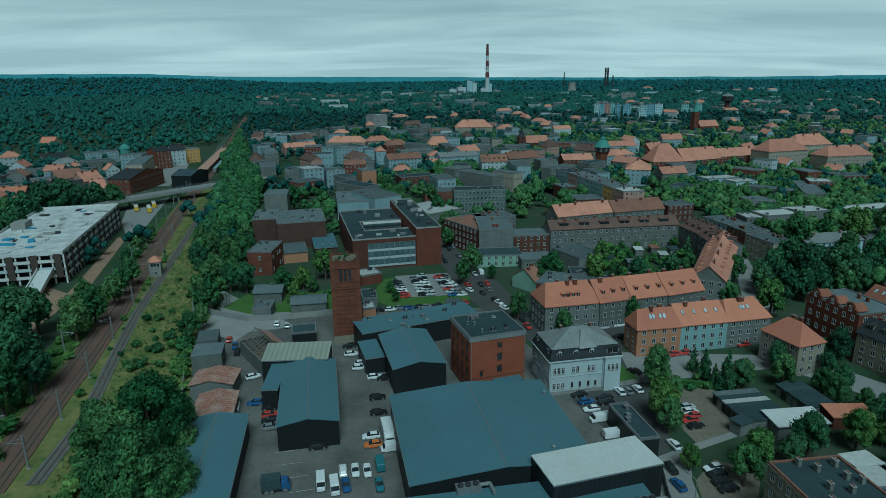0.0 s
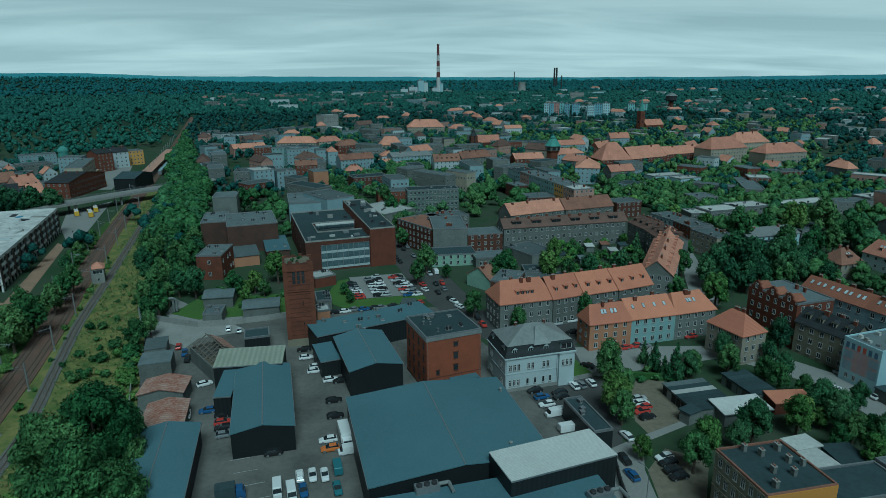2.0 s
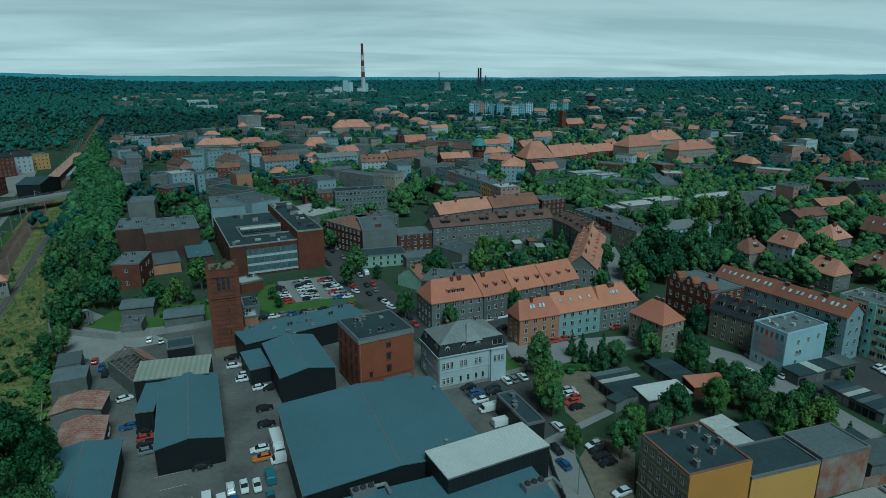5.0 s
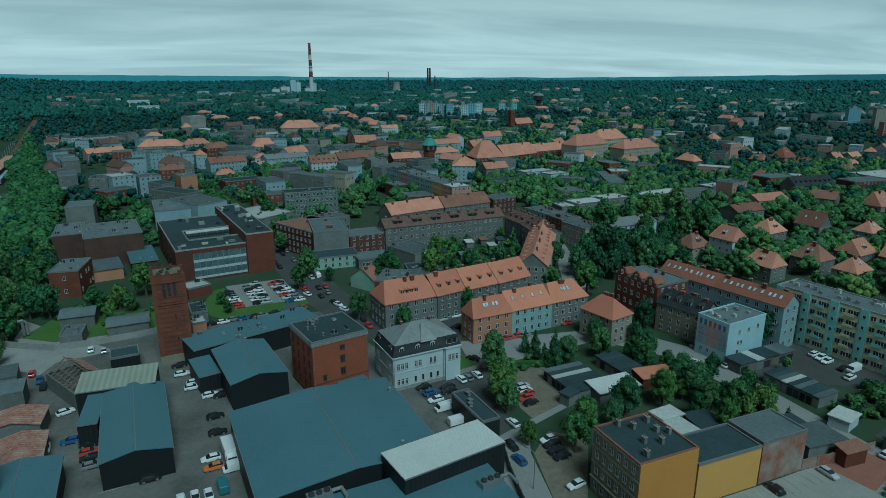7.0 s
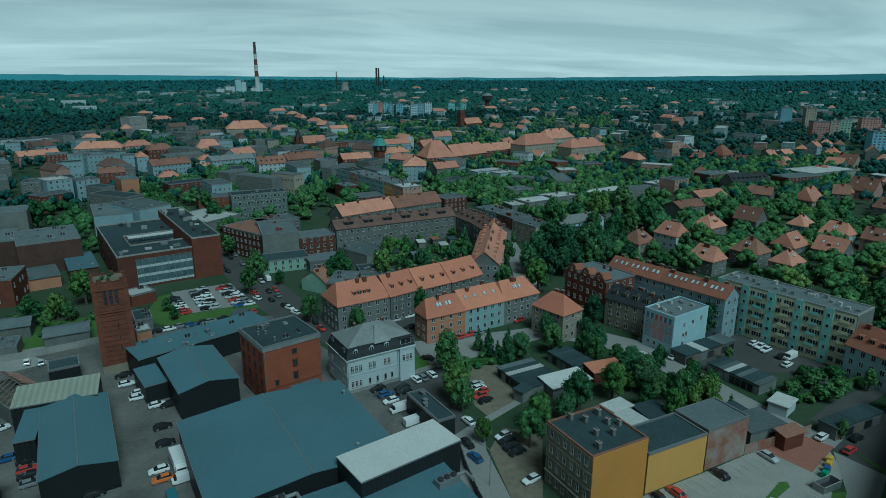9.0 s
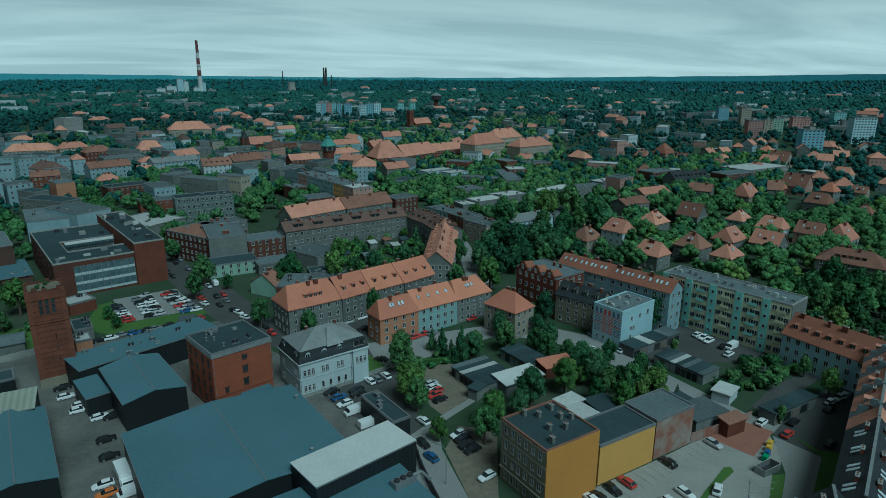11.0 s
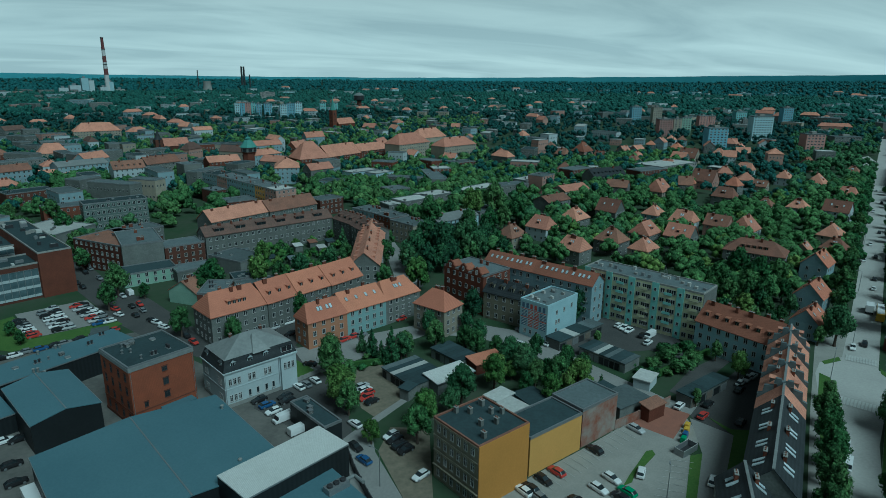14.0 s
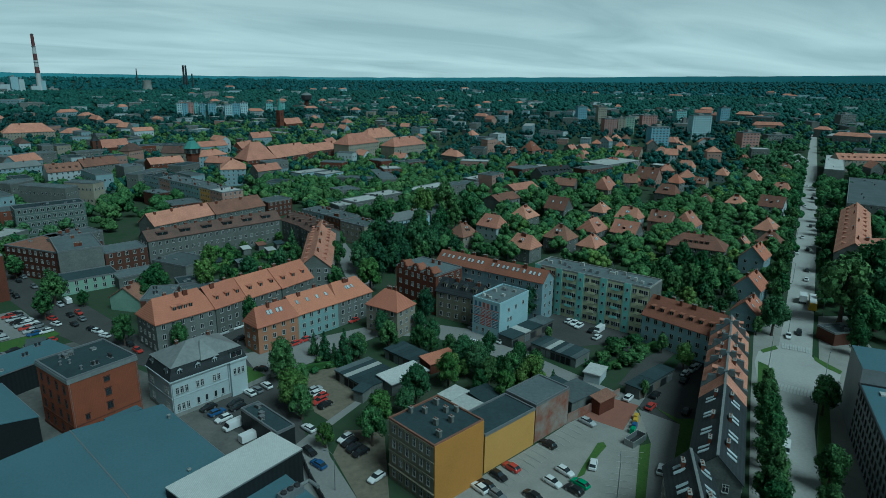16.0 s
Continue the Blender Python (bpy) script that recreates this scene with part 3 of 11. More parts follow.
# height of the crest along the horizon by compass bearing: higher to the west and the north east
CREST = [(-180, 90), (-60, 104), (-32, 103), (-25, 100), (-17, 74), (-3, 63), (6, 54), (16, 48), (28, 49), (36, 54), (43, 63), (50, 71), (56, 82), (70, 103), (90, 104), (180, 90)]


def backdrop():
    """Low hills that close the horizon, with the blue of haze painted on them."""
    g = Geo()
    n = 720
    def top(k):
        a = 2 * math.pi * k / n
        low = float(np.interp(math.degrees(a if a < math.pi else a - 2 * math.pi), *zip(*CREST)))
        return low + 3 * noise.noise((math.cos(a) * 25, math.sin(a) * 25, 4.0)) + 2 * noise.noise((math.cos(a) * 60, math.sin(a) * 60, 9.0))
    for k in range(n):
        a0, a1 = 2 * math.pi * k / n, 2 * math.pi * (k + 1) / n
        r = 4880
        g.face([(r * math.sin(a0), r * math.cos(a0), -80), (r * math.sin(a1), r * math.cos(a1), -80), (r * math.sin(a1), r * math.cos(a1), top((k + 1) % n)), (r * math.sin(a0), r * math.cos(a0), top(k))], "hazed_hills")
    solid("backdrop", g, label="low hills along the horizon, painted haze blue", category="backdrop", kind="structure")


backdrop()


def inside(p, poly):
    c = False
    j = len(poly) - 1
    for i in range(len(poly)):
        a, b = poly[i], poly[j]
        if (a[1] > p[1]) != (b[1] > p[1]) and p[0] < (b[0] - a[0]) * (p[1] - a[1]) / (b[1] - a[1]) + a[0]:
            c = not c
        j = i
    return c


CLEAR = []


def patch(name, label, cat, poly, z, m, thick=0.0, block=False, kind="structure"):
    """A flat area of ground cover; with a thickness it is a raised slab with kerb edges."""
    n = len(poly)
    v = [(x, y, z) for x, y in poly] + [(x, y, -0.3) for x, y in poly]
    f = [tuple(range(n))] + [(i, n + i, n + (i + 1) % n, (i + 1) % n) for i in range(n)]
    area = sum(poly[i][0] * poly[(i + 1) % n][1] - poly[(i + 1) % n][0] * poly[i][1] for i in range(n))
    if area < 0:
        f = [tuple(reversed(q)) for q in f]
    if block:
        CLEAR.append(poly)
    return tagged(new(name, mesh_from(name, v, f, [m])), label, cat, kind=kind)


def strip(name, label, cat, line, width, z, m, offset=0.0, thick=0.3, kind="structure", block=False, n_sub=1):
    """A band along a line of ground points."""
    pts = [Vector((*p, 0)) for p in line]
    left, right = [], []
    for i, p in enumerate(pts):
        d = (pts[min(i + 1, len(pts) - 1)] - pts[max(i - 1, 0)]).normalized()
        nn = Vector((d.y, -d.x, 0))
        left.append(p + nn * (offset - width / 2))
        right.append(p + nn * (offset + width / 2))
    g = Geo()
    for i in range(len(pts) - 1):
        for a, b, c, d, up in ((left[i], right[i], right[i + 1], left[i + 1], True),):
            g.face([(q.x, q.y, z) for q in (a, b, c, d)], m)
            g.face([(a.x, a.y, z), (d.x, d.y, z), (d.x, d.y, z - thick), (a.x, a.y, z - thick)], m)
            g.face([(b.x, b.y, z), (b.x, b.y, z - thick), (c.x, c.y, z - thick), (c.x, c.y, z)], m)
    if block:
        CLEAR.append([(q.x, q.y) for q in left] + [(q.x, q.y) for q in reversed(right)])
    return solid(name, g, label=label, category=cat, kind=kind)


CELL = 60.0
NEAR = {}
SEEN = [0, 0]
BOXES = []


def free(x, y, r=0.0, patches=True):
    """Whether a place is clear of houses and, as a rule, of paved ground; footprints are looked up by map square."""
    while SEEN[0] < len(FOOT):
        fx, fy, a, hl, hw = FOOT[SEEN[0]]
        q = hl + hw + 12
        for i in range(int((fx - q) // CELL), int((fx + q) // CELL) + 1):
            for j in range(int((fy - q) // CELL), int((fy + q) // CELL) + 1):
                NEAR.setdefault((i, j), []).append(FOOT[SEEN[0]])
        SEEN[0] += 1
    while SEEN[1] < len(CLEAR):
        xs, ys = zip(*CLEAR[SEEN[1]])
        BOXES.append((min(xs), max(xs), min(ys), max(ys)))
        SEEN[1] += 1
    for fx, fy, a, hl, hw in NEAR.get((int(x // CELL), int(y // CELL)), ()):
        dx, dy = x - fx, y - fy
        u, w = dx * math.cos(a) + dy * math.sin(a), -dx * math.sin(a) + dy * math.cos(a)
        if abs(u) < hl + r and abs(w) < hw + r:
            return False
    if patches:
        for poly, (x0, x1, y0, y1) in zip(CLEAR, BOXES):
            if x0 <= x <= x1 and y0 <= y <= y1 and inside((x, y), poly):
                return False
    return True


# ---- trees ----


def leaf_cloud(rng, clumps, count, size):
    """Many small leaf sprays on the outside of rounded clumps: two triangles each, bent along the middle."""
    c = np.array([q[:3] for q in clumps])
    r = np.array([q[3] for q in clumps])
    w = r ** 2
    pick = rng.choice(len(clumps), count, p=w / w.sum())
    d = rng.normal(size=(count, 3))
    d[:, 2] = d[:, 2] * 0.85 + 0.5
    d /= np.linalg.norm(d, axis=1)[:, None]
    pos = c[pick] + d * (r[pick] * rng.uniform(0.72, 1.08, count))[:, None]
    nrm = d + rng.normal(scale=0.34, size=(count, 3))
    nrm /= np.linalg.norm(nrm, axis=1)[:, None]
    t = np.cross(nrm, rng.normal(size=(count, 3)))
    t /= np.linalg.norm(t, axis=1)[:, None]
    b = np.cross(nrm, t)
    s = size * rng.uniform(0.6, 1.35, count)[:, None]
    bend = nrm * s * 0.25
    v = np.stack([pos - t * s, pos + b * s * 0.75 - bend, pos + t * s * 1.1, pos - b * s * 0.75 - bend], 1).reshape(-1, 3)
    i = np.arange(count) * 4
    f = np.concatenate([np.stack([i, i + 1, i + 2], 1), np.stack([i, i + 2, i + 3], 1)])
    return v, f


def np_mesh(name, v, f, mats, index=None):
    me = bpy.data.meshes.new(name)
    me.vertices.add(len(v))
    me.vertices.foreach_set("co", np.asarray(v, dtype=np.float32).ravel())
    k = f.shape[1]
    me.loops.add(f.size)
    me.loops.foreach_set("vertex_index", f.astype(np.int32).ravel())
    me.polygons.add(len(f))
    me.polygons.foreach_set("loop_start", np.arange(0, f.size, k, dtype=np.int32))
    for m in mats:
        me.materials.append(MATS[m])
    if index is not None:
        me.polygons.foreach_set("material_index", np.asarray(index, dtype=np.int32))
    me.update(calc_edges=True)
    me.validate()
    return me


def ball(rng, c, r, squash=0.9):
    """A rough dark core that stops light from passing through the crown."""
    v = np.array([(0, 0, 1), (0.894, 0, 0.447), (0.276, 0.851, 0.447), (-0.724, 0.526, 0.447), (-0.724, -0.526, 0.447), (0.276, -0.851, 0.447),
                  (0.724, 0.526, -0.447), (-0.276, 0.851, -0.447), (-0.894, 0, -0.447), (-0.276, -0.851, -0.447), (0.724, -0.526, -0.447), (0, 0, -1)])
    f = np.array([(0, 1, 2), (0, 2, 3), (0, 3, 4), (0, 4, 5), (0, 5, 1), (1, 6, 2), (2, 7, 3), (3, 8, 4), (4, 9, 5), (5, 10, 1),
                  (2, 6, 7), (3, 7, 8), (4, 8, 9), (5, 9, 10), (1, 10, 6), (11, 7, 6), (11, 8, 7), (11, 9, 8), (11, 10, 9), (11, 6, 10)])
    return v * (r * rng.uniform(0.75, 1.05, (12, 1))) * (1, 1, squash) + np.array(c), f


def crown_mesh(seed, shape, leaf, count, size):
    """A crown about 1 high and 1 wide (radius 0.5), standing on z=0."""
    rng = np.random.default_rng(seed)
    clumps = []
    n = {"round": 17, "tall": 15, "poplar": 12, "bush": 9, "cone": 14, "wide": 20}[shape]
    for k in range(n):
        u = (k + .5) / n
        a = k * 2.4 + rng.uniform(-.5, .5)
        if shape in ("round", "wide"):
            z = .2 + .62 * u
            rad = .33 * math.sin(math.pi * min(.95, .18 + .82 * u)) ** .7 * rng.uniform(.55, 1.1)
            cr = rng.uniform(.13, .21)
        elif shape == "tall":
            z = .16 + .70 * u
            rad = .27 * math.sin(math.pi * (.2 + .75 * u)) * rng.uniform(.5, 1.1)
            cr = rng.uniform(.12, .19)
        elif shape == "poplar":
            z = .1 + .8 * u
            rad = .10 * rng.uniform(.3, 1)
            cr = .17 * (1 - .55 * u)
        elif shape == "cone":
            z = .08 + .84 * u
            rad = .26 * (1 - u) * rng.uniform(.6, 1)
            cr = .05 + .16 * (1 - u)
        else:
            z = .2 + .35 * rng.uniform()
            rad = .3 * rng.uniform()
            cr = rng.uniform(.15, .24)
        clumps.append((rad * math.cos(a), rad * math.sin(a), z, cr))
    V, Fs = [], []
    o = 0
    for x, y, z, r in clumps:
        v, f = ball(rng, (x, y, z), r * .8)
        V.append(v)
        Fs.append(f + o)
        o += len(v)
    v, f = leaf_cloud(rng, clumps, count, size)
    V.append(v)
    Fs.append(f + o)
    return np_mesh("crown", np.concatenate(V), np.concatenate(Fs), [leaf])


def trunk_mesh(seed):
    """A tapered trunk with a few limbs, 1 high."""
    rng = random.Random(seed)
    g = Geo()
    g.tube([(.045, 0), (.032, .08), (.026, .3), (.018, .5), (.008, .72)], "bark", 7)
    for k in range(5):
        a, z = k * 1.3 + rng.uniform(-.3, .3), .28 + .07 * k
        g.rod((0, 0, z), (.2 * math.cos(a), .2 * math.sin(a), z + rng.uniform(.14, .24)), .011, "bark", 5)
    return g.mesh("trunk")


TRUNKS = [trunk_mesh(s) for s in (3, 5)]
TREES = {}
for _key, _shape, _leaf, _n, _size, _k in (("round", "round", "leaf_mid", 1900, .031, 4), ("fresh", "round", "leaf_fresh", 1900, .031, 2), ("dark", "wide", "leaf_dark", 1900, .031, 3),
                                          ("tall", "tall", "leaf_mid", 1600, .033, 3), ("poplar", "poplar", "leaf_dark", 900, .034, 2), ("bush", "bush", "leaf_fresh", 500, .07, 3),
                                          ("shrub", "bush", "leaf_mid", 500, .07, 3), ("cone", "cone", "leaf_dark", 1000, .036, 2), ("big", "round", "leaf_mid", 7000, .019, 2), ("round_far", "round", "leaf_mid", 800, .045, 4), ("fresh_far", "round", "leaf_fresh", 800, .045, 2),
                                          ("dark_far", "wide", "leaf_dark", 800, .045, 3), ("tall_far", "tall", "leaf_mid", 800, .05, 3)):
    TREES[_key] = [crown_mesh(100 + 7 * i + len(TREES) * 31, _shape, _leaf, _n, _size) for i in range(_k)]
WORDS = {"round": "leafy green deciduous tree with a rounded crown", "fresh": "bright yellow green deciduous tree in leaf", "dark": "broad dark green deciduous tree",
         "tall": "tall narrow green deciduous tree", "poplar": "slender dark poplar tree", "bush": "fresh green bush on rough grass", "shrub": "dense dark green shrub on rough ground",
         "cone": "dark green conical conifer", "big": "very large spreading green tree"}
_rt = random.Random(11)


def tree(x, y, h, width, kind="round", trunk=True):
    """One tree: a tapered trunk with limbs and a crown of leaf sprays."""
    name = "bush" if kind in ("bush", "shrub") else "tree"
    root = tagged(empty(name, x, y, 0, _rt.uniform(0, 360)), WORDS[kind], name)
    low = 0.0 if kind in ("bush", "shrub", "cone") else h * (.14 if kind != "poplar" else .06)
    if name == "tree":
        t = part("trunk", _rt.choice(TRUNKS), root)
        t.scale = (h * .9, h * .9, h)
    light = kind + "_far" if math.hypot(x, y) > 215 and kind + "_far" in TREES else kind
    c = part("crown", _rt.choice(TREES[light]), root)
    c.location = (0, 0, low)
    c.scale = (width, width * _rt.uniform(.88, 1.1), (h - low) * 1.06)
    return root


def grove(poly, gap, h, kinds, seed, patches=True, ratio=.72):
    """Trees scattered over an area, not closer than gap, clear of houses and paved areas."""
    rng = random.Random(seed)
    xs, ys = [p[0] for p in poly], [p[1] for p in poly]
    placed = []
    area = (max(xs) - min(xs)) * (max(ys) - min(ys))
    for _ in range(int(area / gap / gap * 5)):
        p = (rng.uniform(min(xs), max(xs)), rng.uniform(min(ys), max(ys)))
        if not inside(p, poly) or any((p[0] - q[0]) ** 2 + (p[1] - q[1]) ** 2 < gap * gap for q in placed):
            continue
        if not free(p[0], p[1], gap * .22, patches):
            continue
        placed.append(p)
        hh = rng.uniform(*h)
        tree(p[0], p[1], hh, hh * ratio * rng.uniform(.85, 1.15), rng.choice(kinds))
    return len(placed)


def woods(name, label, polys, gap, h, seed, leaf="far_leaf_hazed", per=36, patches=True, spread=1.0, keep=1.0):
    """Far woods as one mass of many small ragged crowns."""
    rng = np.random.default_rng(seed)
    V, Fs, o = [], [], 0
    for poly in polys:
        xs, ys = [p[0] for p in poly], [p[1] for p in poly]
        n = int((max(xs) - min(xs)) * (max(ys) - min(ys)) / gap / gap)
        pts = np.stack([rng.uniform(min(xs), max(xs), n), rng.uniform(min(ys), max(ys), n)], 1)
        for x, y in pts:
            if not inside((x, y), poly) or not free(x, y, 1.0, patches):
                continue
            if keep < 1 and noise.noise((x / 160, y / 160, 2.0)) * 1.4 + .5 > keep:
                continue
            hh = rng.uniform(*h)
            w = hh * rng.uniform(.32, .5) * spread
            z0 = rise(x, y)
            if h[1] < 2:
                # low weeds: sprays alone
                clumps = [(x + rng.uniform(-.6, .6) * w, y + rng.uniform(-.6, .6) * w, z0 + hh * rng.uniform(.35, .8), w * rng.uniform(.45, .7)) for _ in range(int(per / 6) + 2)]
                v, f = leaf_cloud(rng, clumps, per, hh * .13 * spread)
                V.append(v)
                Fs.append(f + o)
                o += len(v)
                continue
            k = 6 if per >= 90 else 4 if per >= 40 else 3 if per >= 20 else 2 if per > 8 else 1
            turn = rng.uniform(0, 6.28)
            clumps = [(x, y, z0 + hh * .66, w * .62)]
            for i in range(k - 1):
                q = turn + 6.28 * i / (k - 1) + rng.uniform(-.4, .4)
                clumps.append((x + math.cos(q) * w * rng.uniform(.4, .75), y + math.sin(q) * w * rng.uniform(.4, .75), z0 + hh * rng.uniform(.36, .6), w * rng.uniform(.42, .62)))
            for c in clumps:
                v, f = ball(rng, c[:3], c[3], rng.uniform(.8, 1.1))
                V.append(v)
                Fs.append(f + o)
                o += len(v)
            n_leaf = int(per * .4)
            if per < 12:
                continue
            v, f = leaf_cloud(rng, [(*c[:3], c[3] * .96) for c in clumps], n_leaf, hh * .085 * spread)
            V.append(v)
            Fs.append(f + o)
            o += len(v)
    if not V:
        return
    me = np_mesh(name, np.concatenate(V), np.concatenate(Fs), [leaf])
    me.polygons.foreach_set("use_smooth", np.ones(len(me.polygons), dtype=bool))
    tagged(new(name, me), label, "woods", kind="stuff")


# ---- paved and planted ground ----
patch('yard', 'worn asphalt and concrete works yard', 'yard', [(-42.2, 75.9), (-74.3, 165.7), (-85.2, 201.1), (-61.6, 200.6), (-39.1, 206.4), (-25.2, 207.8), (13.1, 206.8), (27.1, 171.3), (25.8, 147.0), (40.6, 146.7), (43.9, 127.8), (41.6, 103.4), (33.4, 75.1)], 0.020, 'yard_concrete', block=True)
patch('gravel_lot', 'pale crushed stone lot in the yard', 'ground', [(-81.1, 191.0), (-81.7, 203.1), (-54.9, 197.3), (-48.7, 191.3), (-63.4, 186.9), (-65.5, 179.4)], 0.022, 'concrete', block=False)
patch('garden_lawn', 'strip of lawn beside the yard road', 'lawn', [(-79.1, 209.1), (-74.4, 223.9), (-42.4, 226.3), (-39.1, 206.4), (-68.1, 202.8)], 0.093, 'grass', block=False)
patch('road', 'narrow asphalt road round the yard', 'road', [(-81.2, 209.1), (-82.0, 224.1), (-75.7, 217.7), (-69.1, 206.1), (-39.4, 208.1), (-38.4, 202.1), (-66.6, 197.6), (-74.4, 200.9)], 0.025, 'asphalt_light', block=True)
patch('car_park', 'asphalt car park by the brick office', 'car park', [(-20.0, 243.8), (1.6, 247.4), (7.7, 221.2), (-14.5, 217.8)], 0.026, 'asphalt_light', block=True)
patch('lawn', 'mown grass verge by the car park', 'lawn', [(-14.5, 217.2), (7.7, 220.6), (6.4, 227.3), (10.4, 216.1), (3.3, 211.5), (-19.6, 209.2), (-28.2, 217.3), (-24.2, 239.8), (-20.4, 241.8)], 0.098, 'grass', block=False)
patch('road', 'asphalt town street', 'road', [(-11.4, 349.3), (-4.5, 299.4), (-1.4, 261.6), (1.7, 248.9), (9.4, 216.4), (18.5, 191.9), (29.7, 172.3), (37.2, 159.7), (50.0, 151.8), (55.0, 154.0), (53.6, 171.1), (42.0, 179.4), (34.3, 186.8), (28.3, 207.4), (20.8, 239.0), (12.8, 249.1), (3.4, 302.1), (-5.5, 354.3)], 0.030, 'asphalt', block=True)
patch('road', 'asphalt residential street', 'road', [(26.5, 184.5), (52.8, 191.1), (107.0, 205.4), (118.0, 207.6), (115.1, 200.1), (107.1, 194.1), (61.4, 180.5), (52.4, 170.1)], 0.031, 'asphalt', block=True)
patch('road', 'asphalt residential street', 'road', [(105.0, 201.3), (116.3, 231.9), (134.8, 276.5), (139.3, 277.4), (132.5, 255.1), (125.6, 228.9), (120.2, 206.9)], 0.033, 'asphalt_light', block=True)
patch('road', 'asphalt residential street', 'road', [(52.1, 169.3), (97.6, 166.3), (110.8, 157.2), (119.1, 145.5), (122.2, 114.8), (124.6, 91.8), (129.1, 83.3), (124.8, 80.0), (119.0, 91.2), (114.7, 112.6), (109.3, 140.4), (102.1, 150.1), (93.1, 158.3), (51.0, 149.7)], 0.034, 'asphalt_light', block=True)
patch('lawn', 'small mown lawn by the villa', 'lawn', [(50.1, 162.7), (52.8, 152.4), (41.5, 148.2), (38.7, 147.7), (46.7, 152.9)], 0.106, 'grass', block=True)
patch('car_park', 'asphalt car park beside the hall', 'car park', [(33.3, 143.6), (50.0, 151.8), (53.9, 150.6), (54.5, 136.7), (46.7, 110.0), (38.8, 96.3), (35.6, 94.2), (45.3, 115.0), (46.8, 124.6), (37.7, 127.5), (32.6, 140.7)], 0.038, 'asphalt', block=True)
patch('parking_lot', 'bare soil parking lot with puddles', 'parking lot', [(60.7, 148.4), (70.6, 147.1), (70.0, 131.7), (66.7, 126.6), (56.5, 121.4), (55.4, 127.4)], 0.039, 'bare_soil', block=True)
patch('road', 'narrow asphalt lane between lots', 'road', [(46.2, 117.1), (52.3, 120.2), (66.7, 126.6), (67.2, 124.7), (53.8, 118.4), (50.3, 108.8), (48.0, 90.2), (35.6, 94.2)], 0.041, 'asphalt_light', block=True)
patch('parking_lot', 'rough soil lot with tyre tracks', 'parking lot', [(50.9, 108.6), (57.7, 115.9), (65.3, 110.9), (53.1, 88.6), (48.0, 90.2)], 0.042, 'bare_soil', block=True)
patch('garage_yard', 'asphalt yard between garages', 'yard', [(128.6, 143.7), (148.4, 142.4), (166.0, 127.2), (156.5, 110.5), (147.9, 103.9), (144.3, 113.8), (126.9, 120.9), (121.3, 122.4)], 0.044, 'asphalt', block=True)
patch('garage_yard', 'dark asphalt yard behind the terrace', 'yard', [(123.0, 83.1), (136.7, 88.0), (165.3, 94.3), (162.6, 86.7), (124.8, 66.3), (122.0, 72.7), (121.9, 80.6)], 0.046, 'asphalt', block=True)
patch('car_park', 'light concrete car park with marked bays', 'car park', [(61.8, 78.0), (62.5, 82.0), (73.5, 84.3), (89.6, 86.1), (102.3, 87.9), (107.3, 88.2), (124.2, 87.5), (116.5, 75.1), (104.6, 72.3), (86.0, 61.8)], 0.047, 'paving', block=True)
patch('red_paving', 'red block paving at the car park end', 'paving', [(107.8, 87.9), (120.4, 90.8), (123.5, 83.5), (110.9, 78.4)], 0.049, 'red_paving', block=True)
patch('parking_bays', 'pale block paved parking bays', 'car park', [(106.6, 75.7), (110.0, 70.6), (90.2, 58.7), (84.2, 63.0)], 0.050, 'paving', block=True)
patch('lawn', 'narrow grass strip beside the lane', 'lawn', [(108.7, 72.1), (111.7, 71.3), (91.3, 58.0), (89.7, 59.1)], 0.122, 'grass', block=True)
patch('lane', 'worn asphalt lane beside the car park', 'lane', [(121.8, 82.3), (124.3, 72.0), (95.3, 55.2), (90.6, 58.5), (111.7, 71.3)], 0.054, 'asphalt_light', block=True)
patch('lawn', 'grass strip behind the terrace', 'lawn', [(126.0, 80.3), (126.0, 73.9), (130.9, 70.4), (112.4, 59.3), (94.8, 55.5), (94.7, 55.6), (124.1, 72.1)], 0.125, 'grass', block=True)
patch('road', 'lane from the street to the garages', 'road', [(144.5, 99.3), (163.2, 100.7), (158.5, 96.5), (129.1, 89.5), (128.5, 93.7)], 0.057, 'asphalt', block=True)
patch('pavement', 'light concrete pavement along the avenue', 'pavement', [(207.8, 98.4), (215.2, 93.3), (180.9, 74.0), (115.3, 40.9), (107.7, 46.3), (152.0, 69.8)], 0.058, 'paving', block=True)
patch('pavement', 'light concrete pavement along the avenue', 'pavement', [(226.5, 85.6), (235.2, 79.6), (200.7, 55.8), (126.1, 33.3), (118.0, 39.0), (167.0, 59.3)], 0.060, 'paving', block=True)
patch('road', 'wide straight light asphalt avenue', 'road', [(114.3, 41.7), (143.0, 56.4), (160.5, 67.6), (162.2, 73.4), (172.6, 79.7), (180.5, 82.7), (189.9, 81.2), (216.6, 92.4), (272.8, 116.8), (395.5, 170.4), (603.8, 261.4), (849.3, 367.5), (1313.2, 569.1), (1322.0, 564.7), (857.4, 362.9), (613.5, 255.4), (405.0, 164.1), (281.7, 110.8), (225.2, 86.5), (190.0, 71.4), (185.4, 64.3), (184.4, 61.2), (177.3, 58.9), (168.0, 59.7), (148.7, 52.5), (119.4, 38.1)], 0.062, 'asphalt_worn', block=True)
patch('road', 'side street branching off the avenue', 'road', [(633.6, 277.6), (651.8, 299.7), (703.5, 321.4), (727.7, 324.4), (670.9, 288.1)], 0.063, 'asphalt_worn', block=True)
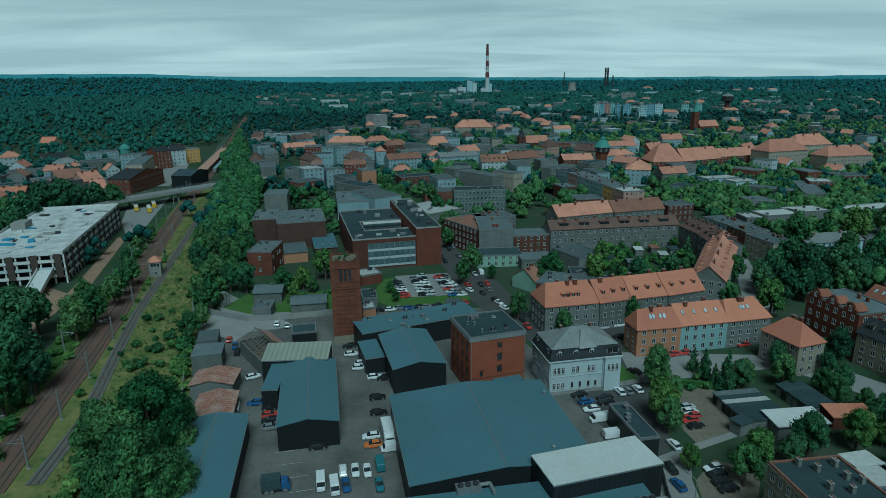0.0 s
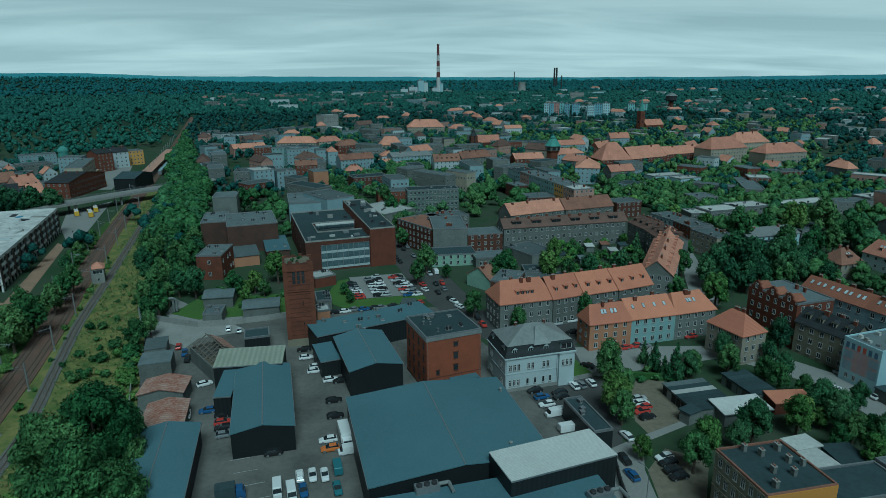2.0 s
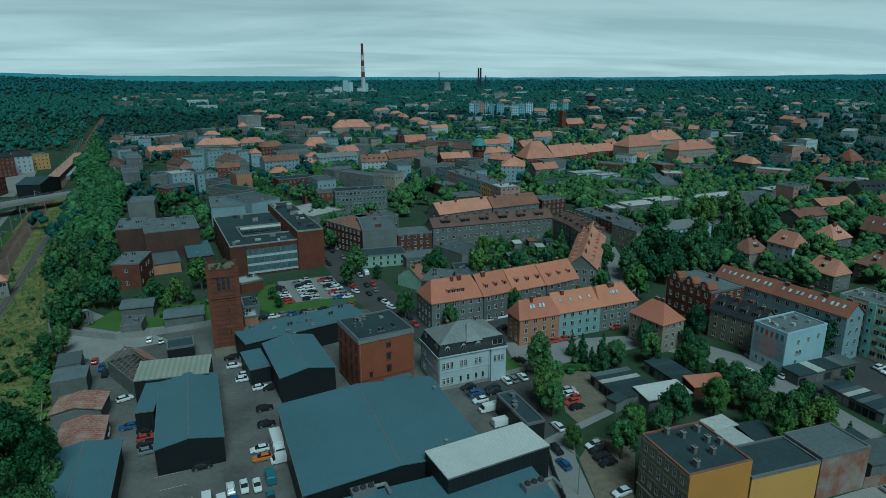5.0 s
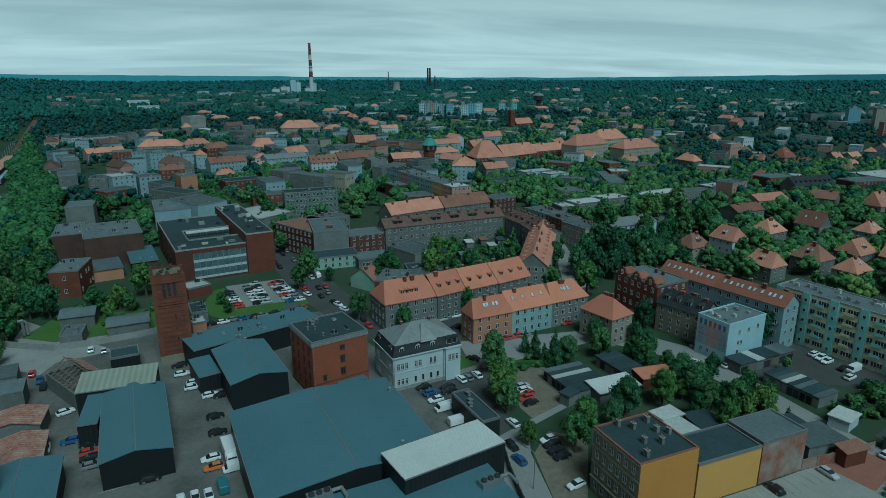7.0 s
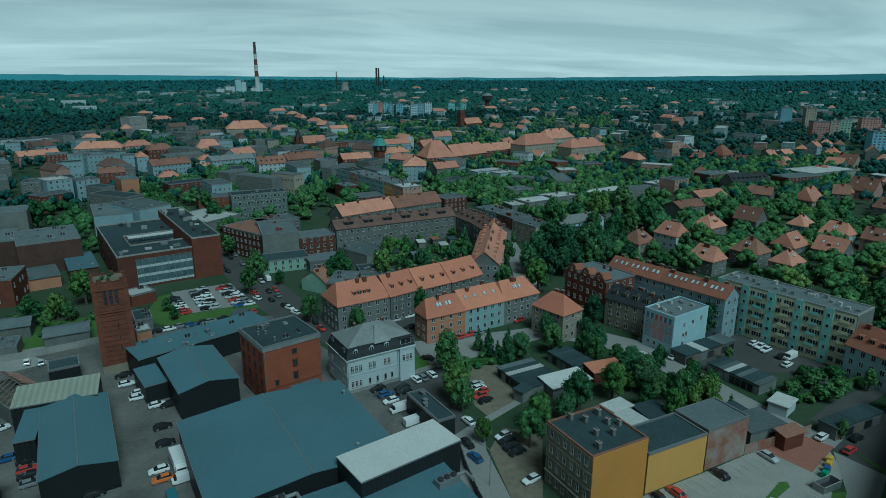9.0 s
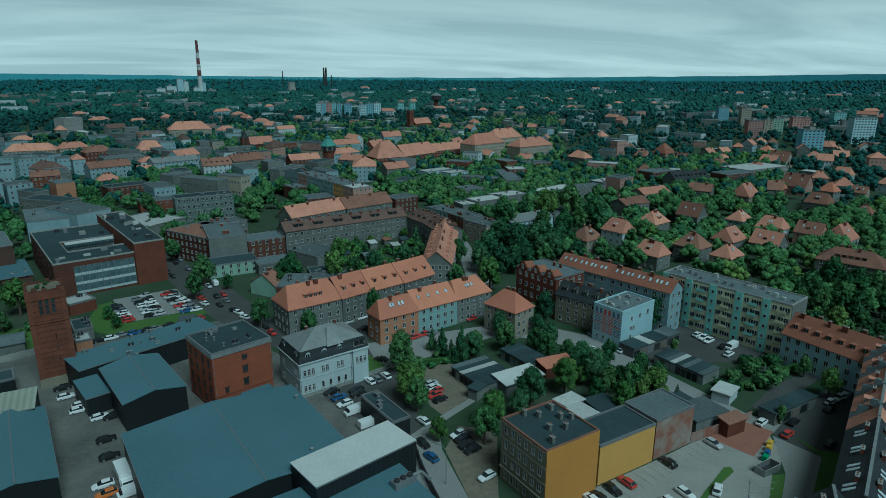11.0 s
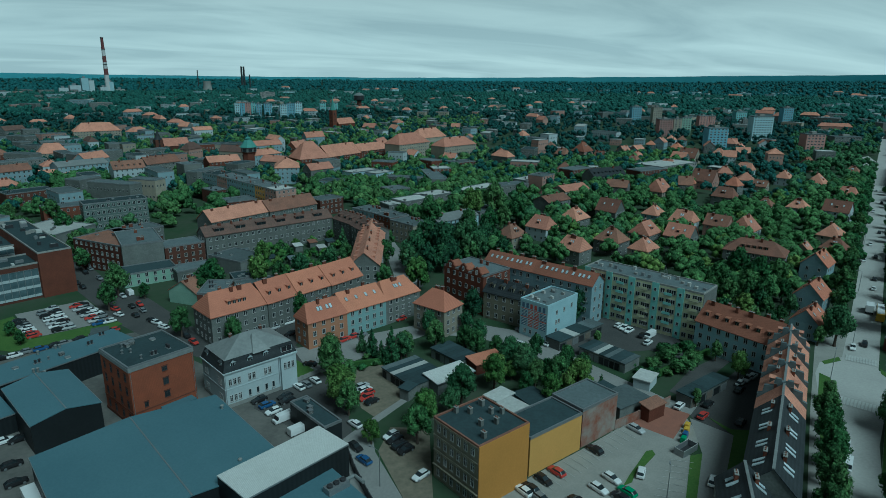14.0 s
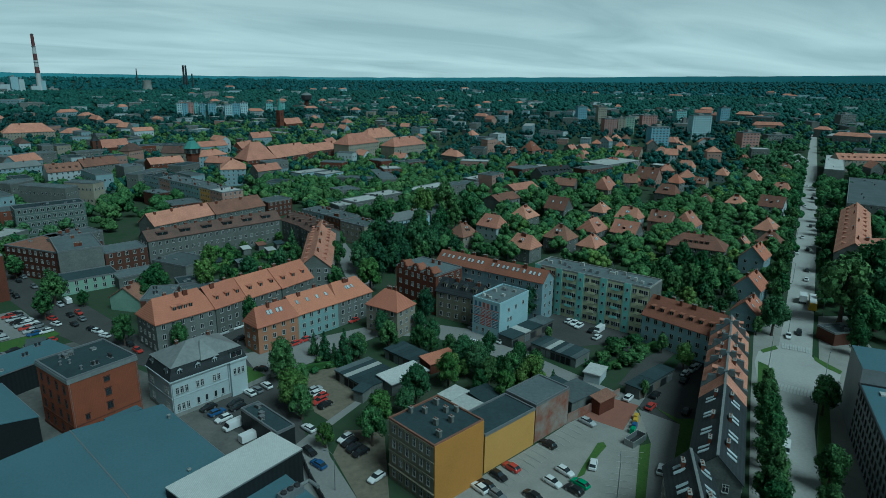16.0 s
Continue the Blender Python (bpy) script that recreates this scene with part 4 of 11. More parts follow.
patch('lawn', 'grass strip under the avenue trees', 'lawn', [(173.6, 79.1), (173.1, 75.8), (160.5, 67.6), (142.7, 56.7), (113.8, 42.0), (110.0, 44.7), (138.1, 59.9), (156.5, 70.4)], 0.135, 'grass', block=True)
patch('lawn', 'curved grass strip by the crossing', 'lawn', [(191.2, 71.5), (189.8, 69.2), (186.9, 61.9), (184.5, 61.5), (185.5, 65.5), (188.1, 69.9)], 0.136, 'grass', block=True)
patch('lawn', 'grass corner by the side street', 'lawn', [(181.8, 82.8), (189.0, 81.8), (187.1, 80.1), (180.5, 81.3)], 0.138, 'grass', block=True)
patch('lawn', 'grass verge along the avenue', 'lawn', [(167.7, 59.6), (169.6, 58.2), (142.1, 45.9), (122.5, 35.9), (119.8, 37.8), (139.4, 47.8)], 0.140, 'grass', block=True)
patch('lawn', 'curved grass island with a kerb', 'lawn', [(101.8, 78.3), (103.2, 77.8), (102.5, 76.4), (97.4, 74.8), (93.6, 74.0), (90.6, 72.3), (88.2, 72.4), (92.0, 74.2), (97.1, 76.3)], 0.141, 'grass', block=True)
patch('square', 'asphalt bus square before the station', 'square', [(-233.6, 468.5), (-304.6, 662.5), (-289.1, 661.4), (-271.1, 684.9), (-229.5, 556.0), (-207.2, 467.2)], 0.073, 'asphalt_light', block=True)
patch('bus_yard', 'asphalt yard with buses below the viaduct', 'yard', [(-183.2, 345.2), (-199.1, 384.5), (-187.9, 421.4), (-165.3, 337.7), (-164.1, 312.6)], 0.074, 'asphalt_light', block=True)
patch('building_site', 'bare soil of a building site', 'ground', [(-155.0, 202.8), (-166.5, 239.8), (-144.6, 225.7), (-168.6, 312.8), (-162.1, 306.8), (-138.0, 225.6), (-136.9, 202.4), (-134.3, 183.1)], 0.076, 'site_soil', block=True)
patch('meadow', 'rough meadow beside the railway', 'meadow', [(-89.9, 101.4), (-112.5, 140.7), (-125.0, 202.1), (-164.9, 366.7), (-186.0, 455.0), (-168.0, 455.0), (-137.2, 365.6), (-84.8, 201.1), (-66.5, 145.7), (-51.7, 100.9)], 0.148, 'dry_grass', block=False)
patch('meadow', 'green rough grass embankment', 'meadow', [(-92.1, 101.4), (-113.9, 140.8), (-127.0, 202.1), (-165.0, 359.0), (-158.4, 351.4), (-131.8, 253.9), (-114.2, 182.6), (-106.7, 140.6), (-101.5, 121.0)], 0.149, 'rough_grass', block=False)
strip('track_bed', 'brown stained ballast bed of a double track railway', 'railway', [(-92.3, 105.5), (-95.5, 120.9), (-100.3, 140.5), (-104.8, 162.7), (-112.3, 193.2), (-124.9, 237.3), (-149.9, 330.5), (-178.0, 442.2), (-215.1, 599.6), (-399.9, 1296.7)], 8.6, 0.350, 'ballast', 0.0, block=True)
strip('track_bed', 'grey ballast bed of a single siding', 'railway', [(-83.8, 108.9), (-87.1, 133.7), (-95.8, 162.5), (-107.0, 201.6), (-120.6, 261.7), (-141.8, 350.7), (-160.0, 430.4)], 3.4, 0.300, 'ballast_grey', 0.0, block=True)
RAIL_LINE = [(-92.3, 105.5), (-95.5, 120.9), (-100.3, 140.5), (-104.8, 162.7), (-112.3, 193.2), (-124.9, 237.3), (-149.9, 330.5), (-178.0, 442.2), (-215.1, 599.6), (-399.9, 1296.7)]
SIDING = [(-83.8, 108.9), (-87.1, 133.7), (-95.8, 162.5), (-107.0, 201.6), (-120.6, 261.7), (-141.8, 350.7), (-160.0, 430.4)]
CLEAR.append([(-205.0, 368.4), (-247.1, 457.1), (-276.5, 558.8), (-299.9, 687.0), (-284.9, 729.5), (-265.7, 770.7), (-163.6, 465.0), (-168.5, 416.4), (-146.9, 324.1), (-158.9, 290.7)])
CLEAR.append([(-88.8, 101.4), (-94.2, 125.3), (-105.2, 166.3), (-129.2, 249.9), (-153.6, 339.9), (-178.4, 442.2), (-401.5, 1279.6), (-384.9, 1277.4), (-205.7, 591.1), (-169.7, 430.9), (-141.2, 317.7), (-117.9, 231.6), (-99.9, 162.6), (-86.2, 114.6), (-82.2, 101.3)])
CLEAR.append([(196.2, 83.1), (272.4, 117.1), (394.9, 170.8), (602.4, 262.3), (887.6, 385.4), (899.7, 378.6), (614.5, 254.9), (405.3, 163.9), (282.3, 110.4), (204.8, 77.1)])

# ---- tower blocks far off ----


mat("panel_blue", (0.20, 0.36, 0.44), (0.16, 0.30, 0.37), 0.85, 1, 0.1, 0.05, 0, 0.1)
mat("panel_sky", (0.42, 0.56, 0.60), (0.34, 0.47, 0.51), 0.85, 1, 0.1, 0.05, 0, 0.1)
mat("panel_red", (0.40, 0.22, 0.19), (0.31, 0.17, 0.15), 0.85, 1, 0.1, 0.05, 0, 0.1)
mat("panel_turq", (0.24, 0.44, 0.44), (0.19, 0.36, 0.36), 0.85, 1, 0.1, 0.05, 0, 0.1)
FLATS = {"plaster_blue": "panel_blue", "plaster_paleblue": "panel_sky", "plaster_pink": "panel_red", "plaster_turq": "panel_turq"}


def tower_block(x, y, yaw, L, W, h, wall, floors):
    """A slab of flats with rows of windows on its long sides."""
    root = tagged(empty("tower_block", x, y, rise(x, y), yaw), "high %s block of flats" % {"plaster_blue": "blue", "plaster_paleblue": "pale blue", "plaster_pink": "dull red", "plaster_turq": "turquoise",
                  "plaster_beige": "beige", "plaster_green": "pale green", "plaster_grey": "grey", "plaster_white": "white", "concrete": "grey concrete"}[wall], "flats", "blocks of flats")
    FOOT.append((x, y, radians(yaw), L / 2 + 2, W / 2 + 2))
    g = Geo()
    g.box(-L / 2, -W / 2, -2, L / 2, W / 2, h, FLATS.get(wall, wall))
    part("wall", g, root)
    g = Geo()
    g.box(-L / 2 - .2, -W / 2 - .2, h, L / 2 + .2, W / 2 + .2, h + .8, "felt_grey")
    g.box(-L * .15, -W * .25, h + .8, L * .1, W * .25, h + 3, "concrete")
    part("roof", g, root)
    windows(root, L, W, h, floors, "fb", 3.4, (2.2, 1.5))
    return root


# ---- special buildings ----


def base_of(name, label, cat, x, y, yaw, L, W):
    FOOT.append((x, y, radians(yaw), L / 2 + 1, W / 2 + 1))
    return tagged(empty(name, x, y, 0, yaw), label, cat)


def box_part(name, parent, x0, y0, z0, x1, y1, z1, m, label="", top=None):
    g = Geo()
    g.box(x0, y0, z0, x1, y1, z1, m, top)
    return part(name, g, parent, label)


def brick_office(name, label, cat, x, y, yaw, L, W, h):
    r = base_of(name, label, cat, x, y, yaw, L, W)
    box_part("wall", r, -L / 2, -W / 2, -.5, L / 2, W / 2, h, "brick_orange")
    box_part("cornice", r, -L / 2 - .15, -W / 2 - .15, h - .9, L / 2 + .15, W / 2 + .15, h, "zinc_grey", "pale metal roof edge")
    part("roof", roof_geo(L, W, h, "flat", 0, "felt_dark"), r)
    box_part("string_course", r, -L / 2 - .1, -W / 2 - .1, 4.1, L / 2 + .1, W / 2 + .1, 4.35, "brick_red", "projecting brick course")
    box_part("plinth", r, -L / 2 - .12, -W / 2 - .12, -.5, L / 2 + .12, W / 2 + .12, .8, "brick_dark", "dark brick plinth")
    holes = [("f", .03, z, 1.3, hh) for z, hh in ((5.4, 1.6), (8.7, 1.7), (12.2, 1.1))] + [("f", -.3, 4.9, .9, 1.2), ("f", -.34, 1.4, 1.0, 1.6), ("f", -.2, 1.4, 1.0, 1.6)]
    holes += [(side, u, 1.4 + k * 3.4, 1.0, 1.9) for side in "lrb" for u in (-.36, -.13, .13, .36) for k in range(4)]
    for side, u, z, w, hh in holes:
        span = L if side in "fb" else W
        part("window", window_mesh(w, hh, "cross", "metal_dark", "brick_red"), r, place=side_pose(side, L, W, u * span, z))
        g = Geo()
        g.box(-w / 2 - .15, -.09, 0, w / 2 + .15, 0, .28, "brick_dark")
        part("lintel", g, r, place=side_pose(side, L, W, u * span, z + hh))
    for k in range(2):
        part("downpipe", pipe_mesh(h - .9), r, place=pose((-1, 1)[k] * (L / 2 - .3), -W / 2 - .12, 0))
    box_part("canopy", r, -1.5, -W / 2 - 2.6, 3.2, 6.2, -W / 2 - .01, 3.5, "roof_teal", "teal metal canopy")
    for k in range(3):
        box_part("canopy_post", r, -1.3 + k * 3.6, -W / 2 - 2.5, 0, -1.1 + k * 3.6, -W / 2 - 2.3, 3.2, "metal_dark")
    box_part("door", r, .8, -W / 2 - .1, 0, 3.2, -W / 2, 2.5, "metal_dark", "dark double entrance door")
    rng = random.Random(4)
    for k in range(11):
        part("roof_vent", vent_mesh((0, 1, 3, 0, 2)[k % 5]), r, place=pose(rng.uniform(-.4, .4) * L, rng.uniform(-.38, .38) * W, h + .1, 0, 0, rng.choice((0, 90))))
    return r


def white_villa(name, label, cat, x, y, yaw, L, W, h):
    W = max(W, 13.0)
    r = base_of(name, label, cat, x + 1.2 * -math.sin(radians(yaw)), y + 1.2 * math.cos(radians(yaw)), yaw, L, W)
    box_part("wall", r, -L / 2, -W / 2, -.5, L / 2, W / 2, h, "plaster_white")
    box_part("plinth", r, -L / 2 - .08, -W / 2 - .08, -.5, L / 2 + .08, W / 2 + .08, 1.0, "concrete")
    box_part("cornice", r, -L / 2 - .35, -W / 2 - .35, h - .25, L / 2 + .35, W / 2 + .35, h + .1, "plaster_white")
    box_part("string_course", r, -L / 2 - .1, -W / 2 - .1, h * .52, L / 2 + .1, W / 2 + .1, h * .52 + .2, "plaster_white")
    # steep lower roof, then a shallow upper one
    g = Geo()
    a, b, z0, z1, s = L / 2 + .2, W / 2 + .2, h + .1, h + 3.0, 1.1
    lo = [(-a, -b, z0), (a, -b, z0), (a, b, z0), (-a, b, z0)]
    hi = [(-a + s, -b + s, z1), (a - s, -b + s, z1), (a - s, b - s, z1), (-a + s, b - s, z1)]
    for i in range(4):
        j = (i + 1) % 4
        g.face([lo[i], lo[j], hi[j], hi[i]], "slate_dark")
    part("lower_roof", g, r, "dark slate mansard slope")
    g = Geo()
    e = .25
    q = [(-a + s - e, -b + s - e, z1), (a - s + e, -b + s - e, z1), (a - s + e, b - s + e, z1), (-a + s - e, b - s + e, z1), (-2.0, 0, z1 + 3.4), (2.0, 0, z1 + 3.4)]
    g.v += q
    g.f += [(0, 1, 5, 4), (1, 2, 5), (2, 3, 4, 5), (3, 0, 4), (3, 2, 1, 0)]
    g.m += [g.slot("zinc_grey")] * 5
    part("roof", g, r, "pale grey metal upper roof")
    # raised turret roof over the right bay
    g = Geo()
    g.face([(-2.4, -b + .3, z1 - .2), (2.4, -b + .3, z1 - .2), (0, -1.6, z1 + 3.2)], "zinc_grey")
    g.face([(2.4, -b + .3, z1 - .2), (1.6, -1.2, z1 + 1.2), (0, -1.6, z1 + 3.2)], "zinc_grey")
    g.face([(-2.4, -b + .3, z1 - .2), (0, -1.6, z1 + 3.2), (-1.6, -1.2, z1 + 1.2)], "zinc_grey")
    part("roof_gablet", g, r, place=pose(.5, 0, 0))
    groups = {"f": ((-.37, 3), (-.14, 2), (.08, 2)), "b": ((-.37, 2), (-.14, 2), (.14, 2), (.37, 2)), "l": ((-.3, 2), (.3, 2)), "r": ((-.3, 2), (.3, 2))}
    for side, cells in groups.items():
        span = L if side in "fb" else W
        for u, n in cells:
            for i in range(n):
                du = u * span + (i - (n - 1) / 2) * 1.15
                part("window", window_mesh(.85, 1.75, "cross"), r, place=side_pose(side, L, W, du, 5.9))
                if n == 3 or side != "f":
                    part("window", window_mesh(.85, 1.75, "cross"), r, place=side_pose(side, L, W, du, 1.6))
            part("dormer", dormer_mesh(1.3, 1.5, 1.4, "plaster_white", "slate_dark", "gable"), r, place=side_pose(side, L, W, u * span, h + .75, -.3))
    for u in (-.18, -.07, .05, .15):
        part("window", window_mesh(.8, 1.7, "single"), r, place=side_pose("f", L, W, u * L, 1.6))
    # projecting corner bay with a wide dormer
    x0, x1, y0 = L * .26, L / 2 - .3, -W / 2 - .7
    box_part("bay", r, x0, y0, -.5, x1, -W / 2, h - .26, "plaster_white")
    box_part("bay_cornice", r, x0 - .2, y0 - .2, h - .24, x1 + .2, -W / 2 - .36, h + .09, "plaster_white")
    for i in range(3):
        part("window", window_mesh(.8, 1.75, "cross"), r, place=pose((x0 + x1) / 2 + (i - 1) * 1.1, y0 - .004, 5.9))
    part("dormer", dormer_mesh(3.2, 1.7, 1.6, "plaster_white", "slate_dark"), r, place=pose((x0 + x1) / 2, -W / 2 + .1, h + .7))
    for u in (-.2, .22):
        chimney(r, u * L, 1.6, z1 + 1.9, .7, .6, 1.3, "brick_dark")
    for u in (-.49, .24, .49):
        part("downpipe", pipe_mesh(h), r, place=pose(u * L, -W / 2 - .12, 0))
    return r


def pipe_mesh(h):
    key = ("pipe", round(h, 1))
    if key not in SHARED:
        g = Geo()
        g.tube([(.06, 0), (.06, h)], "metal_grey", 6)
        SHARED[key] = g.mesh("downpipe")
    return SHARED[key]


def brick_tower(name, label, cat, x, y, yaw, L, W, h):
    r = base_of(name, label, cat, x, y, yaw, L, W)
    box_part("wall", r, -L / 2, -W / 2, -.5, L / 2, W / 2, h, "brick_weathered")
    box_part("plinth", r, -L / 2 - .2, -W / 2 - .2, -.5, L / 2 + .2, W / 2 + .2, 2.4, "stucco_stone", "rough stone plinth")
    for k in range(15):
        z = 3.6 + k * 1.45
        box_part("band", r, -L / 2 - .07, -W / 2 - .07, z, L / 2 + .07, W / 2 + .07, z + .16, "brick_dark", "projecting dark brick course")
    for z in (17.6, 24.0):
        box_part("cornice", r, -L / 2 - .25, -W / 2 - .25, z, L / 2 + .25, W / 2 + .25, z + .4, "brick_weathered", "stepped brick cornice")
    for sx in (-1, 1):
        for sy in (-1, 1):
            cx, cy = sx * (L / 2 - .45), sy * (W / 2 - .45)
            box_part("pilaster", r, cx - .6, cy - .6, 0, cx + .6, cy + .6, h + .5, "brick_weathered")
    for s in "flrb":
        span = L if s in "fb" else W
        for u in (-.16, .0, .16):
            g = Geo()
            pts = [(-.42, 0), (.42, 0), (.42, 3.6), (.3, 4.0), (0, 4.2), (-.3, 4.0), (-.42, 3.6)]
            g.face([(p[0], -.03, p[1]) for p in pts], "window_glass")
            for i in range(len(pts)):
                p, q = pts[i], pts[(i + 1) % len(pts)]
                g.face([(p[0], -.03, p[1]), (q[0], -.03, q[1]), (q[0] * 1.25, -.1, q[1] + (.08 if q[1] else -.08)), (p[0] * 1.25, -.1, p[1] + (.08 if p[1] else -.08))], "brick_red")
            part("arched_opening", g, r, place=side_pose(s, L, W, u * span, h - 6.0), label="tall dark arched louvre opening")
        for k in range(3):
            part("window", window_mesh(.45, 1.5, "single", "brick_red", "brick_red"), r, place=side_pose(s, L, W, .1 * span, 6.2 + k * 3.4))
    # broken crown
    rng = random.Random(8)
    for s in "flrb":
        span = (L if s in "fb" else W) - 1.0
        for i in range(7):
            hh = rng.uniform(.2, 1.1)
            g = Geo()
            g.box(-span / 14, 0, 0, span / 14, .5, hh, "brick_dark")
            part("parapet", g, r, place=side_pose(s, L, W, (i - 3) * span / 7, h, -.02))
    box_part("roof", r, -L / 2 + .6, -W / 2 + .6, h - .3, L / 2 - .6, W / 2 - .6, h + .1, "bare_soil", "overgrown roof top")
    for k in range(6):
        c = part("weed", TREES["shrub"][k % 3], r, place=pose(rng.uniform(-.4, .4) * L, rng.uniform(-.4, .4) * W, h, 0, 0, k * 50))
        c.scale = (1.3, 1.3, rng.uniform(.7, 1.4))
    return r


def curtain(parent, w, h, nx, nz, place, label="", m_pane="curtain_glass", m_bar="metal_grey", d=.14, bands=True):
    """A glazed wall: bars proud of sunken panes, with spandrel bands at each floor."""
    t = .1
    xs, zs = [-w / 2], [0.0]
    for i in range(nx):
        a, b = -w / 2 + w * i / nx, -w / 2 + w * (i + 1) / nx
        xs += [a + t, b - t / 2 if i < nx - 1 else b - t]
    xs.append(w / 2)
    for j in range(nz):
        a, b = h * j / nz, h * (j + 1) / nz
        zs += [a + (.9 if bands else t), b - t]
    zs.append(h)
    dep, ms = [], []
    for i in range(len(xs) - 1):
        cd, cm = [], []
        for j in range(len(zs) - 1):
            pane = i % 2 == 1 and j % 2 == 1
            cd.append(.03 if pane else d if i % 2 == 0 or not bands else d * .7)
            cm.append(m_pane if pane else (m_bar if not bands or i % 2 == 0 or j == len(zs) - 2 else "spandrel"))
        dep.append(cd)
        ms.append(cm)
    return part("curtain_wall", relief(xs, zs, dep, ms), parent, label, place)


mat("curtain_glass", (0.10, 0.14, 0.155), (0.05, 0.075, 0.085), 0.12, 0.5, 0.25, 0, 0, 0.1, 0.7)
mat("spandrel", (0.42, 0.46, 0.47), (0.33, 0.37, 0.38), 0.5, 1, 0.2, 0)


def glass_office(name, label, cat, x, y, yaw, L, W, h):
    r = base_of(name, label, cat, x, y, yaw, L, W)
    a, b = L / 2, W / 2
    cy0, cy1, cx0, cx1 = -b + W * .26, -b + W * .55, -a + L * .2, a - L * .26
    box_part("front_wing", r, -a, -b, -.5, a, cy0, h, "brick_dark", "brick front wing", "felt_dark")
    box_part("back_wing", r, -a, cy1, -.5, a, b, h, "brick_dark", "brick rear wing", "felt_dark")
    box_part("side_wing", r, -a, cy0, -.5, cx0, cy1, h, "brick_dark", "brick side wing", "felt_dark")
    box_part("courtyard_floor", r, cx0, cy0, -.5, cx1, cy1, 3.0, "felt_grey")
    box_part("atrium_roof", r, cx0 + 1, cy1 - 5, h + .02, cx1 - 1, cy1 - 2.2, h + .5, "roof_white", "long white rooflight")
    # taller right wing
    w0 = a - L * .26
    box_part("tall_wing", r, w0, -b - 1.0, -.5, a + 1.5, b + 4, h + 3.6, "brick_red", "taller brick wing", "felt_dark")
    for x0, y0, x1, y1, z in ((-a, -b, w0, -b + .4, h), (-a, -b + .4, -a + .4, b, h), (-a + .4, b - .4, w0, b, h), (cx0 - .3, cy0, cx0, cy1, h), (cx0 - .3, cy0 - .3, w0, cy0, h), (cx0 - .3, cy1, w0, cy1 + .3, h),
                              (w0, -b - 1, a + 1.5, -b - .6, h + 3.6), (w0, -b - .6, w0 + .4, b + 4, h + 3.6), (a + 1.1, -b - .6, a + 1.5, b + 4, h + 3.6), (w0 + .4, b + 3.6, a + 1.1, b + 4, h + 3.6)):
        box_part("parapet", r, x0, y0, z - .1, x1, y1, z + .55, "concrete", "pale parapet coping")
    fw = L * .56
    curtain(r, fw, h - 2.6, 9, 3, pose(w0 - fw / 2 - .3, -b - .01, .9), "blue green glass curtain wall")
    curtain(r, cx1 - cx0 - .6, h - 4, 8, 3, pose((cx0 + cx1) / 2, cy1 - .01, 3.2), "glazed courtyard front")
    for k in range(3):
        part("window", window_mesh(1.4, 1.8, "plain", "metal_dark", "brick_red"), r, place=pose(a + 1.5 + .01, -b + 6 + k * 5, 5, 0, 0, 90))
    for k in range(6):
        for f in range(3):
            part("window", window_mesh(1.6, 1.8, "plain", "metal_dark", "brick_red"), r, place=pose(-a - .01, b - 6 - k * (W - 12) / 5.5, 2.5 + f * 4, 0, 0, -90))
    rng = random.Random(5)
    for k in range(26):
        tall = rng.random() < .6
        px, py = (rng.uniform(w0 + 1.5, a), rng.uniform(-b + 2, b)) if tall else (rng.uniform(-a + 1.5, w0 - 2), rng.choice((rng.uniform(-b + 2, cy0 - 2), rng.uniform(cy1 + 2, b - 2))))
        z = (h + 3.6 if tall else h)
        sx, sy, sz = rng.uniform(.4, 1.4), rng.uniform(.4, 1.2), rng.uniform(.5, 1.6)
        box_part("roof_unit", r, px - sx, py - sy, z, px + sx, py + sy, z + sz, rng.choice(("metal_grey", "felt_light", "concrete", "metal_dark")))
    return r


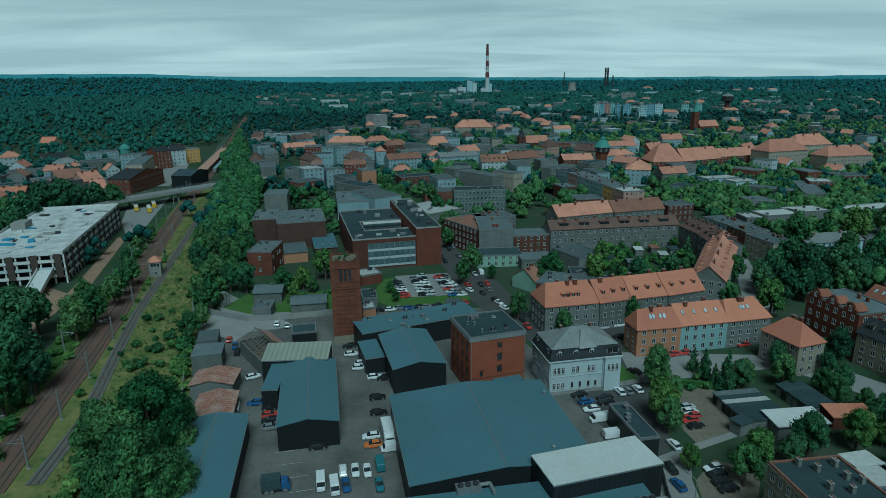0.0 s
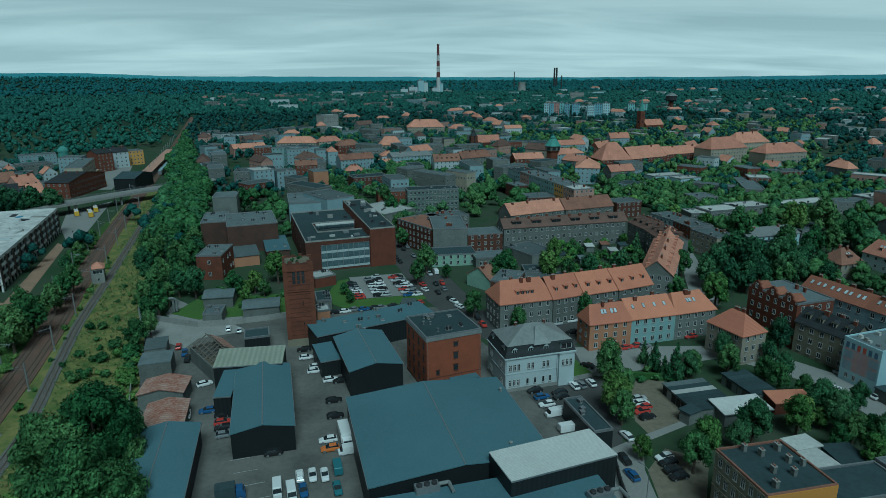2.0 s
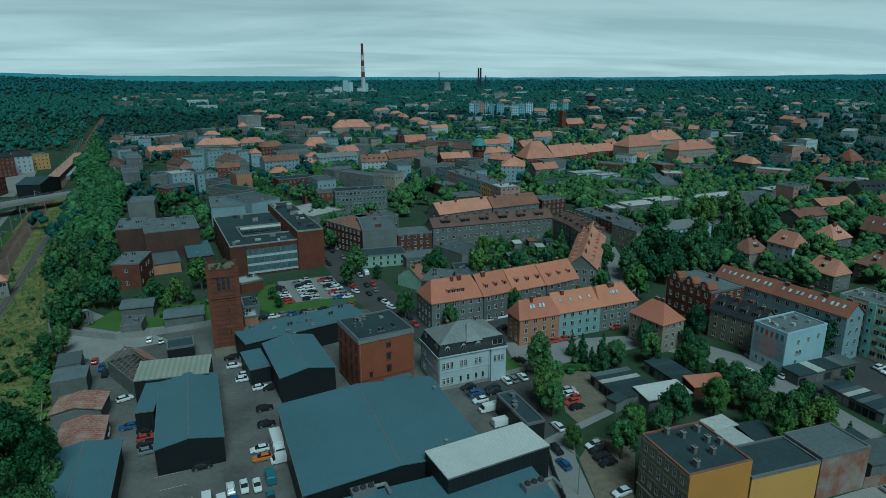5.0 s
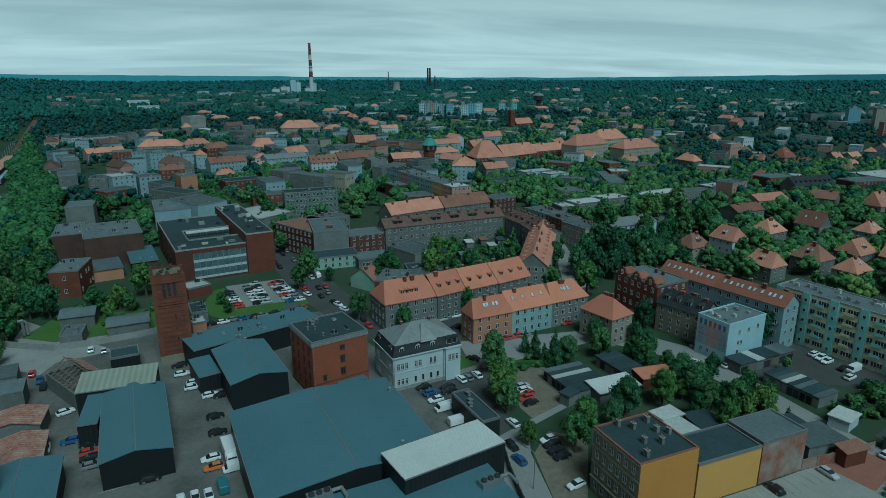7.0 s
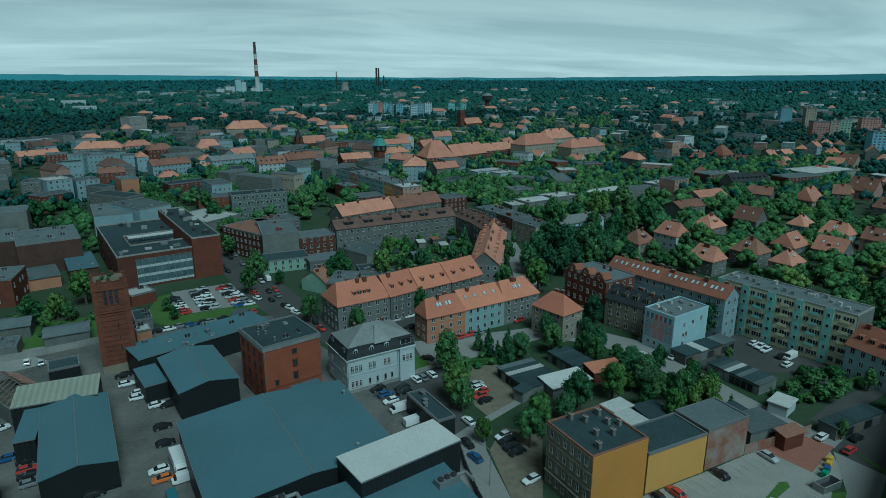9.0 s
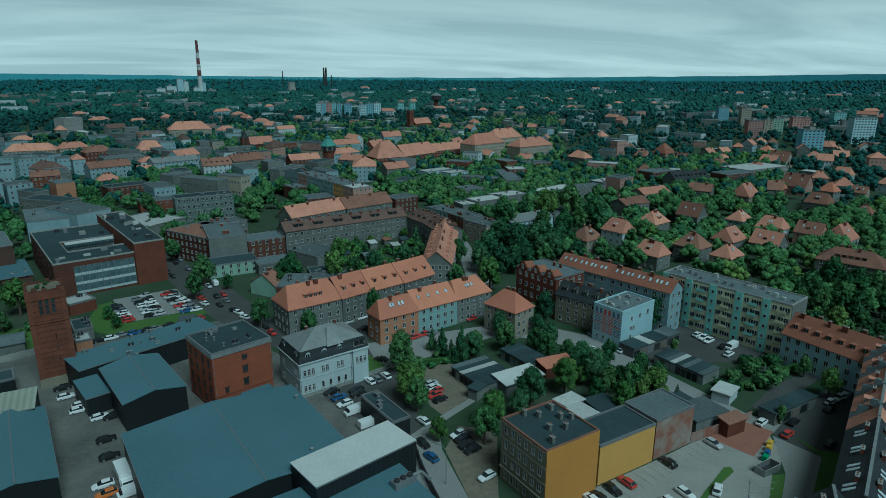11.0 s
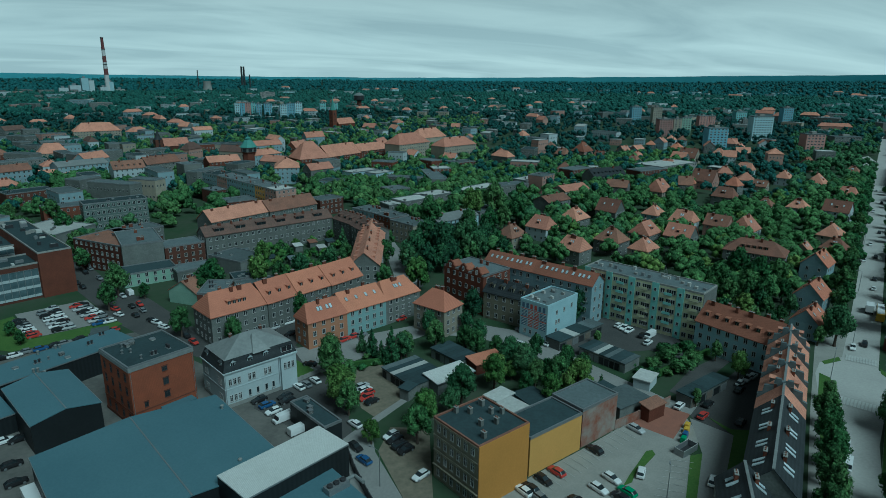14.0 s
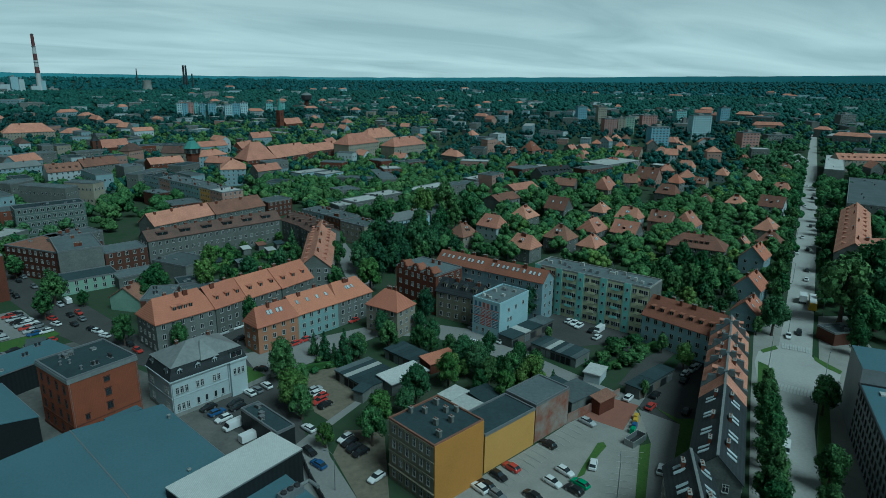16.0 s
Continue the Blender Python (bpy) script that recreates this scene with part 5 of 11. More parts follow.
def mural_block(name, label, cat, x, y, yaw, L, W, h):
    r = base_of(name, label, cat, x, y, yaw, L, W)
    box_part("wall", r, -L / 2, -W / 2, -.5, L / 2, W / 2, h, "plaster_paleblue")
    part("roof", roof_geo(L, W, h, "flat", 0, "felt_grey", gable_m="plaster_paleblue"), r)
    rng = random.Random(6)
    g = Geo()
    def paint(u0, z0, u1, z1, m, d=.012):
        g.box(-L / 2 + u0 * L, -W / 2 - d, z0 * h, -L / 2 + u1 * L, -W / 2 - .003, z1 * h, m)

    for lo, hi in ((.30, .52), (.56, .76)):
        for c0, c1, m in ((.06, .26, "mural_dark"), (.30, .48, "mural_red"), (.52, .70, "mural_red"), (.74, .95, "mural_dark")):
            for j in range(5):
                za, zb = lo + (hi - lo) * j / 5, lo + (hi - lo) * (j + .55) / 5
                paint(c0, za, c1, zb, m)
                paint(c0 + (.02 if j % 2 else .08), zb, c1 - (.08 if j % 2 else .02), za + (hi - lo) / 5 - .004, "mural_white")
    paint(.03, .525, .97, .55, "mural_red")
    paint(.03, .765, .97, .785, "mural_red")
    for k in range(6):
        paint(.07 + k * .15, .80, .16 + k * .15, .94, "mural_red" if k in (2, 3) else "mural_dark")
    part("mural", g, r, "red, white and dark painted abstract mural")
    for k in range(3):
        part("window", window_mesh(1.0, 1.4, "plain"), r, place=side_pose("f", L, W, -L * .3 + k * 2.2, 1.2))
    for u2, z in ((-.2, 8.2), (.05, 8.2), (-.2, 5.0), (-.12, 5.0), (-.2, 2.2), (.3, 8.6)):
        part("window", window_mesh(1.0, 1.3, "plain"), r, place=side_pose("r", L, W, u2 * W, z))
    for k in range(9):
        px, py = rng.uniform(-.35, .35) * L, rng.uniform(-.42, .42) * W
        box_part("roof_vent", r, px - .5, py - .4, h + .1, px + .5, py + .4, h + .1 + rng.uniform(.5, 1.1), rng.choice(("metal_grey", "concrete", "felt_light")))
    return r


mat("mural_red", (0.45, 0.10, 0.07), None, 0.8, 3, 0.4, 0)
mat("mural_white", (0.7, 0.7, 0.7), None, 0.8, 3, 0.4, 0)
mat("mural_dark", (0.11, 0.16, 0.24), None, 0.8, 3, 0.4, 0)
mat("panel_yellow", (0.60, 0.59, 0.38), (0.50, 0.49, 0.32), 0.9, 2.5, 0.2, 0.1)
mat("panel_green", (0.31, 0.57, 0.52), (0.26, 0.48, 0.44), 0.9, 2.5, 0.2, 0.1)


def apartment_slab(name, label, cat, x, y, yaw, L, W, h):
    r = base_of(name, label, cat, x, y, yaw, L, W)
    box_part("wall", r, -L / 2, -W / 2, -.5, L / 2, W / 2, h, "panel_yellow")
    part("roof", roof_geo(L, W, h, "flat", 0, "felt_grey", gable_m="concrete"), r)
    box_part("end_wall", r, L / 2 + .005, -W / 2, -.5, L / 2 + .15, W / 2, h, "plaster_grey", "grey rendered end wall")
    n = 5
    bay = L / n
    for i in range(n):
        c = -L / 2 + (i + .5) * bay
        box_part("stair_strip", r, c - bay * .5 - (.0 if i else 0), -W / 2 - .25, -.2, c - bay * .22, -W / 2 - .01, h + .3, "panel_green", "projecting green stair bay")
        for k in range(5):
            z = 1.2 + k * (h - .4) / 5
            part("window", window_mesh(.9, 1.1, "single"), r, place=side_pose("f", L, W, c - bay * .36, z, .26))
            for u in (-.08, .18, .36):
                part("window", window_mesh(1.5, 1.5, "plain"), r, place=side_pose("f", L, W, c + u * bay, z))
            for u in (-.3, 0, .3):
                part("window", window_mesh(1.5, 1.5, "plain"), r, place=side_pose("b", L, W, -c + u * bay, z))
        for k in range(4):
            z = .9 + (k + 1) * (h - .4) / 5
            g = Geo()
            g.box(-1.3, -.95, 0, 1.3, 0, .12, "concrete")
            g.box(-1.3, -.95, .12, 1.3, -.88, 1.0, "panel_green" if i % 2 else "panel_yellow")
            part("balcony", g, r, place=pose(c + bay * .18, -W / 2, z - .1))
    rng = random.Random(9)
    for k in range(16):
        px, py = (k + .5) / 16 * L - L / 2, rng.uniform(-.2, .3) * W
        box_part("roof_vent", r, px - .5, py - .4, h + .1, px + .5, py + .4, h + .1 + rng.uniform(.5, 1.3), rng.choice(("concrete", "felt_light", "metal_grey")))
    g = Geo()
    for k in range(3):
        g.rod((k * .5, 0, 0), (k * .5, 0, 4.5 - k * .7), .06, "metal_grey")
    g.box(-.6, -.4, 0, 1.5, .4, .8, "felt_light")
    part("antenna_mast", g, r, place=pose(.12 * L, 1, h + .1))
    return r


def yellow_house(name, label, cat, x, y, yaw, L, W, h):
    r = base_of(name, label, cat, x, y, yaw, L, W)
    box_part("wall", r, -L / 2, -W / 2, -.5, L / 2, W / 2, h, "stucco_stone")
    box_part("gable_wall", r, L / 2 + .004, -W / 2, -.5, L / 2 + .2, W / 2, h + .2, "plaster_yellow", "smooth ochre yellow end wall")
    part("roof", roof_geo(L, W, h, "flat", 0, "felt_dark", gable_m="tile_brown"), r)
    for k in range(4):
        z = h * k / 4
        box_part("cornice", r, -L / 2 - .02, -W / 2 - (.35 if k == 0 else .15), z + 3.1, L / 2, -W / 2 + .02, z + 3.35, "stucco_stone")
        for i in range(6):
            u = (i - 2.5) * (L - 1.2) / 6
            part("window", window_mesh(1.05, 1.8, "cross", sill_m="stucco_stone"), r, place=side_pose("f", L, W, u, z + .95))
            g = Geo()
            g.box(-.75, -.18, 0, .75, 0, .22, "stucco_stone")
            part("window_hood", g, r, place=side_pose("f", L, W, u, z + 2.8))
            part("window", window_mesh(1.05, 1.7, "cross", sill_m="stucco_stone"), r, place=side_pose("b", L, W, u, z + .95))
    for px, py, w in ((-.32, .3, 1.2), (-.25, .0, .9), (-.05, .25, .9), (.1, -.1, .9), (.2, .12, .9), (.36, -.28, 1.0), (-.4, -.15, .8), (.05, .38, .8)):
        chimney(r, px * L, py * W, h + .1, w, .7, 1.3, "plaster_grey")
    return r


def terrace(name, label, cat, x, y, yaw, L, W, h, tile="slate_dark", walls=0, sky=0):
    r = base_of(name, label, cat, x, y, yaw, L, W)
    rise_ = W * .5
    box_part("wall", r, -L / 2, -W / 2, -.5, L / 2, W / 2, h, "plaster_grey")
    part("roof", roof_geo(L, W, h, "gable", rise_, tile, .3, "plaster_grey"), r)
    g = Geo()
    g.box(-L / 2 - .3, -.25, h + rise_ + .12, L / 2 + .3, .25, h + rise_ + .34, "zinc_grey")
    part("ridge_cap", g, r, "pale ridge walkway")
    windows(r, L, W, h, 3, "fblr", 2.7, (1.15, 1.7), "cross")
    slope = math.degrees(math.atan2(rise_, W / 2))
    for i in range(walls):
        cx = (i + .5) / walls * L - L / 2
        g = Geo()
        k = W / 2 + .3
        o = 1.3
        prof = [(-k, h - .3), (0, h + rise_), (k, h - .3), (k, h + 1.2), (k * .8, h + 1.6), (k * .76, h + rise_ * .45 + 1.4), (k * .4, h + rise_ * .5 + 1.5), (k * .36, h + rise_ + 1.0), (k * .12, h + rise_ + 1.0), (k * .1, h + rise_ + .5),
                (-k * .1, h + rise_ + .5), (-k * .12, h + rise_ + 1.0), (-k * .36, h + rise_ + 1.0), (-k * .4, h + rise_ * .5 + 1.5), (-k * .76, h + rise_ * .45 + 1.4), (-k * .8, h + 1.6), (-k, h + 1.2)]
        v = [(-.4, py, pz) for py, pz in prof]
        n = len(v)
        g.v += v + [(.4, p[1], p[2]) for p in v]
        s = g.slot("felt_grey")
        g.f += [tuple(range(n)), tuple(range(2 * n - 1, n - 1, -1))] + [(q, n + q, n + (q + 1) % n, (q + 1) % n) for q in range(n)]
        g.m += [s] * len(g.f)
        part("fire_wall", g, r, "grey stepped fire wall across the roof", pose(cx, 0, 0))
        for sgn in (-1, 1):
            part("dormer", dormer_mesh(1.6, 1.6, 2.2, "plaster_grey", tile), r, place=pose(cx + L / walls * .5, 0, 0, 0, 0, 0 if sgn < 0 else 180) @ pose(0, -W / 2 * .62, h + rise_ * .34))
    for sgn in (-1, 1):
        turn = pose(0, 0, 0, 0, 0, 0 if sgn < 0 else 180)
        for i in range(sky * 2):
            cx = ((i // 2 + .5) / sky) * (L * .92) - L * .46 + (.75 if i % 2 else -.75)
            g = skylight_big()
            part("roof_window", g, r, "long white framed roof window", turn @ pose(cx, -W / 2 * .5, h + rise_ * .5 + .25) @ pose(0, 0, 0, slope - 9))
        for i in range(max(2, int(L / 8))):
            chimney(r, (i + .5) / max(2, int(L / 8)) * L - L / 2 + 1.5, sgn * 1.6, h + rise_ * .62, 1.6, .6, rise_ * .3)
    return r


def skylight_big():
    if "skybig" not in SHARED:
        g = Geo()
        g.box(-.36, -1.2, 0, .36, 1.2, .14, "plaster_white")
        g.box(-.28, -1.1, .13, .28, 1.1, .16, "skylight")
        SHARED["skybig"] = g.mesh("roof_window")
    return SHARED["skybig"]


def dark_office(name, label, cat, x, y, yaw, L, W, h):
    r = base_of(name, label, cat, x, y, yaw, L, W)
    box_part("wall", r, -L / 2, -W / 2, -.5, L / 2, W / 2, h, "cladding_grey")
    part("roof", roof_geo(L, W, h, "flat", 0, "roof_teal", gable_m="metal_dark"), r)
    box_part("upper_block", r, -L / 2 - 14, -W / 2 + .2, -.5, -L / 2 - .01, W / 2 - 2, h + 4, "cladding_grey", "taller grey stair block", "roof_teal")
    windows(r, L, W, h, 5, "f", 2.4, (1.2, 1.5), "single", frame_m="metal_dark", sill="metal_dark")
    for k in range(6):
        px, py = -L / 2 + 4 + k * 4.5, -W / 2 + 4 + (k % 3) * 5
        box_part("rooflight", r, px - .9, py - .6, h + .1, px + .9, py + .6, h + .5, "felt_light")
    return r


mat("cladding_grey", (0.27, 0.28, 0.285), (0.21, 0.22, 0.225), 0.6, 2, 0.2, 0.1)


def car_deck(name, label, cat, x, y, yaw, L, W, h):
    r = base_of(name, label, cat, x, y, yaw, L, W)
    n = 4
    for k in range(1, n + 1):
        z = h * k / n
        box_part("deck_slab", r, -L / 2, -W / 2, z - .4, L / 2, W / 2, z, "concrete" if k < n else "concrete_new", "", "membrane" if k == n else None)
    # dark box added inside the open decks in place of their shade
    box_part("core", r, -L / 2 + 4, -W / 2 + 4, -.3, L / 2 - 4, W / 2 - 4, h - .5, "metal_dark", "dark box that stands for the shade inside the decks")
    for s in "fblr":
        span = L if s in "fb" else W
        m = int(span / 4.2)
        for i in range(m):
            u = (i + .5) / m * span - span / 2
            g = Geo()
            g.box(-.3, 0, -.3, .3, .5, h - .4, "concrete_new")
            part("column", g, r, place=side_pose(s, L, W, u + span / m * .48, 0, -.3))
            if i % 2 == 0:
                # tall dark brown cladding between the white balustrades
                g = Geo()
                g.box(-span / m * .3, 0, 0, span / m * .3, .16, h * .78, "cladding_brown")
                part("panel", g, r, "tall dark brown facade panel", side_pose(s, L, W, u, h * .22, .16))
            else:
                for k in range(1, n):
                    g = Geo()
                    g.box(-span / m * .68, 0, 0, span / m * .68, .12, 1.25, "plaster_white" if k == 2 else "concrete_new")
                    part("balustrade", g, r, place=side_pose(s, L, W, u, h * k / n - .3, .12))
    for x0, y0, x1, y1 in ((-L / 2, -W / 2, L / 2, -W / 2 + .3), (-L / 2, W / 2 - .3, L / 2, W / 2), (-L / 2, -W / 2 + .3, -L / 2 + .3, W / 2 - .3), (L / 2 - .3, -W / 2 + .3, L / 2, W / 2 - .3)):
        box_part("parapet", r, x0, y0, h, x1, y1, h + 1.0, "concrete_new")
    rng = random.Random(12)
    box_part("stair_head", r, 0, W / 2 - 9, h, 9, W / 2 - 3, h + 3.2, "concrete", "stair tower on the roof")
    for k in range(34):
        px, py = rng.uniform(-.45, .42) * L, rng.uniform(-.42, .38) * W
        g = Geo()
        a = rng.uniform(1, 4)
        g.box(-a, -rng.uniform(.6, 2), 0, a, rng.uniform(.6, 2), rng.uniform(.15, .9), rng.choice(("plaster_white", "concrete_new", "membrane", "concrete", "metal_dark", "site_blue")))
        part("roof_material", g, r, place=pose(px, py, h + .004, 0, 0, rng.uniform(0, 90)))
    # loop ramp on the roof
    g = Geo()
    nseg = 28
    for i in range(nseg):
        a0, a1 = i / nseg * 5.4, (i + 1) / nseg * 5.4
        for r0, r1, z0, z1 in ((5.4, 6.6, 0, .9),):
            p = [(r0 * math.cos(a0), r0 * math.sin(a0)), (r1 * math.cos(a0), r1 * math.sin(a0)), (r1 * math.cos(a1), r1 * math.sin(a1)), (r0 * math.cos(a1), r0 * math.sin(a1))]
            g.face([(q[0], q[1], z1) for q in p], "membrane")
            g.face([(p[1][0], p[1][1], z0), (p[2][0], p[2][1], z0), (p[2][0], p[2][1], z1), (p[1][0], p[1][1], z1)], "membrane")
            g.face([(p[0][0], p[0][1], z0), (p[0][0], p[0][1], z1), (p[3][0], p[3][1], z1), (p[3][0], p[3][1], z0)], "membrane")
    part("ramp_wall", g, r, "curved white ramp wall", pose(2, -W * .22, h))
    # access ramp
    g = Geo()
    y0, y1 = -W / 2 + 4, -W / 2 + 10
    x0, x1 = -L / 2 - 26, -L / 2 - .2
    z1 = h * .5
    g.v += [(x0, y0, .1), (x1, y0, z1), (x1, y1, z1), (x0, y1, .1), (x0, y0, -.3), (x1, y0, z1 - .7), (x1, y1, z1 - .7), (x0, y1, -.3)]
    g.f += [(0, 1, 2, 3), (4, 7, 6, 5), (0, 4, 5, 1), (1, 5, 6, 2), (3, 2, 6, 7), (0, 3, 7, 4)]
    g.m += [g.slot("concrete_new")] * 6
    part("ramp", g, r, "sloping concrete access ramp")
    for yy in (y0, y1 - .3):
        g = Geo()
        g.v += [(x0, yy, .1), (x1, yy, z1), (x1, yy + .3, z1), (x0, yy + .3, .1), (x0, yy, 1.1), (x1, yy, z1 + 1), (x1, yy + .3, z1 + 1), (x0, yy + .3, 1.1)]
        g.f += [(4, 5, 6, 7), (0, 1, 5, 4), (1, 2, 6, 5), (3, 0, 4, 7), (2, 3, 7, 6)]
        g.m += [g.slot("concrete_new")] * 5
        part("ramp_parapet", g, r)
    return r


mat("cladding_brown", (0.075, 0.058, 0.05), (0.05, 0.04, 0.036), 0.7, 2, 0.2, 0.1)
mat("membrane", (0.62, 0.62, 0.61), (0.30, 0.30, 0.295), 0.7, 0.5, 0.16, 0.1, patch=0.7)
mat("site_blue", (0.10, 0.27, 0.42), None, 0.6, 2, 0.4, 0)


def signal_box(name, label, cat, x, y, yaw, L, W, h):
    r = base_of(name, label, cat, x, y, yaw, L, W)
    box_part("wall", r, -L / 2, -W / 2, -.3, L / 2, W / 2, h, "concrete")
    part("roof", roof_geo(L, W, h, "hip", 1.8, "tile_faded", .4), r)
    for s in "flrb":
        span = L if s in "fb" else W
        part("window", window_mesh(span * .8, 1.6, "triple"), r, place=side_pose(s, L, W, 0, h - 2.3))
        part("window", window_mesh(1.0, 1.2, "plain"), r, place=side_pose(s, L, W, .1, 1.2))
    return r


def ruin(name, label, cat, x, y, yaw, L, W, h):
    r = base_of(name, label, cat, x, y, yaw, L, W)
    for x0, y0, x1, y1 in ((-L / 2, -W / 2, L / 2, -W / 2 + .4), (-L / 2, W / 2 - .4, L / 2, W / 2), (-L / 2, -W / 2 + .4, -L / 2 + .4, W / 2 - .4), (L / 2 - .4, -W / 2 + .4, L / 2, W / 2 - .4)):
        box_part("wall", r, x0, y0, -.3, x1, y1, h, "plaster_grey")
    box_part("floor", r, -L / 2 + .4, -W / 2 + .4, -.2, L / 2 - .4, W / 2 - .4, .2, "bare_soil", "rubble strewn floor")
    n = 9
    for i in range(n):
        c = (i + .5) / n * L - L / 2
        g = Geo()
        g.rod((c, -W / 2, h), (c, 0, h + 3), .14, "timber_grey")
        g.rod((c, W / 2, h), (c, 0, h + 3), .14, "timber_grey")
        g.rod((c, -W / 2 + .3, h + .2), (c, W / 2 - .3, h + .2), .12, "timber_grey")
        part("rafter", g, r, "bare weathered rafters")
    for yy, z in ((0, h + 3), (-W / 4, h + 1.5), (W / 4, h + 1.5), (-W / 2.6, h + .8)):
        g = Geo()
        g.rod((-L / 2, yy, z), (L / 2, yy, z), .12, "timber_grey")
        part("purlin", g, r)
    g = Geo()
    g.face([(-L / 2, W / 2, h + .15), (L * .1, W / 2, h + .15), (L * .1, W * .12, h + 2.4), (-L / 2, W * .12, h + 2.4)], "rust_metal")
    g.face([(-L / 2, W * .12, h + 2.36), (L * .1, W * .12, h + 2.36), (L * .1, W / 2, h + .11), (-L / 2, W / 2, h + .11)], "rust_metal")
    part("roof_sheet", g, r, "remaining rusty roof sheeting")
    return r


def garages(name, label, cat, x, y, yaw, L, W, h, n=6, tile="felt_dark"):
    r = base_of(name, label, cat, x, y, yaw, L, W)
    box_part("wall", r, -L / 2, -W / 2, -.3, L / 2, W / 2, h, "plaster_grey")
    rng = random.Random(int(abs(x)))
    for i in range(n):
        x0, x1 = -L / 2 + L * i / n, -L / 2 + L * (i + 1) / n
        m = rng.choice((tile, tile, "felt_grey", "felt_dark", "felt_light" if i == n // 3 else tile))
        box_part("roof_panel", r, x0 + .01 - (.2 if i == 0 else 0), -W / 2 - .35, h, x1 - .01 + (.2 if i == n - 1 else 0), W / 2 + .2, h + .2 + rng.uniform(0, .12), m)
        g = Geo()
        w = (x1 - x0) * .4
        g.box(-w, -.06, 0, w, 0, 2.15, rng.choice(("metal_dark", "timber_grey", "metal_grey", "cladding_dark")))
        part("door", g, r, place=pose((x0 + x1) / 2, -W / 2 - .004, 0))
    return r


def gabled_tenement(name, label, cat, x, y, yaw, L, W, h, **k):
    """A brick tenement whose front rises into shaped gables."""
    r = house(name, label, cat, x, y, yaw, L, W, h, **k)
    n = 3
    for i in range(n):
        c = (i + .5) / n * L - L / 2
        w = L / n * .36
        g = Geo()
        v = [(-w, h - .2), (w, h - .2), (w, h + .8), (w * .6, h + 1.2), (w * .55, h + 2), (0, h + 2.9), (-w * .55, h + 2), (-w * .6, h + 1.2), (-w, h + .8)]
        q = len(v)
        g.v += [(c + a, -W / 2 - .12, z) for a, z in v] + [(c + a, -W / 2 + .4, z) for a, z in v]
        g.f += [tuple(range(q)), tuple(range(2 * q - 1, q - 1, -1))] + [(j, q + j, q + (j + 1) % q, (j + 1) % q) for j in range(q)]
        g.m += [g.slot("brick_red")] * len(g.f)
        part("gable", g, r, "shaped red brick gable")
        part("window", window_mesh(1.0, 1.6, "cross"), r, place=pose(c, -W / 2 - .13, h + .2))
        g = Geo()
        g.v += [(c - w, -W / 2 + .4, h + .6), (c, -W / 2 + .4, h + 2.5), (c + w, -W / 2 + .4, h + .6), (c - w, -W * .2, h + .55), (c, -W * .2, h + 2.3), (c + w, -W * .2, h + .55)]
        g.f += [(0, 1, 4, 3), (1, 2, 5, 4), (3, 4, 5), (0, 3, 5, 2)]
        g.m += [g.slot("tile_dull")] * 4
        part("gable_roof", g, r)
    return r


# ---- buildings ----
house('warehouse', 'long warehouse with low teal metal gable roof', 'warehouse', -47.8, 104.5, 99.7, 42.0, 13.0, 5.5, roof='gable', rise=1.2, wall='cladding_dark', tile='roof_teal', floors=0)
house('warehouse', 'dark clad warehouse with teal metal gable roof', 'warehouse', -33.1, 136.9, 100.9, 31.5, 13.4, 6.0, roof='gable', rise=1.3, wall='cladding_dark', tile='roof_teal', over=0.15, floors=0)
house('warehouse_annex', 'low annex with teal metal roof beside the warehouse', 'annex', -43.4, 145.2, 3.0, 4.0, 15.0, 5.5, roof='shed', rise=0.6, wall='cladding_dark', tile='roof_teal', over=0.1, floors=0)
house('storage_shed', 'shed with a pale ribbed sheet roof', 'shed', -40.0, 155.8, 3.3, 17.4, 9.1, 7.0, roof='shed', rise=1.0, wall='cladding_dark', tile='roof_ribbed', over=0.1, floors=0)
house('storage_shed', 'small dark box-shaped shed with a flat roof', 'shed', -43.5, 179.7, 12.4, 7.3, 6.9, 4.0, roof='flat', wall='cladding_dark', tile='felt_dark', floors=0)
house('shed', 'shed with a rusty sheet-metal gable roof', 'shed', -60.0, 147.8, 93.7, 8.2, 10.8, 4.0, roof='gable', rise=1.2, wall='plaster_grey', tile='rust_metal', floors=0)
house('shed', 'old shed with a rusted brown sheet roof', 'shed', -55.4, 134.6, 100.1, 11.6, 9.1, 3.5, roof='gable', rise=1.0, wall='plaster_grey', tile='rust_metal', floors=0)
house('shed', 'grey shed with a flat felt roof', 'shed', -67.2, 162.8, 11.8, 8.1, 7.8, 5.0, roof='low', wall='plaster_grey', tile='felt_grey', over=0.1, floors=0)
house('shed', 'small grey shed with a felt roof', 'shed', -71.6, 174.8, 14.8, 5.9, 8.6, 4.0, roof='low', wall='plaster_grey', tile='felt_grey', over=0.1, floors=0)
house('warehouse', 'dark clad hall with teal metal gable roof', 'warehouse', -9.2, 158.2, 105.0, 23.3, 14.0, 7.0, roof='gable', rise=1.4, wall='cladding_dark', tile='roof_teal', over=0.15, floors=0)
house('warehouse', 'wide low hall with teal metal roof and vents', 'warehouse', -8.6, 182.1, 23.5, 38.3, 11.8, 6.6, roof='low', wall='cladding_dark', tile='roof_teal', boxes=8, over=0.15, floors=0)
house('warehouse_annex', 'low annex with teal metal roof', 'annex', -20.8, 162.8, 18.0, 5.4, 11.5, 4.5, roof='shed', rise=0.4, wall='cladding_dark', tile='roof_teal', over=0.1, floors=0)
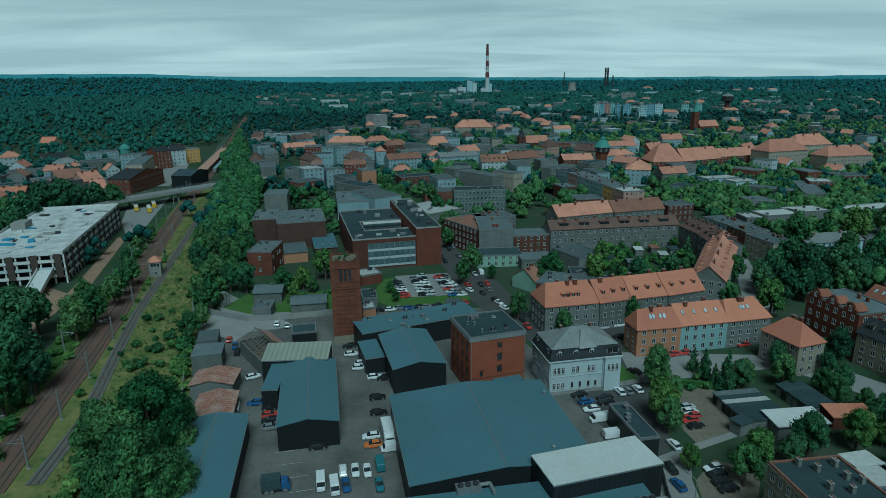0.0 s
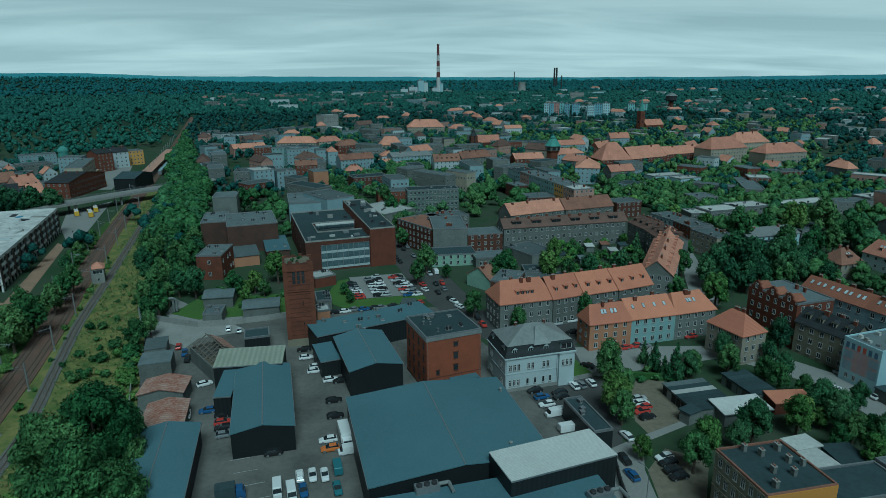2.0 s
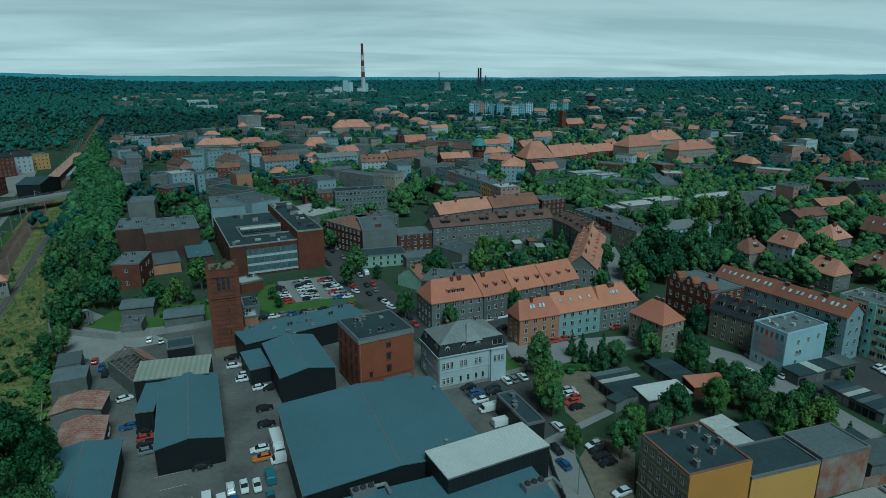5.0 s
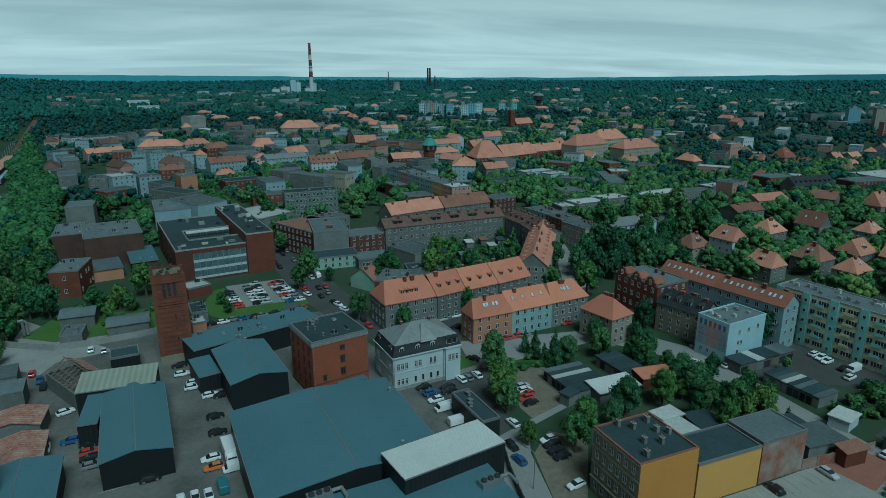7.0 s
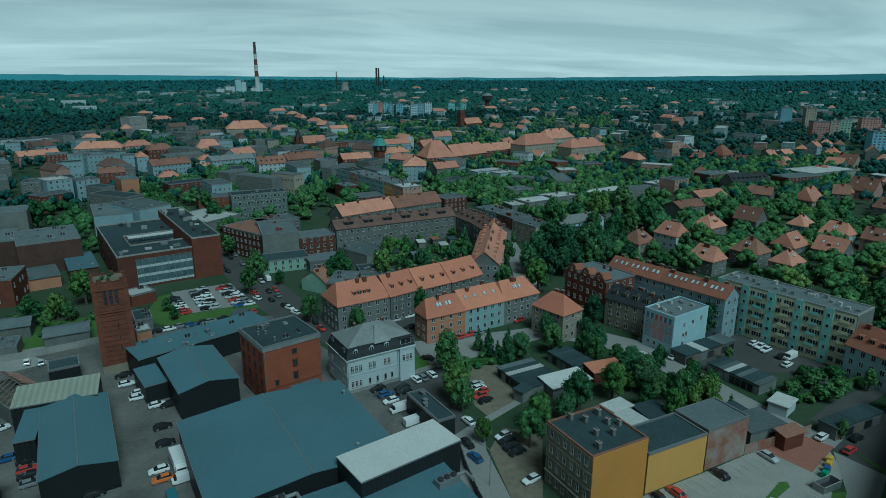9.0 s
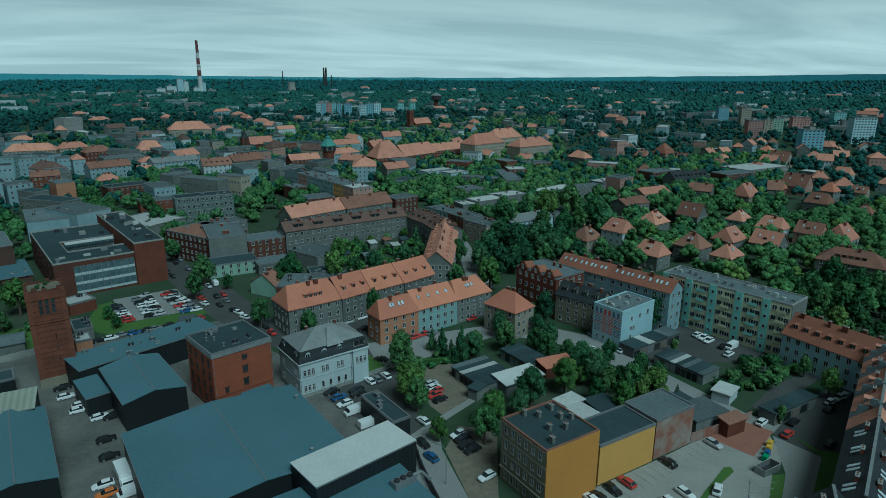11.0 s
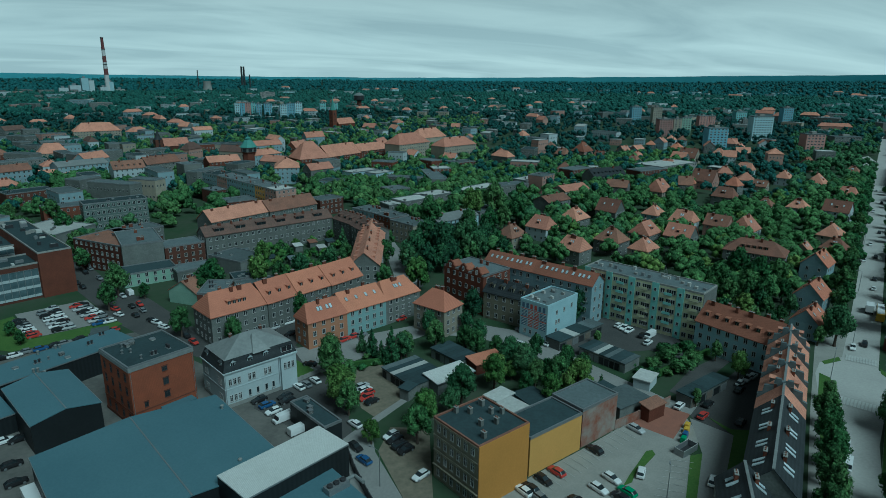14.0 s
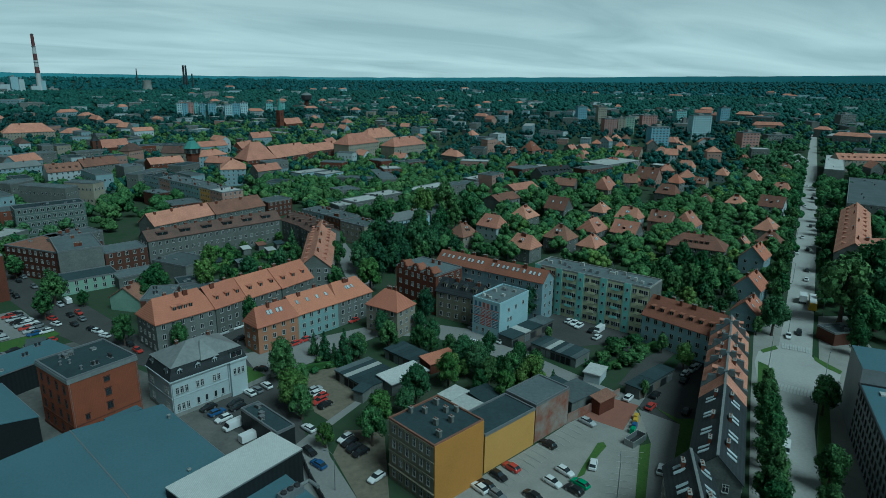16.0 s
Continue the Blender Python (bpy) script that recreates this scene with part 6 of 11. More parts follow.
house('warehouse', 'very large dark hall with low teal metal gable roof', 'warehouse', 8.4, 116.1, 100.8, 33.4, 36.2, 8.5, roof='gable', rise=1.5, wall='cladding_dark', tile='roof_teal', over=0.2, floors=0)
house('hall_block', 'dark block with a white ribbed roof on the hall', 'hall', 27.9, 99.3, 16.3, 21.9, 9.3, 11.5, roof='low', wall='cladding_dark', tile='roof_white', over=0.05, floors=0)
house('brick_building', 'brown brick block with a flat roof', 'building', -70.7, 300.6, 15.6, 22.8, 28.3, 13.0, roof='flat', wall='brick_brown', tile='felt_grey', floors=0, boxes=16)
house('brick_building', 'brown brick block with a flat roof', 'building', -89.8, 309.5, 10.0, 11.6, 23.3, 12.0, roof='flat', wall='brick_brown', tile='felt_grey', floors=0, boxes=9)
house('brick_building', 'low red brick works building', 'building', -75.6, 254.8, -1.8, 10.1, 17.1, 10.0, roof='flat', wall='brick_weathered', tile='felt_grey', floors=2, sides='fr', skip=.5, boxes=5)
house('annex', 'low link building with a blue grey sheet roof', 'annex', -56.0, 283.0, 14.5, 10.0, 26.0, 5.0, roof='low', wall='brick_brown', tile='roof_teal', floors=0, boxes=3)
house('annex', 'low ochre rendered works annex', 'annex', -68.0, 272.5, 17.3, 11.0, 17.5, 4.5, roof='low', wall='plaster_orange', tile='felt_grey', floors=0)
house('office_building', 'pale rendered four storey block', 'office', -97.2, 360.5, 7.4, 13.0, 16.0, 14.0, roof='flat', wall='plaster_grey', tile='felt_grey', floors=0)
house('office_building', 'grey blue office block', 'office', -52.8, 366.8, 11.0, 21.2, 33.2, 10.0, roof='flat', wall='plaster_blue', tile='felt_grey', floors=0, boxes=5)
house('office_building', 'grey blue office block, taller', 'office', -39.4, 362.6, 34.0, 17.4, 29.5, 12.5, roof='flat', wall='plaster_blue', tile='felt_grey', floors=0, boxes=6)
house('row_house', 'terrace with grey walls and orange tiled roof', 'terrace', 39.8, 190.8, 12.1, 18.7, 13.0, 9.5, roof='halfhip', rise=5.5, wall='plaster_grey', tile='tile_orange', floors=3, dorm=4, chim=3)
house('row_house', 'terrace with grey walls and orange tiled roof', 'terrace', 53.7, 194.0, 18.9, 12.1, 13.0, 9.5, roof='gable', rise=5.5, wall='plaster_grey', tile='tile_orange', floors=3, dorm=3, chim=2)
house('row_house', 'terrace with grey walls and orange tiled roof', 'terrace', 66.1, 197.4, 16.3, 13.7, 13.0, 9.5, roof='gable', rise=5.5, wall='plaster_grey', tile='tile_orange', floors=3, dorm=3, chim=2)
house('row_house', 'terrace with grey walls and orange tiled roof', 'terrace', 78.8, 201.1, 20.1, 14.4, 13.0, 9.5, roof='gable', rise=5.5, wall='plaster_grey', tile='tile_orange', floors=3, dorm=3, chim=2)
house('apartment_house', 'orange rendered house under an orange tiled roof', 'apartment', 62.1, 171.3, 10.4, 13.8, 7.9, 8.6, roof='halfhip', rise=4.5, wall='plaster_orange', tile='tile_orange', floors=3, chim=2, sky=4)
house('apartment_house', 'turquoise house under an orange tiled roof', 'apartment', 75.9, 176.1, 11.4, 15.3, 12.0, 8.6, roof='gable', rise=4.5, wall='plaster_turq', tile='tile_orange', floors=3, chim=2, sky=4)
house('apartment_house', 'grey house under an orange tiled roof', 'apartment', 90.5, 179.2, 12.6, 14.8, 12.0, 8.6, roof='halfhip', rise=4.5, wall='plaster_grey', tile='tile_orange', floors=3, chim=2, sky=3)
house('apartment_house', 'beige corner house with a hipped orange tiled roof', 'apartment', 97.6, 160.4, -70.4, 12.6, 9.3, 9.0, roof='hip', rise=4.5, wall='plaster_beige', tile='tile_orange', floors=3, chim=2)
gabled_tenement('tenement', 'red brick tenement with shaped gables', 'tenement', 121.3, 172.9, -77.1, 18.8, 14.0, 14.0, roof='flat', wall='brick_red', tile='felt_grey', floors=4, chim=5)
house('tenement', 'long blue grey tenement with a dull red roof', 'tenement', 135.2, 169.1, -71.2, 20.5, 8.4, 14.0, roof='gable', rise=3.2, wall='plaster_blue', tile='tile_dull', floors=4, sky=9, chim=4)
house('tenement', 'blue grey tenement with a dull red roof', 'tenement', 142.1, 148.7, -71.4, 22.5, 8.4, 14.0, roof='gable', rise=3.2, wall='plaster_blue', tile='tile_dull', floors=4, sky=10, chim=4)
house('tenement', 'old grey tenement with a steep dark roof', 'tenement', 123.2, 155.3, -67.9, 16.1, 9.0, 9.5, roof='gable', rise=3.6, wall='stucco_stone', tile='slate_dark', floors=3, chim=4, dorm=4, dkind='gable', dsize=(1.5, 1.6), dsides='f')
house('tenement', 'light blue tenement with a red tiled roof', 'tenement', 164.2, 97.5, -84.7, 23.0, 12.0, 9.0, roof='gable', rise=5, wall='plaster_paleblue', tile='tile_dull', floors=3, dorm=7, chim=6, sky=0)
house('building', 'cream yellow rendered low block', 'building', 81.1, 90.0, 6.4, 16.0, 9.0, 8.8, roof='flat', wall='plaster_cream', tile='felt_dark', floors=0)
house('building', 'weathered red brick low block', 'building', 95.7, 91.9, 6.8, 12.3, 9.0, 9.2, roof='flat', wall='peeling_wall', tile='felt_grey', floors=0)
house('tenement', 'grey tenement with a dark brown roof and wide dormers', 'tenement', 79.6, 285.2, 8.6, 62.7, 10.0, 11.0, roof='gable', rise=3.4, wall='plaster_grey', tile='tile_old', floors=3, dorm=6, dsize=(4.6, 1.5), chim=12)
house('tenement', 'grey tenement with blank end wall', 'tenement', 23.7, 282.0, 1.1, 15.4, 26.0, 13.0, roof='flat', wall='plaster_grey', tile='felt_grey', floors=0, chim=4)
house('brick_building', 'dark brick house with flat roof', 'building', 39.7, 279.6, 7.8, 16.4, 12.0, 9.0, roof='flat', wall='brick_dark', tile='felt_grey', floors=3, sides='f')
house('office_building', 'dark panelled four storey office', 'office', 21.6, 368.2, 5.6, 30.7, 12.0, 14.0, roof='flat', wall='panel_slate', tile='felt_dark', floors=4, sides='flr', pitch=2.4, size=(1.5, 1.7), boxes=5, band='concrete')
brick_office('brick_office', 'orange brick office block with flat dark roof', 'office', 11.6, 154.5, 17.8, 15.3, 15.5, 15.5)
white_villa('white_villa', 'white villa with grey mansard roof and dormers', 'villa', 35.4, 150.9, 11.5, 19.6, 9.8, 9.5)
brick_tower('brick_tower', 'tall square old tower of dark red brick', 'tower', -30.3, 182.4, 10.2, 8.5, 8.5, 26.0)
mural_block('mural_block', 'white painted block with a red mural', 'building', 127.4, 140.9, -75.9, 10.4, 16.5, 11.8)
apartment_slab('apartment_slab', 'long green and yellow five storey apartment slab', 'apartment', 160.3, 130.1, -74.2, 40.6, 11.0, 16.3)
yellow_house('old_apartment_house', 'old stone fronted house with a yellow end wall', 'apartment', 64.5, 89.2, -82.5, 13.4, 13.4, 13.5)
signal_box('signal_box', 'small grey railway signal box with tiled roof', 'signal box', -120.2, 248.3, 20.3, 4.3, 6.0, 6.5)
ruin('ruined_shed', 'derelict shed with bare roof timbers', 'ruin', -51.4, 165.7, -53.9, 17.9, 9.6, 4.5)
garages('garage_row', 'low garage row with patched felt roof', 'garage', 73.9, 133.6, -81.5, 13.9, 11.3, 2.8, n=7)
garages('garage_row', 'low garage row with patched felt roof', 'garage', 89.6, 138.3, -80.2, 11.9, 7.1, 2.8, n=6, tile='felt_dark')
garages('garage_row', 'row of open garages with a grey roof', 'garage', 130.4, 131.7, 9.8, 21.7, 5.3, 3.0, n=7, tile='felt_dark')
garages('garage_row', 'long low garage row with grey roof', 'garage', 128.3, 115.2, -79.4, 15.3, 7.5, 2.8, n=9, tile='felt_dark')
garages('garage_row', 'low garages with sheet roofs by the yard', 'garage', 134.1, 88.1, 6.0, 17.3, 4.1, 3.0, n=5, tile='felt_dark')
house('shed', 'grey rendered little shed under a dark flat roof', 'shed', 68.1, 126.3, -63.5, 2.8, 3.8, 3.0, roof='low', rise=4, wall='plaster_grey', tile='felt_dark', floors=0, sides='', pitch=3.0)
house('shed', 'grey rendered long shed under a white ribbed roof', 'shed', 80.7, 126.7, 6.4, 12.2, 6.1, 3.2, roof='shed', rise=0.5, wall='plaster_grey', tile='roof_white', floors=0, sides='', pitch=3.0)
house('shed', 'red brick long shed under an orange tiled roof', 'shed', 94.7, 129.6, -0.3, 9.6, 4.9, 3.0, roof='shed', rise=0.5, wall='brick_red', tile='tile_orange', floors=0, sides='', pitch=3.0)
house('cabin', 'white cabin under a light flat roof', 'cabin', 125.6, 99.5, -67.7, 4.4, 6.0, 2.7, roof='low', rise=4, wall='plaster_white', tile='felt_light', floors=0, sides='', pitch=3.0)
house('shed', 'grey rendered shed under a grey felt roof', 'shed', 110.8, 93.8, 1.8, 10.3, 7.3, 3.5, roof='low', rise=4, wall='plaster_grey', tile='felt_grey', floors=0, sides='', pitch=3.0)
house('shed', 'grey rendered shed under a dark flat roof', 'shed', 109.3, 99.6, 1.6, 7.5, 5.2, 3.2, roof='low', rise=4, wall='plaster_grey', tile='felt_dark', floors=0, sides='', pitch=3.0)
house('hut', 'red brick hut under a brown tiled roof', 'shed', 114.3, 87.5, 2.8, 5.9, 2.6, 3.5, roof='shed', rise=0.6, wall='brick_red', tile='tile_brown', floors=0, sides='', pitch=3.0)
house('shed', 'grey rendered shed under a light flat roof', 'shed', 84.5, 109.6, 11.4, 6.1, 4.1, 4.0, roof='low', rise=4, wall='plaster_grey', tile='felt_light', floors=0, sides='', pitch=3.0)
house('shed', 'grey rendered shed under a light flat roof', 'shed', 84.3, 103.4, 10.1, 4.7, 6.3, 4.0, roof='low', rise=4, wall='plaster_grey', tile='felt_light', floors=0, sides='', pitch=3.0)
house('shed', 'grey rendered shed under a dark flat roof', 'shed', 91.5, 105.6, 0.1, 6.2, 6.8, 3.5, roof='low', rise=4, wall='plaster_grey', tile='felt_dark', floors=0, sides='', pitch=3.0)
house('store', 'dark clad store under a dark flat roof', 'building', 42.2, 123.3, -78.8, 14.8, 4.5, 5.0, roof='flat', rise=4, wall='cladding_dark', tile='felt_dark', floors=0, sides='', pitch=3.0, boxes=3)
car_deck('car_deck', 'new open concrete parking deck under construction', 'parking deck', -183.1, 281.9, 105.0, 100.3, 38.0, 12.5)
glass_office('glass_office', 'red brick office with a glass curtain front', 'office', -27.7, 285.5, 14.5, 36.7, 60.3, 13.0)
house('hall_wing', 'flat teal roofed wing of the large hall', 'hall', 16.0, 79.5, 10.0, 45.0, 35.0, 8.2, roof='low', wall='cladding_dark', tile='roof_teal', over=.05, floors=0)
house('row_house', 'curving terrace with a faded red tiled roof', 'terrace', 113.1, 244.1, -118.4, 30.2, 12.0, 9.5, roof='gable', rise=5, wall='plaster_grey', tile='tile_faded', floors=3, dorm=6, chim=3)
house('row_house', 'curving terrace with a faded red tiled roof', 'terrace', 99.4, 218.8, -118.8, 25.4, 12.0, 9.5, roof='gable', rise=5, wall='plaster_grey', tile='tile_faded', floors=3, dorm=4, chim=2)
house('garden_shed', 'grey rendered garden shed under a grey felt roof', 'shed', 65.6, 277.8, -0.0, 3.3, 4.0, 2.6, roof='shed', rise=0.5, wall='plaster_grey', tile='felt_grey', floors=0, sides='', pitch=3.0)
house('garden_shed', 'grey rendered garden shed under a brown tiled roof', 'shed', 76.4, 281.9, 0.2, 3.4, 4.0, 2.6, roof='shed', rise=0.5, wall='plaster_grey', tile='tile_brown', floors=0, sides='', pitch=3.0)
house('garden_shed', 'grey rendered garden shed under a dark flat roof', 'shed', 87.3, 289.9, 0.7, 3.6, 4.0, 2.6, roof='shed', rise=0.5, wall='plaster_grey', tile='felt_dark', floors=0, sides='', pitch=3.0)
house('garden_shed', 'grey rendered garden shed under a light flat roof', 'shed', 89.0, 272.4, -0.3, 3.4, 4.0, 2.6, roof='shed', rise=0.5, wall='plaster_grey', tile='felt_light', floors=0, sides='', pitch=3.0)
house('garden_shed', 'grey rendered garden shed under a brown tiled roof', 'shed', 97.1, 275.2, -0.2, 3.5, 4.0, 2.6, roof='shed', rise=0.5, wall='plaster_grey', tile='tile_brown', floors=0, sides='', pitch=3.0)
house('garden_shed', 'grey rendered garden shed under a dark flat roof', 'shed', 72.8, 259.4, -1.1, 3.1, 4.0, 2.6, roof='shed', rise=0.5, wall='plaster_grey', tile='felt_dark', floors=0, sides='', pitch=3.0)
house('garden_shed', 'grey rendered garden shed under a grey felt roof', 'shed', 80.1, 253.2, -1.4, 3.1, 4.0, 2.6, roof='shed', rise=0.5, wall='plaster_grey', tile='felt_grey', floors=0, sides='', pitch=3.0)
house('garden_shed', 'grey rendered garden shed under a light flat roof', 'shed', 97.5, 264.3, -0.8, 3.4, 4.0, 2.6, roof='shed', rise=0.5, wall='plaster_grey', tile='felt_light', floors=0, sides='', pitch=3.0)
house('garden_shed', 'grey rendered garden shed under a grey felt roof', 'shed', 61.5, 261.1, -1.0, 3.1, 4.0, 2.6, roof='shed', rise=0.5, wall='plaster_grey', tile='felt_grey', floors=0, sides='', pitch=3.0)
house('garden_shed', 'grey rendered garden shed under a dark flat roof', 'shed', 104.9, 272.7, -0.3, 3.5, 4.0, 2.6, roof='shed', rise=0.5, wall='plaster_grey', tile='felt_dark', floors=0, sides='', pitch=3.0)
house('outbuilding', 'grey rendered outbuilding under a grey felt roof', 'shed', 160.5, 266.7, -0.5, 7.6, 8.0, 4.0, roof='low', rise=4, wall='plaster_grey', tile='felt_grey', floors=0, sides='', pitch=3.0)
house('outbuilding', 'grey rendered outbuilding under a dark flat roof', 'shed', 174.3, 270.8, -0.2, 7.9, 8.0, 4.0, roof='low', rise=4, wall='plaster_grey', tile='felt_dark', floors=0, sides='', pitch=3.0)
house('outbuilding', 'grey rendered outbuilding under a grey felt roof', 'shed', 49.6, 222.2, -3.2, 5.2, 8.0, 4.0, roof='low', rise=4, wall='plaster_grey', tile='felt_grey', floors=0, sides='', pitch=3.0)
house('outbuilding', 'grey rendered outbuilding under a dark flat roof', 'shed', 62.2, 223.8, -3.0, 5.4, 8.0, 4.0, roof='low', rise=4, wall='plaster_grey', tile='felt_dark', floors=0, sides='', pitch=3.0)
house('outbuilding', 'grey rendered outbuilding under a grey felt roof', 'shed', 3.3, 201.3, -4.6, 4.3, 8.0, 4.0, roof='low', rise=4, wall='plaster_grey', tile='felt_grey', floors=0, sides='', pitch=3.0)
house('outbuilding', 'grey rendered outbuilding under a grey felt roof', 'shed', -8.4, 342.9, 4.3, 6.8, 8.0, 4.0, roof='low', rise=4, wall='plaster_grey', tile='felt_grey', floors=0, sides='', pitch=3.0)
house('outbuilding', 'grey rendered outbuilding under a grey felt roof', 'shed', 29.7, 288.6, 0.8, 6.3, 8.0, 4.0, roof='low', rise=4, wall='plaster_grey', tile='felt_grey', floors=0, sides='', pitch=3.0)
terrace('terrace', 'terrace with faded red tiled roof and fire walls', 'terrace', 142.6, 72.6, 27.8, 44.0, 9.2, 11, tile='tile_faded', walls=4)
terrace('terrace', 'terrace with black tiled roof and white roof windows', 'terrace', 109.7, 55.2, 27.8, 29.8, 9.2, 11, tile='slate_dark', sky=4)
terrace('terrace', 'terrace end wing with black tiled roof', 'terrace', 87.7, 46.5, 39.7, 18.0, 8.4, 11, tile='slate_dark', sky=3)
dark_office('hotel', 'dark clad office block with rows of windows', 'office', 138.6, 30.6, 210, 41.0, 14.0, 13)
house('town_house', 'beige town house under a faded red tiled roof', 'house', -103.6, 686.9, -4.6, 42.0, 16.0, 10.0, roof='hip', rise=6, wall='plaster_beige', tile='tile_faded', floors=3, sides='f', pitch=3.0, chim=2)
house('town_house', 'beige town house under a faded red tiled roof', 'house', -72.7, 707.0, 19.4, 26.0, 12.0, 9.0, roof='hip', rise=5, wall='plaster_beige', tile='tile_faded', floors=3, sides='f', pitch=3.0, chim=2)
house('town_house', 'red brick town house under a brown tiled roof', 'house', -47.7, 645.1, 18.3, 23.3, 14.0, 11.0, roof='hip', rise=5, wall='brick_red', tile='tile_brown', floors=3, sides='f', pitch=3.0, chim=2)
house('town_house', 'beige town house under a faded red tiled roof', 'house', -4.3, 662.4, 6.4, 23.8, 14.0, 9.0, roof='hip', rise=8, wall='plaster_beige', tile='tile_faded', floors=3, sides='f', pitch=3.0, chim=2)
house('town_house', 'blue grey town house under a grey metal roof', 'house', 12.4, 543.9, 19.0, 35.3, 16.0, 12.0, roof='gable', rise=3, wall='plaster_blue', tile='zinc_grey', floors=4, sides='f', pitch=3.0, chim=2)
house('town_house', 'turquoise town house under a grey felt roof', 'house', -104.0, 582.7, -18.0, 12.2, 12.0, 16.0, roof='flat', rise=4, wall='plaster_turq', tile='felt_grey', floors=5, sides='fr', pitch=3.0, boxes=3)
house('town_house', 'blue grey town house under a grey felt roof', 'house', -90.6, 589.3, 12.0, 22.9, 14.0, 14.0, roof='flat', rise=4, wall='plaster_blue', tile='felt_grey', floors=4, sides='f', pitch=3.0, boxes=3)
house('town_house', 'red brick town house under a grey felt roof', 'house', -129.3, 629.2, 11.1, 16.7, 14.0, 12.0, roof='flat', rise=4, wall='brick_red', tile='felt_grey', floors=4, sides='f', pitch=3.0, boxes=3)
house('town_house', 'blue grey town house under a brown tiled roof', 'house', -33.4, 528.6, 22.9, 29.3, 12.0, 12.0, roof='gable', rise=4, wall='plaster_blue', tile='tile_brown', floors=4, sides='f', pitch=3.0, chim=2)
house('town_house', 'dull pink town house under a faded red tiled roof', 'house', -4.3, 536.1, 1.3, 19.3, 10.0, 7.0, roof='gable', rise=3, wall='plaster_pink', tile='tile_faded', floors=2, sides='f', pitch=3.0, chim=2)
house('town_house', 'grey rendered town house under a faded red tiled roof', 'house', -32.6, 497.4, 4.7, 13.7, 12.0, 7.0, roof='hip', rise=4, wall='plaster_grey', tile='tile_faded', floors=2, sides='f', pitch=3.0, chim=2)
house('town_house', 'dark brick town house under a dark flat roof', 'house', -20.0, 459.7, 20.1, 26.5, 14.0, 8.0, roof='flat', rise=4, wall='brick_dark', tile='felt_dark', floors=2, sides='f', pitch=3.0, boxes=3)
house('town_house', 'red brick town house under a brown tiled roof', 'house', -68.2, 483.1, 10.9, 16.2, 14.0, 14.0, roof='gable', rise=3, wall='brick_red', tile='tile_brown', floors=4, sides='f', pitch=3.0, chim=2)
house('town_house', 'ochre town house under a grey felt roof', 'house', -55.1, 449.7, 22.4, 10.7, 14.0, 14.0, roof='flat', rise=4, wall='plaster_orange', tile='felt_grey', floors=0, sides='', pitch=3.0, boxes=3)
house('town_house', 'blue grey town house under a light flat roof', 'house', -96.9, 454.3, 31.5, 14.7, 16.0, 15.0, roof='flat', rise=4, wall='plaster_blue', tile='felt_light', floors=5, sides='fr', pitch=3.0, boxes=3)
house('town_house', 'grey rendered town house under a grey felt roof', 'house', -109.5, 457.5, 5.3, 11.0, 18.0, 14.0, roof='flat', rise=4, wall='plaster_grey', tile='felt_grey', floors=4, sides='f', pitch=3.0, boxes=3)
house('town_house', 'blue grey town house under a grey felt roof', 'house', -80.9, 460.8, 23.6, 13.9, 14.0, 13.0, roof='flat', rise=4, wall='plaster_blue', tile='felt_grey', floors=4, sides='f', pitch=3.0, boxes=3)
house('town_house', 'white town house under a brown tiled roof', 'house', 41.5, 507.2, 8.6, 21.5, 13.0, 12.0, roof='gable', rise=5, wall='plaster_white', tile='tile_brown', floors=4, dorm=5, sides='f', pitch=3.0, chim=2)
house('town_house', 'grey rendered town house under a brown tiled roof', 'house', 65.8, 526.9, 23.3, 27.0, 13.0, 12.0, roof='gable', rise=5, wall='plaster_grey', tile='tile_brown', floors=4, chim=4, sides='f', pitch=3.0)
house('town_house', 'grey rendered town house under a grey felt roof', 'house', 82.1, 494.8, 11.8, 13.3, 15.0, 14.0, roof='flat', rise=4, wall='plaster_grey', tile='felt_grey', floors=0, sides='', pitch=3.0, boxes=3)
house('town_house', 'grey rendered town house under a grey felt roof', 'house', -25.5, 580.2, 20.3, 31.6, 14.0, 13.0, roof='flat', rise=4, wall='plaster_grey', tile='felt_grey', floors=4, sides='f', pitch=3.0, boxes=3)
house('town_house', 'grey rendered town house under a grey felt roof', 'house', 26.7, 611.6, 31.4, 42.4, 14.0, 13.0, roof='flat', rise=4, wall='plaster_grey', tile='felt_grey', floors=4, sides='f', pitch=3.0, boxes=3)
house('factory_shed', 'grey concrete factory shed under a dark flat roof', 'shed', -184.2, 844.4, 36.7, 57.9, 26.0, 8.0, roof='flat', rise=4, wall='concrete', tile='felt_dark', floors=0, sides='', pitch=3.0, boxes=3)
house('factory_shed', 'grey concrete factory shed under a dark flat roof', 'shed', -145.8, 902.6, 52.9, 68.2, 26.0, 8.0, roof='flat', rise=4, wall='concrete', tile='felt_dark', floors=0, sides='', pitch=3.0, boxes=3)
house('mill_building', 'grey concrete mill building under a light flat roof', 'building', -95.4, 924.9, 43.1, 25.5, 18.0, 24.0, roof='flat', rise=4, wall='concrete', tile='felt_light', floors=4, sides='f', pitch=3.0, boxes=3)
house('town_house', 'beige town house under a faded red tiled roof', 'house', 42.2, 851.4, 2.2, 49.5, 24.0, 12.0, roof='hip', rise=9, wall='plaster_beige', tile='tile_faded', floors=4, sides='f', pitch=3.0, chim=2)
